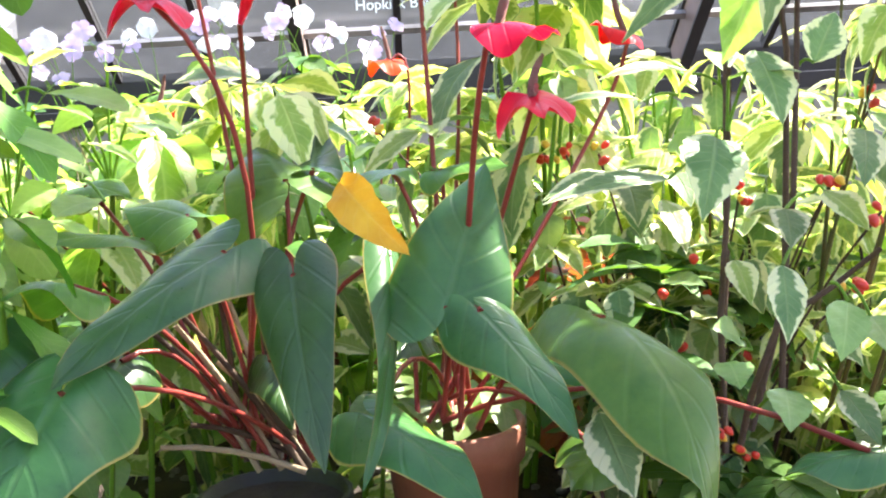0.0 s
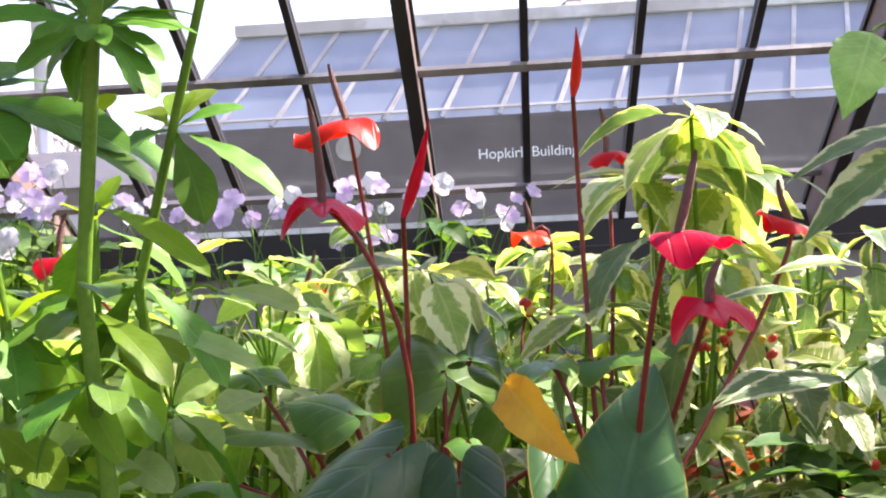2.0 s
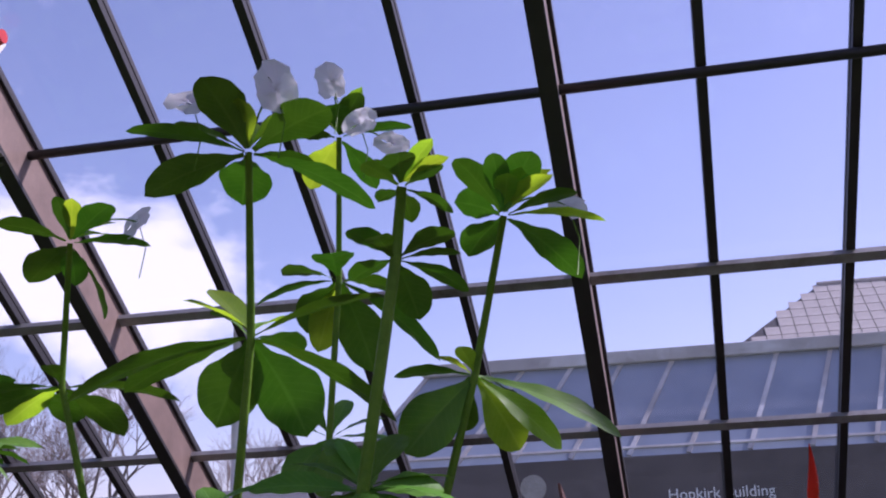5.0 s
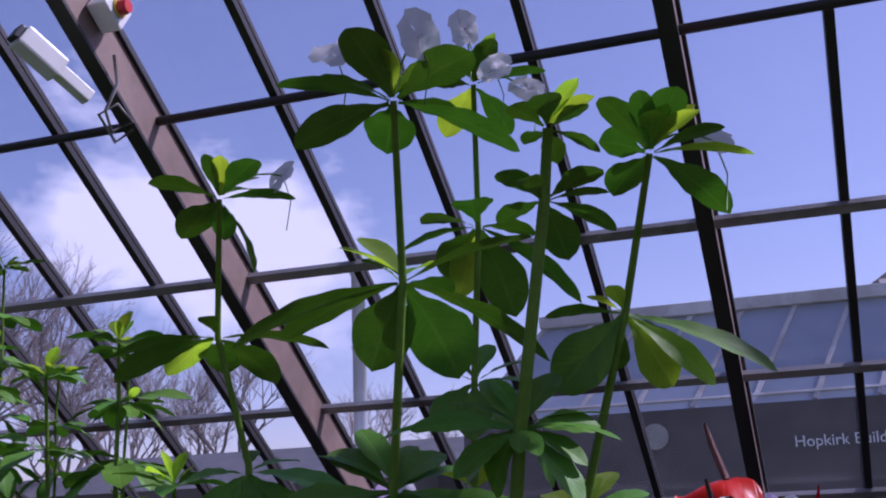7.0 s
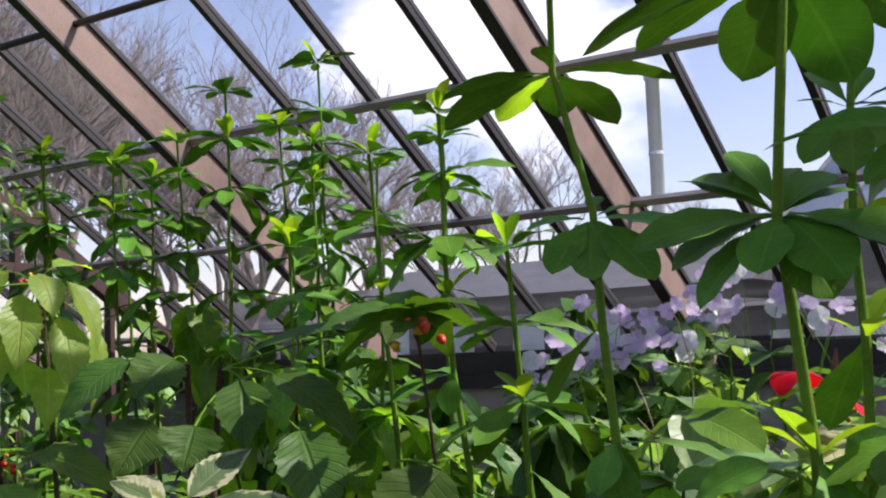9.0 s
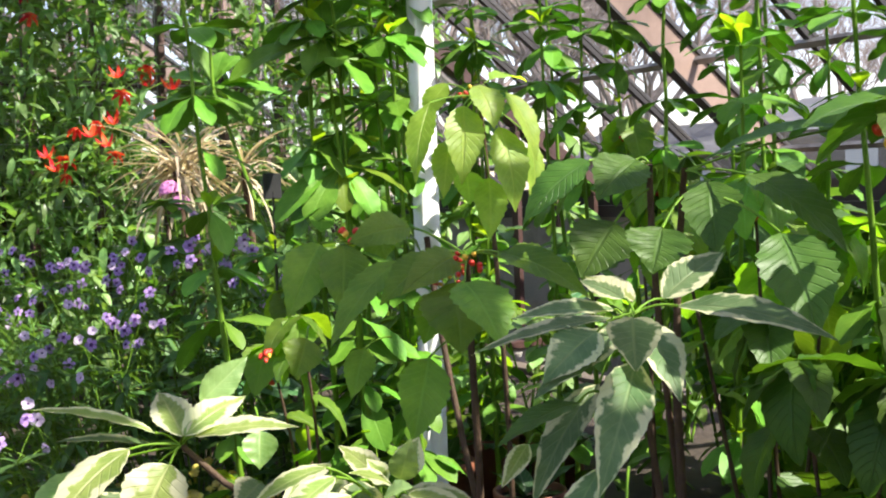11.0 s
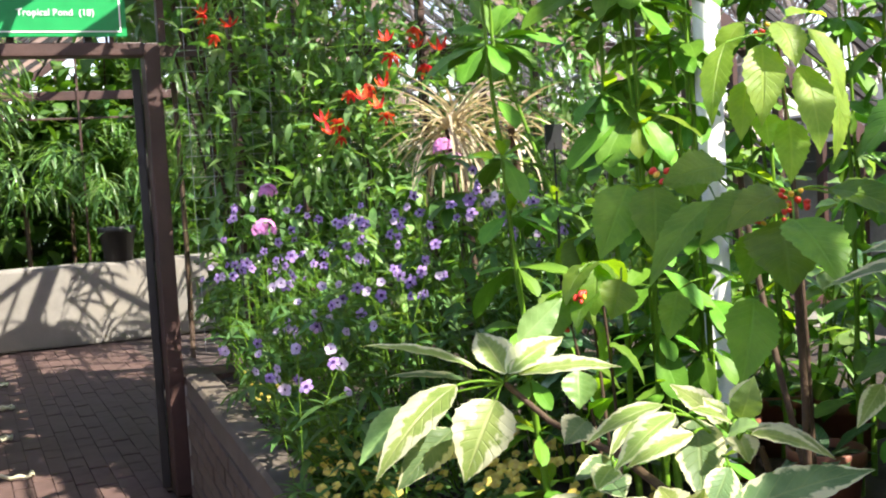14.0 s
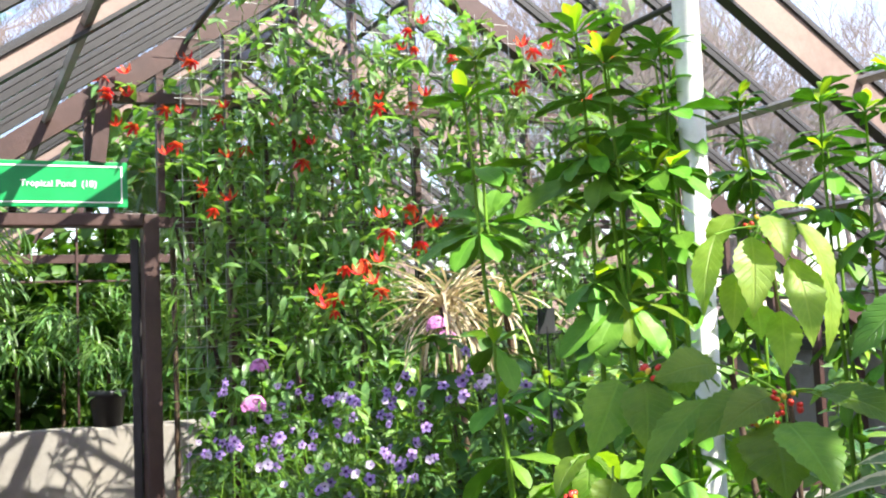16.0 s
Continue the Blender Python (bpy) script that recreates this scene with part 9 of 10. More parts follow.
for i in range(40):
    y0 = 0.60 + 2.25 * (i * 0.618 % 1.0)
    x0 = GABLE_X + 0.22 + rnd.uniform(0, 0.25)
    y0 = min(y0, 2.9)
    root = thing("climbing_lily", "climbing plant with slender glossy leaves and flame-red flowers", "climber", "climbing lilies", at=(x0, y0, SOIL))
    joined(root)
    p = Vector((0, 0, 0))
    pts = [p.copy()]
    top = min(roof_z(y0) - 0.18, 3.3) - SOIL
    top *= rnd.uniform(0.82, 1.0)
    y = 0.0
    while p.z < top:
        p = p + Vector((rnd.uniform(-.04, .05), rnd.uniform(-.07, .07), 0.10))
        p.x = min(max(p.x, -0.05), 0.45)
        pts.append(p.copy())
    stalk(root, pts, 0.0022, stem_green, "stem", 5)
    for q in pts[2:]:
        for k in range(6 if i % 3 else 9):
            a = rnd.uniform(-2.0, 1.6)
            put("leaf", pick(rnd, VINE), root, fan(q + Vector((rnd.uniform(-.06, .08), rnd.uniform(-.10, .10), rnd.uniform(-.06, .06))), a, rnd.uniform(-1.2, 1.0), rnd.uniform(0.6, 1.15), rnd.uniform(-.6, .6)))
    if i < len(GLO):
        f = Vector(GLO[i]) - Vector((x0, y0, SOIL))
        j = min(range(len(pts)), key=lambda k: (pts[k] - f).length)
        stalk(root, bend(pts[j], f, (0, 0, 0.05), 5), 0.0016, stem_green, "flower_stalk", 5)
        for m in range(2):
            g = f + Vector((0.16, -0.06, 0)) + Vector((rnd.uniform(-.05, .05), rnd.uniform(-.09, .09), rnd.uniform(-.08, .08))) * m
            rosette_flower(root, g, F_PETAL, (0.5, -0.3, -0.6 if m else 0.9), 6, rnd.uniform(0.85, 1.2), rnd, cup=rnd.uniform(-.1, .25))
            for k in range(4):
                put("leaf", pick(rnd, VINE), root, fan(g + Vector((-.03, .02, -.05)), rnd.uniform(0, 6.28), rnd.uniform(-.7, .7), rnd.uniform(0.8, 1.2)))

# dry strap-leaved plant
for at, n, s in (((-3.86, 1.24, SOIL), 80, 1.0), ((-3.72, 1.14, SOIL), 50, 0.9), ((-3.86, 1.47, SOIL), 40, 1.0)):
    root = thing("spider_plant", "clump of arching dry straw-coloured strap leaves", "plant", "dry strap-leaved plants", at=at)
    joined(root)
    c = Vector((0, -0.05, 1.08))
    stalk(root, bend((0, 0, 0), c, (0.04, 0, 0), 6), 0.014, stem_brown, "stem", 8)
    for k in range(n):
        a = rnd.uniform(0, 6.28)
        put("leaf", pick(rnd, STRAP), root, fan(c + Vector((0, 0, rnd.uniform(-.05, .05))), a, rnd.uniform(-0.5, 1.2), s * rnd.uniform(0.7, 1.15)))
# leafy filler that closes the bed
for k in range(46):
    x = rnd.uniform(-3.0, 1.6)
    y = rnd.uniform(max(0.75, bed_edge(x) + 0.5), 3.0)
    h = rnd.uniform(0.95, 1.3) + 0.12 * (y - 1.0)
    if -2.9 < x < -1.1 and y < 1.8:
        continue
    tips = [(x + rnd.uniform(-.2, .2), y + rnd.uniform(-.2, .2), h - rnd.uniform(0, .35)) for _ in range(6)]
    # beside the variegated plant the dark, smaller leaves paint the shaded gap
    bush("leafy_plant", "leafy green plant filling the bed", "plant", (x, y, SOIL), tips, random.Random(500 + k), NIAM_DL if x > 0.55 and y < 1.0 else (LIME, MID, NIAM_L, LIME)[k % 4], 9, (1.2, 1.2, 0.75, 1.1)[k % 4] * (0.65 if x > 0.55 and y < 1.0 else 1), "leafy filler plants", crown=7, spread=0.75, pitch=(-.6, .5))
for k in range(18):
    x, y = -0.85 - 0.085 * k + rnd.uniform(-.06, .06), rnd.uniform(1.35, 2.5)
    h = rnd.uniform(1.42, 1.72)
    y = max(y, 2.0) if x < -1.5 else y
    tips = [(x + rnd.uniform(-.17, .17), y + rnd.uniform(-.17, .17), h - rnd.uniform(0, .35)) for _ in range(5)]
    bush("leafy_plant", "dense dark green plant with toothed leaves in the bed", "plant", (x, y, SOIL), tips, rnd, (NIAM_DL, MID, NIAM_L)[k % 3], 9, (0.85, 1.3, 0.8)[k % 3], "leafy filler plants", crown=7, spread=0.6, pitch=(-1.1, .4))
# small green filler at the back of the bed
for k in range(16):
    x, y = rnd.uniform(-5.0, -3.0), rnd.uniform(1.0, 2.6)
    tips = [(x + rnd.uniform(-.2, .2), y + rnd.uniform(-.2, .2), rnd.uniform(0.95, 1.55)) for _ in range(5)]
    bush("leafy_plant", "leafy green plant with oval leaves at the back of the bed", "plant", (x, y, SOIL), tips, rnd, MID if k % 2 else LIME, 8, 1.15, "back row plants", crown=7, spread=0.6, pitch=(-.6, .5))


# ---- pole, door, sign ----
pole = thing("support_pole", "white painted steel roof support pole standing in the bed", "pole", at=(-2.475, 1.297, 0))
bm = bmesh.new()
tube(bm, [(0, 0, 0.5), (0, 0, roof_z(1.31) - 0.1)], 0.036, 24)
part("pipe", bm, white_pipe, pole, smooth=True)
bm = bmesh.new()
tube(bm, [(0, 0, SOIL - 0.03), (0, 0, SOIL + 0.02)], 0.075, 20)
part("foot_plate", bm, white_pipe, pole)

green_board = surface("green_board", [(0.3, (0.004, 0.22, 0.055)), (0.7, (0.008, 0.29, 0.075))], 8, 0.4, 0, 0.05, 120)
white_letter = surface("white_letter", [(0.3, (0.76, 0.77, 0.76)), (0.7, (0.84, 0.85, 0.84))], 8, 0.5, 0, 0.05, 120)


def lettering(text, size, mat, parent, m, name="lettering", depth=0.002):
    cu = bpy.data.curves.new(name, 'FONT')
    cu.body, cu.size, cu.extrude, cu.align_x = text, size, depth, 'CENTER'
    cu.materials.append(mat)
    ob = new(name, cu)
    ob.parent = parent
    ob.matrix_local = m
    return ob


door = thing("door_1", "open brown glazed door with its dark frame", "door", kind="structure", at=(GABLE_X, 0, 0))
for nm, lo, hi in (("jamb", (-0.06, DOOR[1], 0), (0.06, DOOR[1] + 0.075, DOOR[2] + 0.06)), ("jamb", (-0.06, DOOR[0] - 0.07, 0), (0.06, DOOR[0], DOOR[2] + 0.06)),
                   ("lintel", (-0.065, DOOR[0], DOOR[2]), (0.065, DOOR[1], DOOR[2] + 0.062))):
    bm = bmesh.new()
    box_to(bm, lo, hi, 0.006)
    part(nm, bm, frame_brown, door)
# the leaf stands open along the bed, seen edge on
bm = bmesh.new()
for lo, hi in (((-0.92, 0, 0.02), (-0.83, 0.04, 2.09)), ((-0.09, 0, 0.02), (0.0, 0.04, 2.09)), ((-0.829, 0, 0.02), (-0.091, 0.04, 0.24)), ((-0.829, 0, 1.98), (-0.091, 0.04, 2.09)), ((-0.829, 0, 1.0), (-0.091, 0.04, 1.09))):
    box_to(bm, lo, hi, 0.004)
lp = part("door_panel", bm, bar_paint, door)
lp.location = (-0.075, DOOR[1] - 0.045, 0)
lp.rotation_euler = (0, 0, radians(-9.5))
for k in range(5):
    bm = bmesh.new()
    box_to(bm, (-0.70 + 0.14 * k, 0.012, 0.242), (-0.688 + 0.14 * k, 0.028, 1.978))
    q = part("door_bar", bm, bar_paint, door)
    q.location, q.rotation_euler = lp.location, lp.rotation_euler

sign = thing("hanging_sign", "green board sign with white lettering over the door", "sign", at=(GABLE_X + 0.075, -0.285, 2.333))
bm = bmesh.new()
box_to(bm, (0, -0.52, -0.108), (0.012, 0.52, 0.108), 0.003)
part("board", bm, green_board, sign)
bm = bmesh.new()
for lo, hi in (((0.0125, -0.495, 0.082), (0.015, 0.495, 0.088)), ((0.0125, -0.495, -0.088), (0.015, 0.495, -0.082)), ((0.0125, -0.495, -0.0815), (0.015, -0.489, 0.0815)), ((0.0125, 0.489, -0.0815), (0.015, 0.495, 0.0815))):
    box_to(bm, lo, hi)
part("border", bm, white_letter, sign, "white painted border line")
lettering("Tropical Pond  (18)", 0.043, white_letter, sign, Matrix.Translation((0.014, 0.21, -0.012)) @ Euler((radians(90), 0, radians(90))).to_matrix().to_4x4())
for y in (-0.45, 0.45):
    bm = bmesh.new()
    box_to(bm, (-0.02, y - 0.01, -0.15), (-0.002, y + 0.01, 0.12))
    part("bracket", bm, frame_brown, sign)
bm = bmesh.new()
bar(bm, (GABLE_X + 0.1, 0.10, 2.44), (GABLE_X + 0.1, 0.20, 3.25), 0.07, 0.05, (1, 0, 0))
tagged(part("door_brace", bm, frame_brown, None), "dark brown brace above the door", "beam", kind="structure")

# ---- the room beyond the door ----
pond_wall = thing("pond_wall", "pale rendered pond wall across the next room", "wall", at=(-11.45, 0, 0), kind="structure")
bm = bmesh.new()
box_to(bm, (-0.28, -1.75, 0), (0, 3.0, 0.80), 0.03)
part("masonry", bm, surface("pale_render", [(0.3, (0.18, 0.162, 0.14)), (0.7, (0.27, 0.25, 0.22))], 3, 0.85, 0, 0.5, 70, dirt=(0.26, 0.23, 0.19)), pond_wall)
bucket = thing("plant_bucket", "black plastic bucket standing on the pond wall", "bucket", at=(-11.58, 0.905, 0.80))
pot(bucket, (0, 0, 0), 0.19, 0.35, pot_black)
for k in range(10):
    put("leaf", pick(rnd, VINE), bucket, fan((0, 0, 0.32), rnd.uniform(0, 6.28), rnd.uniform(0.3, 1.3), rnd.uniform(1.5, 2.6)))
# the last five, tall palms are added to shade the floor and pond wall
for i, (x, y, h, n) in enumerate(((-6.6, -0.75, 3.3, 46), (-7.4, -0.95, 2.9, 46), (-10.2, -1.2, 3.0, 40), (-8.6, -1.0, 2.6, 46), (-12.3, 0.1, 2.3, 50), (-12.2, 1.0, 2.2, 44), (-12.6, -0.6, 2.7, 50), (-12.9, 0.6, 3.0, 50), (-13.2, 1.6, 2.8, 44), (-8.0, 1.4, 2.4, 44), (-9.4, 1.8, 2.6, 40), (-12.0, -1.2, 2.0, 40), (-9.4, 1.75, 4.0, 40), (-9.8, 1.25, 3.9, 40), (-8.9, -0.85, 3.9, 40), (-7.9, 1.15, 3.8, 40), (-10.4, -0.85, 3.7, 40))):
    root = thing("palm", "green palm with long narrow arching leaflets", "palm", "palms in the next room", at=(x, y, 0.0))
    joined(root)
    c = Vector((0, 0, h * 0.62))
    stalk(root, bend((0, 0, 0), c, (0.05, 0, 0), 6), 0.025, stem_brown, "trunk", 8)
    for k in range(9):
        a = rnd.uniform(0, 6.28)
        out_ = Vector((math.cos(a), math.sin(a), 0))
        line = bend(c, c + out_ * rnd.uniform(0.5, 0.8) + Vector((0, 0, rnd.uniform(-.1, .6))), (0, 0, 0.18), 6)
        stalk(root, line, 0.004, stem_green, "frond_stalk", 5)
        for q in line[1:]:
            for sgn in (-1, 1, -0.4):
                put("leaflet", pick(rnd, PALM), root, fan(q, a + sgn * rnd.uniform(0.4, 1.1), rnd.uniform(-.7, .4), rnd.uniform(0.7, 1.2)))
# the dark leaf colour paints the room's shade into these shrubs
for k in range(12):
    x, y = -13.6 + rnd.uniform(-.5, .5), -1.6 + 0.45 * k
    root = joined(thing("tall_shrub", "tall dense green shrub behind the pond wall", "shrub", "pond shrubs", at=(x, y, 0.0)))
    top = min(roof_z(y) - 0.3, 3.2)
    for j in range(5):
        stalk(root, bend((0, 0, 0), (rnd.uniform(-.3, .3), rnd.uniform(-.3, .3), top * rnd.uniform(.7, 1)), (0, 0, 0), 4), 0.012, stem_brown)
    for j in range(520):
        q = Vector((rnd.gauss(0, .28), rnd.gauss(0, .28), rnd.uniform(0.6, top)))
        put("leaf", pick(rnd, NIAM_DL), root, fan(q, rnd.uniform(0, 6.28), rnd.uniform(-.9, .6), rnd.uniform(1.2, 2.0)))
for k in range(44):
    x, y = rnd.uniform(-14.4, -11.9), rnd.uniform(-1.5, 4.2)
    if k > 26:
        x, y = rnd.uniform(-11.0, -6.2), rnd.uniform(2.0, 4.3)
    tips = [(x + rnd.uniform(-.35, .35), y + rnd.uniform(-.35, .35), min(rnd.uniform(0.9, 2.6), roof_z(y) - 0.4)) for _ in range(7)]
    bush("leafy_plant", "leafy green plant growing behind the pond wall", "plant", (x, y, 0.0), tips, rnd, (BUSH, MID)[k % 2], 14, 2.0, "pond plants", crown=8, spread=0.8, pitch=(-.6, .5))
# palm crown with hanging leaves close behind the door, and rails of the far partition
root = joined(thing("hanging_palm", "palm crown with stiff pale leaves hanging beside the doorway", "palm", at=(-7.2, -0.52, 0.0)))
stalk(root, bend((0, 0, 0), (0, 0, 2.3), (0.04, 0, 0), 6), 0.03, stem_brown, "trunk", 8)
for k in range(150):
    a = rnd.uniform(0, 6.28)
    put("leaflet", pick(rnd, PALM if k % 3 else STRAP), root, fan((0.05 * math.cos(a), 0.05 * math.sin(a), rnd.uniform(1.95, 2.4)), a, rnd.uniform(-1.3, 0.7), rnd.uniform(0.9, 1.5)))
rail = thing("partition_frame", "dark brown glazing frame of the far partition", "partition", at=(-12.1, 0, 0), kind="structure")
for nm, lo, hi in (("rail", (0, -1.7, 2.47), (0.03, 4.6, 2.56)), ("rail", (0.001, -1.7, 2.27), (0.03, 4.6, 2.29)), ("post", (0.031, 0.67, 0.8), (0.049, 0.69, 3.3)), ("post", (0.031, 1.5, 0.8), (0.049, 1.53, 3.3)), ("post", (0.031, -0.4, 0.8), (0.049, -0.37, 3.2))):
    bm = bmesh.new()
    box_to(bm, lo, hi, 0.003)
    part(nm, bm, frame_brown, rail)
# tall climbers behind the gable; added unseen tops lean under the roof, shading the floor
for x, y in ((-6.15, 1.0), (-6.8, 1.1), (-7.5, 1.2), (-6.4, 1.6)):
    root = joined(thing("tall_shrub", "tall leafy shrub close behind the gable glass, its unseen top added to shade the floor", "shrub", "pond shrubs", at=(x, y, 0.0)))
    for j in range(4):
        stalk(root, bend((0, 0, 0), (rnd.uniform(-.2, .2), rnd.uniform(-.5, .1), 2.7), (0, 0.05, 0), 5), 0.012, stem_brown)
    for j in range(620):
        z = rnd.uniform(0.6, 2.95)
        q = Vector((rnd.gauss(0, .26), abs(rnd.gauss(0, .2)) - 0.15 - (0.55 if z > 2.4 else 0.0) * rnd.random() * 1.6, min(z, roof_z(y) - 0.35)))
        put("leaf", pick(rnd, MID), root, fan(q, rnd.uniform(0, 6.28), rnd.uniform(-.9, .6), rnd.uniform(1.2, 2.2)))
hose_mat = surface("hose_mat", [(0.3, (0.50, 0.47, 0.30)), (0.7, (0.62, 0.59, 0.42))], 20, 0.5, 0, 0.05, 120)
hose = thing("garden_hose", "pale yellow garden hose in loose loops on the path", "hose", at=(-8.0, -0.45, 0.012))
bm = bmesh.new()
pts = []
for k in range(64):
    a = k * 0.33
    pts.append((-1.7 + 0.055 * k + 0.24 * math.cos(a), 0.13 * math.sin(a) + 0.04 * math.sin(k * 0.11), 0.004 + 0.012 * (k % 2)))
tube(bm, pts, 0.011, 8)
part("hose_pipe", bm, hose_mat, hose, smooth=True)
label_ob = thing("plant_label", "small black plant label on a thin stake", "label", at=(-2.694, 0.941, SOIL + 0.04))
bm = bmesh.new()
tube(bm, [(0, 0, 0), (0, 0, 0.95)], 0.003, 6)
part("stake", bm, bar_paint, label_ob)
bm = bmesh.new()
box_to(bm, (-0.004, -0.035, 0.93), (0.0, 0.035, 1.0), 0.001)
part("plate", bm, pot_black, label_ob)
label_ob.rotation_euler = (0, 0, radians(20))

# ---- fittings on the beam ----
white_case = surface("white_case", [(0.3, (0.70, 0.70, 0.68)), (0.7, (0.82, 0.82, 0.80))], 8, 0.35, 0, 0.05, 120)
red_knob = surface("red_knob", [(0.3, (0.55, 0.02, 0.02)), (0.7, (0.65, 0.04, 0.03))], 8, 0.4, 0, 0.05, 120)
yellow_plate = surface("yellow_plate", [(0.3, (0.55, 0.38, 0.03)), (0.7, (0.68, 0.50, 0.05))], 8, 0.4, 0, 0.05, 120)
switch = thing("isolator_switch", "grey isolator switch box with a red knob on the beam", "switch", at=(-1.79, 2.236, 3.324))
switch.rotation_euler = (radians(-33.9), 0, 0)
bm = bmesh.new()
box_to(bm, (0, -0.055, -0.04), (0.075, 0.055, 0.06), 0.006)
part("case", bm, white_case, switch)
bm = bmesh.new()
tube(bm, [(0.076, 0, 0.01), (0.082, 0, 0.01)], 0.034, 20)
part("yellow_disc", bm, yellow_plate, switch)
bm = bmesh.new()
tube(bm, [(0.083, 0, 0.01), (0.095, 0, 0.01), (0.112, 0, 0.01)], [0.026, 0.026, 0.022], 16)
part("knob", bm, red_knob, switch, "red rotary knob")
motor = thing("vent_motor", "white vent motor housing hung below the beam", "motor", at=(-1.796, 2.040, 3.059))
motor.rotation_euler = (radians(-30), 0, radians(-24))
motor.scale = (0.7, 0.7, 0.7)
bm = bmesh.new()
box_to(bm, (-0.05, -0.19, -0.05), (0.05, 0.03, 0.05), 0.012)
part("housing", bm, white_case, motor)
bm = bmesh.new()
box_to(bm, (-0.03, 0.0305, -0.032), (0.03, 0.20, 0.028), 0.006)
part("gearbox", bm, white_case, motor)
bm = bmesh.new()
box_to(bm, (-0.035, -0.215, -0.035), (0.035, -0.191, 0.035), 0.004)
part("end_cap", bm, pot_black, motor)
cable = thing("power_cable", "grey power cable looped round the purlin pipe", "cable", at=(-1.79, 2.30, 3.20))
bm = bmesh.new()
tube(bm, [(0.02, 0, 0), (0.03, 0.01, -0.10), (0.01, -0.02, -0.20), (-0.02, 0.06, -0.24), (0.03, 0.10, -0.20), (0.02, 0.03, -0.16), (-0.03, 0.0, -0.2), (-0.02, 0.08, -0.27), (0.02, 0.12, -0.22)], 0.006, 7)
part("lead", bm, purlin_metal, cable, smooth=True)

# ---- outside ----
bm = bmesh.new()
bmesh.ops.create_grid(bm, x_segments=8, y_segments=8, size=1500)
ground = part("ground", bm, grass_mat, None)
ground.location.z = -0.16
tagged(ground, "lawn and paving outside the glasshouse", "ground", kind="structure")

facade_stone = surface("facade_stone", [(0.3, (0.045, 0.038, 0.037)), (0.7, (0.096, 0.085, 0.083))], 1.2, 0.9, 0, 0.4, 14, dirt=(0.06, 0.052, 0.05))
facade_trim = surface("facade_trim", [(0.3, (0.36, 0.33, 0.32)), (0.7, (0.55, 0.52, 0.50))], 1.5, 0.8, 0, 0.3, 16, dirt=(0.75, 0.74, 0.74))
roof_tile = surface("roof_tile", [(0.3, (0.30, 0.27, 0.25)), (0.7, (0.42, 0.39, 0.36))], 2, 0.8, 0, 0.3, 20)
mm, nt, out = tree("facade_glass")
gb = node(nt, "ShaderNodeBsdfPrincipled", Roughness=0.06, Metallic=0.0)
gv = coords(nt)
nt.links.new(ramp(nt, noise_tex(nt, gv, 0.35, 5, 0.6), [(0.3, (0.22, 0.26, 0.33)), (0.7, (0.38, 0.43, 0.51))]), gb.inputs["Base Color"])
nt.links.new(gb.outputs[0], out.inputs["Surface"])
facade_glass = mm

FY = 22.0
block = thing("stone_building", "long stone building with a sloping glazed upper storey", "building", at=(0, FY, 0))
bm = bmesh.new()
box_to(bm, (-6.9, 0, -0.16), (18.0, 7.0, 3.82))
part("wall", bm, facade_stone, block)
bm = bmesh.new()
box_to(bm, (-7.0, -0.06, 1.55), (18.1, -0.002, 1.72))
part("string_course", bm, facade_trim, block)
bm = bmesh.new()
v = [bm.verts.new(p) for p in ((-6.8, 0.05, 3.822), (17.9, 0.05, 3.822), (17.4, 1.35, 5.93), (-5.3, 1.35, 5.93), (-6.8, 6.9, 3.822), (17.9, 6.9, 3.822), (17.4, 5.6, 5.93), (-5.3, 5.6, 5.93))]
for q in ((0, 1, 2, 3), (1, 5, 6, 2), (5, 4, 7, 6), (4, 0, 3, 7), (3, 2, 6, 7)):
    bm.faces.new([v[i] for i in q])
part("glazed_slope", bm, facade_glass, block, "blue-grey sloping glass")
bm = bmesh.new()
box_to(bm, (-5.4, 1.2, 5.932), (17.5, 5.7, 6.20), 0.03)
part("parapet", bm, facade_trim, block, "flaking pale parapet")
n = 21
for k in range(n + 1):
    f = k / n
    bm = bmesh.new()
    bar(bm, (-6.8 + 24.7 * f, 0.02, 3.86), (-5.3 + 22.7 * f, 1.32, 5.96), 0.09, 0.05, (0, -0.85, 0.5))
    part("glazing_bar", bm, facade_trim, block)
for f in (0.07,):
    bm = bmesh.new()
    bar(bm, (-6.8 + 1.5 * f, 0.0 + 1.3 * f, 3.87 + 2.1 * f), (17.9 - 0.5 * f, 0.0 + 1.3 * f, 3.87 + 2.1 * f), 0.05, 0.04, (0, -0.85, 0.5))
    part("inner_ledge", bm, facade_trim, block)
lettering("Hopkirk Building", 0.30, white_letter, block, Matrix.Translation((0.80, -0.02, 2.94)) @ Euler((radians(90), 0, 0)).to_matrix().to_4x4(), depth=0.01)
bm = bmesh.new()
tube(bm, [(-2.86, -0.08, 3.30), (-2.86, -0.003, 3.30)], 0.26, 28)
part("wall_disc", bm, render_wall, block, "pale round wall lamp")
hip = thing("tiled_roof", "hipped roof of pale square tiles behind the parapet", "roof", at=(0, 0, 0), kind="structure")
bm = bmesh.new()
v = [bm.verts.new(p) for p in ((0.9, 26.2, 6.2), (13.5, 26.2, 6.2), (9.9, 29.5, 8.75), (4.0, 29.5, 8.75), (0.9, 33.0, 6.2), (13.5, 33.0, 6.2))]
for q in ((0, 1, 2, 3), (0, 3, 4), (1, 5, 2), (4, 3, 2, 5)):
    bm.faces.new([v[i] for i in q])
part("roof_deck", bm, bar_paint, hip)
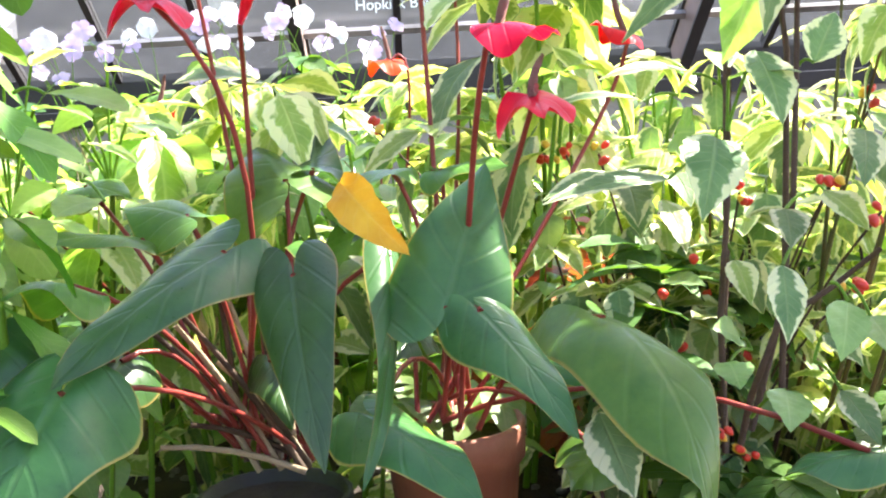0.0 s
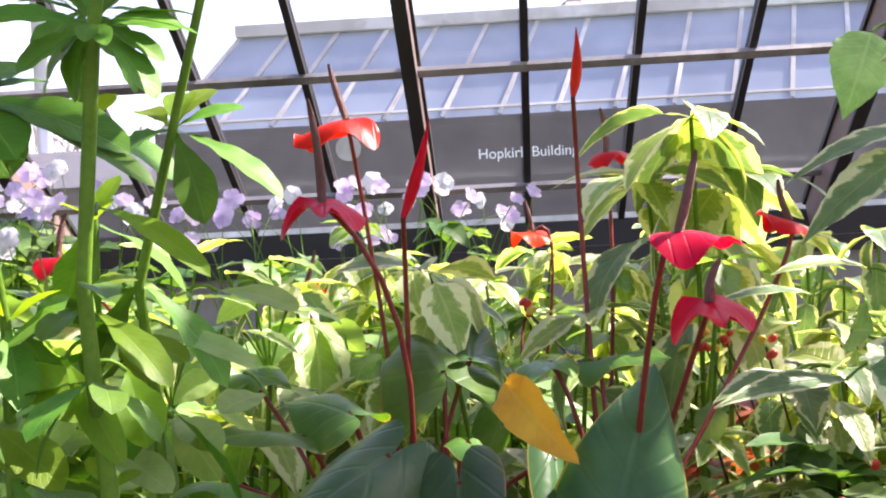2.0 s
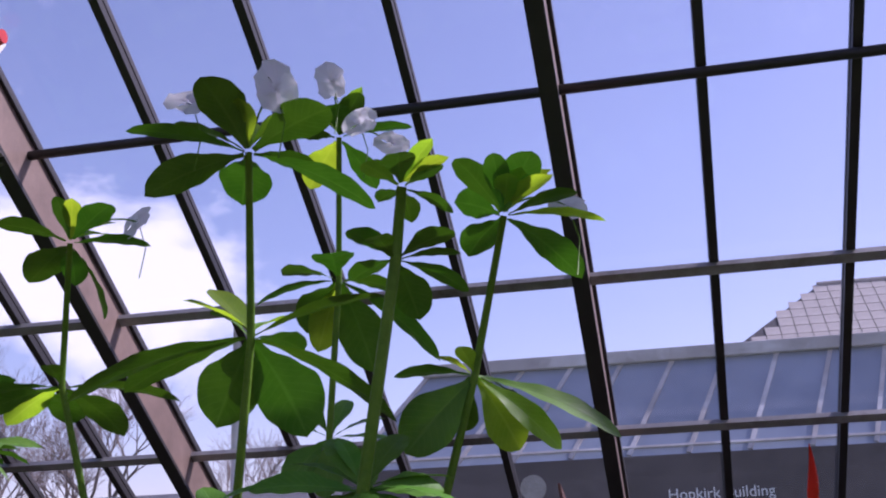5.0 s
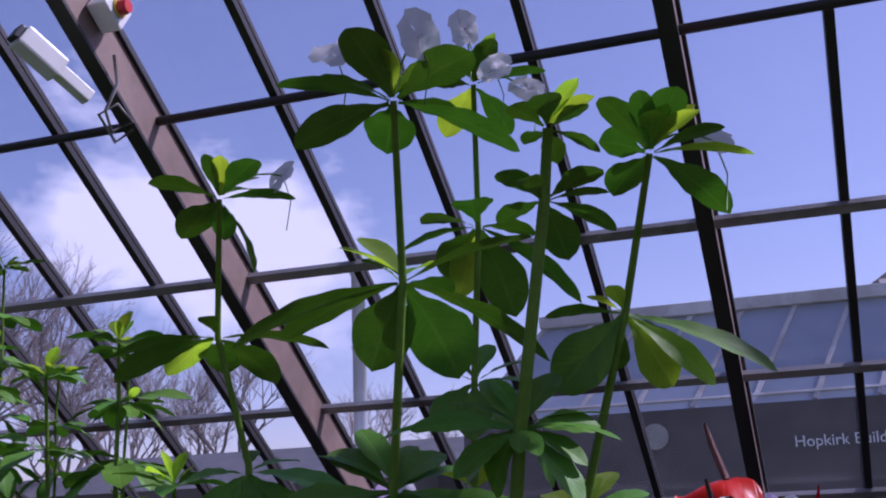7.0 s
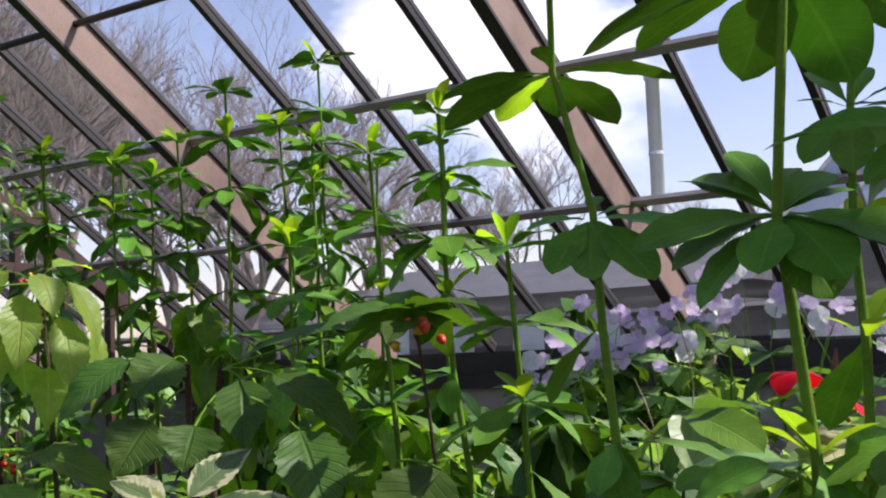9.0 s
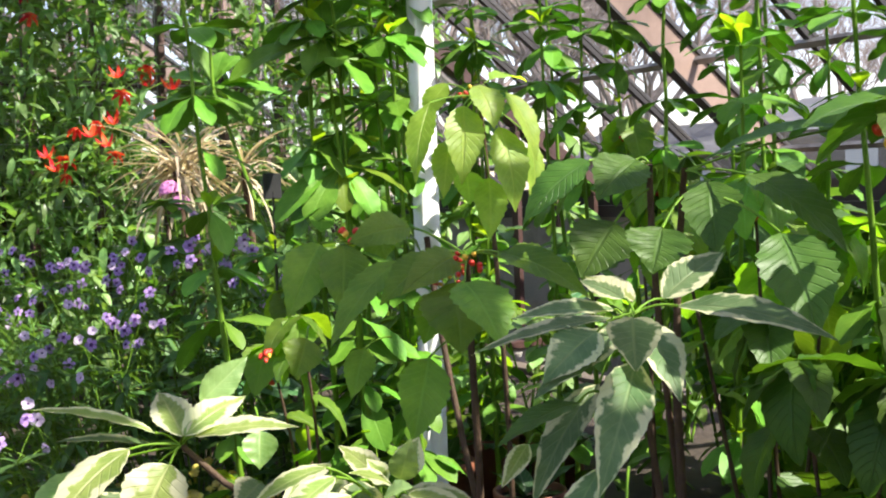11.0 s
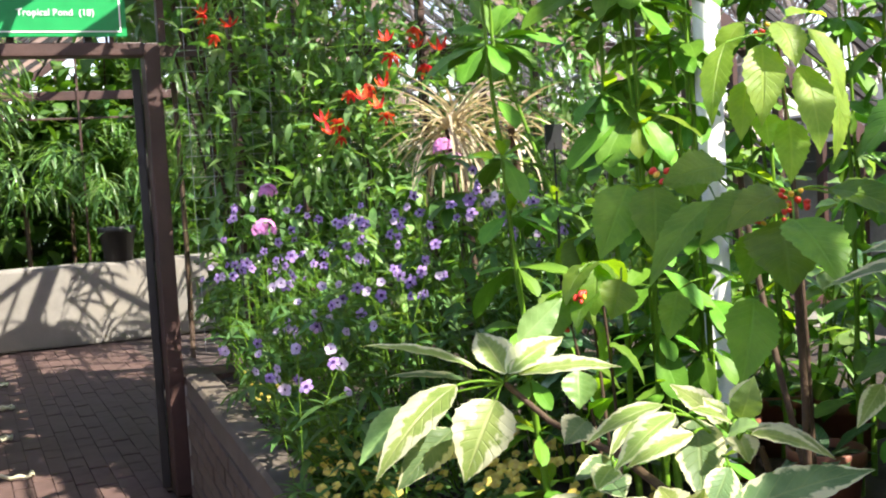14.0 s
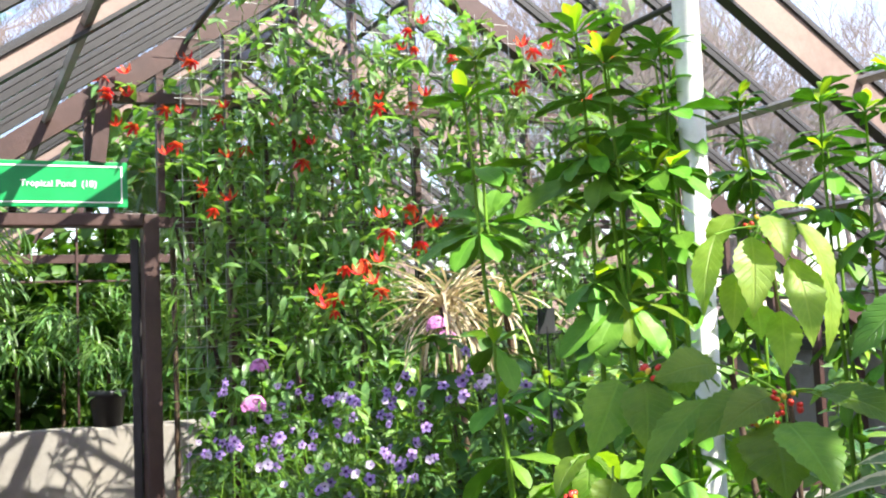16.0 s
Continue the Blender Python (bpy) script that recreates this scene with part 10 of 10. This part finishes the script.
a0, a1, b1, b0 = Vector((0.9, 26.2, 6.2)), Vector((13.5, 26.2, 6.2)), Vector((9.9, 29.5, 8.75)), Vector((4.0, 29.5, 8.75))
nr = (a1 - a0).cross(b0 - a0).normalized()
tile_me = None
rows, tiles = 9, 34
for i in range(rows):
    for j in range(tiles):
        x = 0.9 + 12.6 * (j + 0.5) / tiles
        f = (i + 0.5) / rows
        if not (0.9 + 3.1 * f + 0.12 < x < 13.5 - 3.6 * f - 0.12):
            continue
        if tile_me is None:
            bm = bmesh.new()
            box_to(bm, (-0.175, -0.215, 0.01), (0.175, 0.215, 0.04))
            tile_me = link_bm("roof_tile", bm, roof_tile)
        p = Vector((x, 26.2 + 3.3 * f, 6.2 + 2.55 * f))
        put("tile", tile_me, hip, aim(p, p + Vector((0, 3.3, 2.55)), nr))
bm = bmesh.new()
tube(bm, [(4.0, 29.5, 8.80), (9.9, 29.5, 8.80)], 0.07, 10)
part("ridge_tile", bm, roof_tile, hip)

steel = surface("galvanised_steel", [(0.3, (0.55, 0.57, 0.60)), (0.7, (0.72, 0.74, 0.77))], 1.5, 0.4, 0.6, 0.05, 20)
flue = thing("chimney_flue", "tall galvanised steel chimney flue", "chimney", at=(-12.65, 30.0, 0))
bm = bmesh.new()
tube(bm, [(0, 0, -0.1), (0, 0, 9.4)], 0.21, 20)
part("pipe", bm, steel, flue, smooth=True)
bm = bmesh.new()
tube(bm, [(0, 0, 9.401), (0, 0, 9.62)], 0.26, 20)
part("cap", bm, steel, flue)
for z in (3.2, 7.1):
    bm = bmesh.new()
    tube(bm, [(0, 0, z), (0, 0, z + 0.08)], 0.235, 20)
    part("band", bm, steel, flue)


slate = surface("slate", [(0.3, (0.06, 0.06, 0.068)), (0.7, (0.12, 0.12, 0.13))], 2, 0.7, 0, 0.3, 20)


def low_house(x0, x1, y, h, ridge, label):
    root = thing("outbuilding", label, "building", "far buildings", at=(x0, y, 0))
    w = x1 - x0
    bm = bmesh.new()
    box_to(bm, (0, 0, -0.16), (w, 6, h))
    part("wall", bm, facade_stone, root)
    bm = bmesh.new()
    v = [bm.verts.new(p) for p in ((-0.3, -0.3, h), (w + 0.3, -0.3, h), (w + 0.3, 6.3, h), (-0.3, 6.3, h), (-0.3, 3, h + ridge), (w + 0.3, 3, h + ridge))]
    for q in ((0, 1, 5, 4), (3, 4, 5, 2), (0, 4, 3), (1, 2, 5), (3, 2, 1, 0)):
        bm.faces.new([v[i] for i in q])
    part("roof", bm, slate, root)
    k = 1.0
    while k < w - 1.2:
        bm = bmesh.new()
        box_to(bm, (k, -0.03, 0.9), (k + 0.9, -0.002, h - 0.5))
        part("window", bm, facade_glass, root)
        k += 2.1


low_house(-19.5, -8.2, 24.0, 2.9, 1.1, "low outbuilding with a grey roof and windows")
low_house(-34.0, -21.0, 30.0, 2.6, 1.4, "low outbuilding with a grey roof and windows")

bark = surface("bark", [(0.3, (0.12, 0.09, 0.08)), (0.7, (0.24, 0.19, 0.175))], 4, 0.9, 0, 0.6, 30)


def bare_tree(at, h, rnd, depth=7):
    """A leafless tree: trunk, limbs, and a crown of fine forked twigs."""
    root = thing("bare_tree", "leafless winter tree with a crown of fine twigs", "tree", "bare trees", at=at)
    trunk, twigs = bmesh.new(), bmesh.new()

    def grow(p, d, length, r, lv):
        n = 3 if lv > 2 else 2
        pts = [p]
        for i in range(n):
            d = (d + Vector((rnd.uniform(-.2, .2), rnd.uniform(-.2, .2), rnd.uniform(-.08, .16)))).normalized()
            pts.append(pts[-1] + d * length / n)
        tube(trunk if lv >= depth - 2 else twigs, pts, [r, r * 0.85, r * 0.72, r * 0.6][:n + 1], 7 if lv >= depth - 2 else 3, False)
        if lv > 0:
            for _ in range(3 if lv < depth else 4):
                q = pts[rnd.randint(n - 1, n)]
                side = Vector((rnd.gauss(0, 1), rnd.gauss(0, 1), rnd.uniform(-.2, .9))).normalized()
                grow(q, (d + side * 0.75).normalized(), length * rnd.uniform(0.62, 0.83), r * 0.58, lv - 1)

    grow(Vector((0, 0, 0)), Vector((0, 0, 1)), h * 0.25, h * 0.015, depth)
    part("trunk", trunk, bark, root)
    part("crown", twigs, bark, root)


trnd = random.Random(21)
for at, h in (((-24, 42, -0.1), 11), ((-31, 39, -0.1), 12), ((-38, 30, -0.1), 15), ((-33, 17, -0.1), 14), ((-40, 14, -0.1), 17), ((-29, 25, -0.1), 13), ((-19, 48, -0.1), 9), ((-46, 22, -0.1), 17),
              ((-36, 5, -0.1), 16), ((-44, -3, -0.1), 17), ((-26, 20, -0.1), 12), ((-30, 29, -0.1), 12), ((-33, 23, -0.1), 12), ((-27, 15, -0.1), 12), ((-36, 36, -0.1), 12), ((-37, 20, -0.1), 12), ((-31, 20, -0.1), 13), ((-28, 28, -0.1), 13), ((-35, 27, -0.1), 15), ((-25, 33, -0.1), 11)):
    bare_tree(at, h * 1.35, trnd, 7 if h > 10 else 6)

# ---- bed gravel, paving ----
stone_me = []
for s in range(4):
    bm = bmesh.new()
    bmesh.ops.create_icosphere(bm, subdivisions=1, radius=0.007)
    for v in bm.verts:
        v.co *= 1 + 0.3 * noise.noise(v.co * 190 + Vector((s * 9, 0, 0)))
        v.co.z *= 0.65
    stone_me.append(bm)
verts, faces = [], []
grnd = random.Random(8)
tmpl = [([v.co.copy() for v in b.verts], [[v.index for v in f.verts] for f in b.faces]) for b in stone_me]
for b in stone_me:
    b.free()
for k in range(6500):
    x, y = grnd.uniform(-0.9, 1.5), grnd.uniform(0.35, 2.9)
    if k > 4200:
        x, y = grnd.uniform(-4.4, -0.8), 0
        y = bed_edge(x) + grnd.uniform(0.13, 0.6)
    z = bed_z(x, y) + 0.002
    vs, fs = tmpl[k % 4]
    m = Matrix.Translation((x, y, z)) @ Euler((0, 0, grnd.uniform(0, 6.28))).to_matrix().to_4x4() @ Matrix.Scale(grnd.uniform(0.6, 1.5), 4)
    base_i = len(verts)
    verts.extend(m @ v for v in vs)
    faces.extend([base_i + i for i in f] for f in fs)
me = bpy.data.meshes.new("gravel")
me.from_pydata(verts, [], faces)
me.materials.append(gravel_mat)
gravel = new("gravel", me)
tagged(gravel, "loose pale gravel spread over the bed", "gravel", kind="stuff")

bm = bmesh.new()
box_to(bm, (-0.0985, -0.0485, -0.05), (0.0985, 0.0485, 0.0), 0.004)
paver_me = link_bm("paver", bm, paver_clay)
prnd = random.Random(4)
far_v, far_f = [], []
for i in range(70):
    for j in range(26):
        x, y = -11.3 + 0.2 * i + (0.1 if j % 2 else 0), -1.66 + 0.1 * j
        if y > bed_edge(max(x, GABLE_X)) - 0.06 and x > GABLE_X - 0.1:
            continue
        m = Matrix.Translation((x, y, prnd.uniform(-0.003, 0.002))) @ Euler((prnd.uniform(-.008, .008), prnd.uniform(-.008, .008), prnd.uniform(-.01, .01))).to_matrix().to_4x4()
        if -6.4 < x < -3.4 and y > -0.75:
            put("paver", paver_me, floor, m)
        else:
            b0_ = len(far_v)
            far_v.extend(m @ Vector((sx * 0.0985, sy * 0.0485, z)) for z in (0, -0.05) for sx, sy in ((-1, -1), (1, -1), (1, 1), (-1, 1)))
            far_f.extend([b0_ + q for q in f] for f in ((0, 1, 2, 3), (0, 4, 5, 1), (1, 5, 6, 2), (2, 6, 7, 3), (3, 7, 4, 0)))
me = bpy.data.meshes.new("far_pavers")
me.from_pydata(far_v, [], far_f)
me.materials.append(paver_clay)
fp_ob = new("far_pavers", me)
fp_ob.parent = floor
tagged(fp_ob, kind="stuff")
gather()
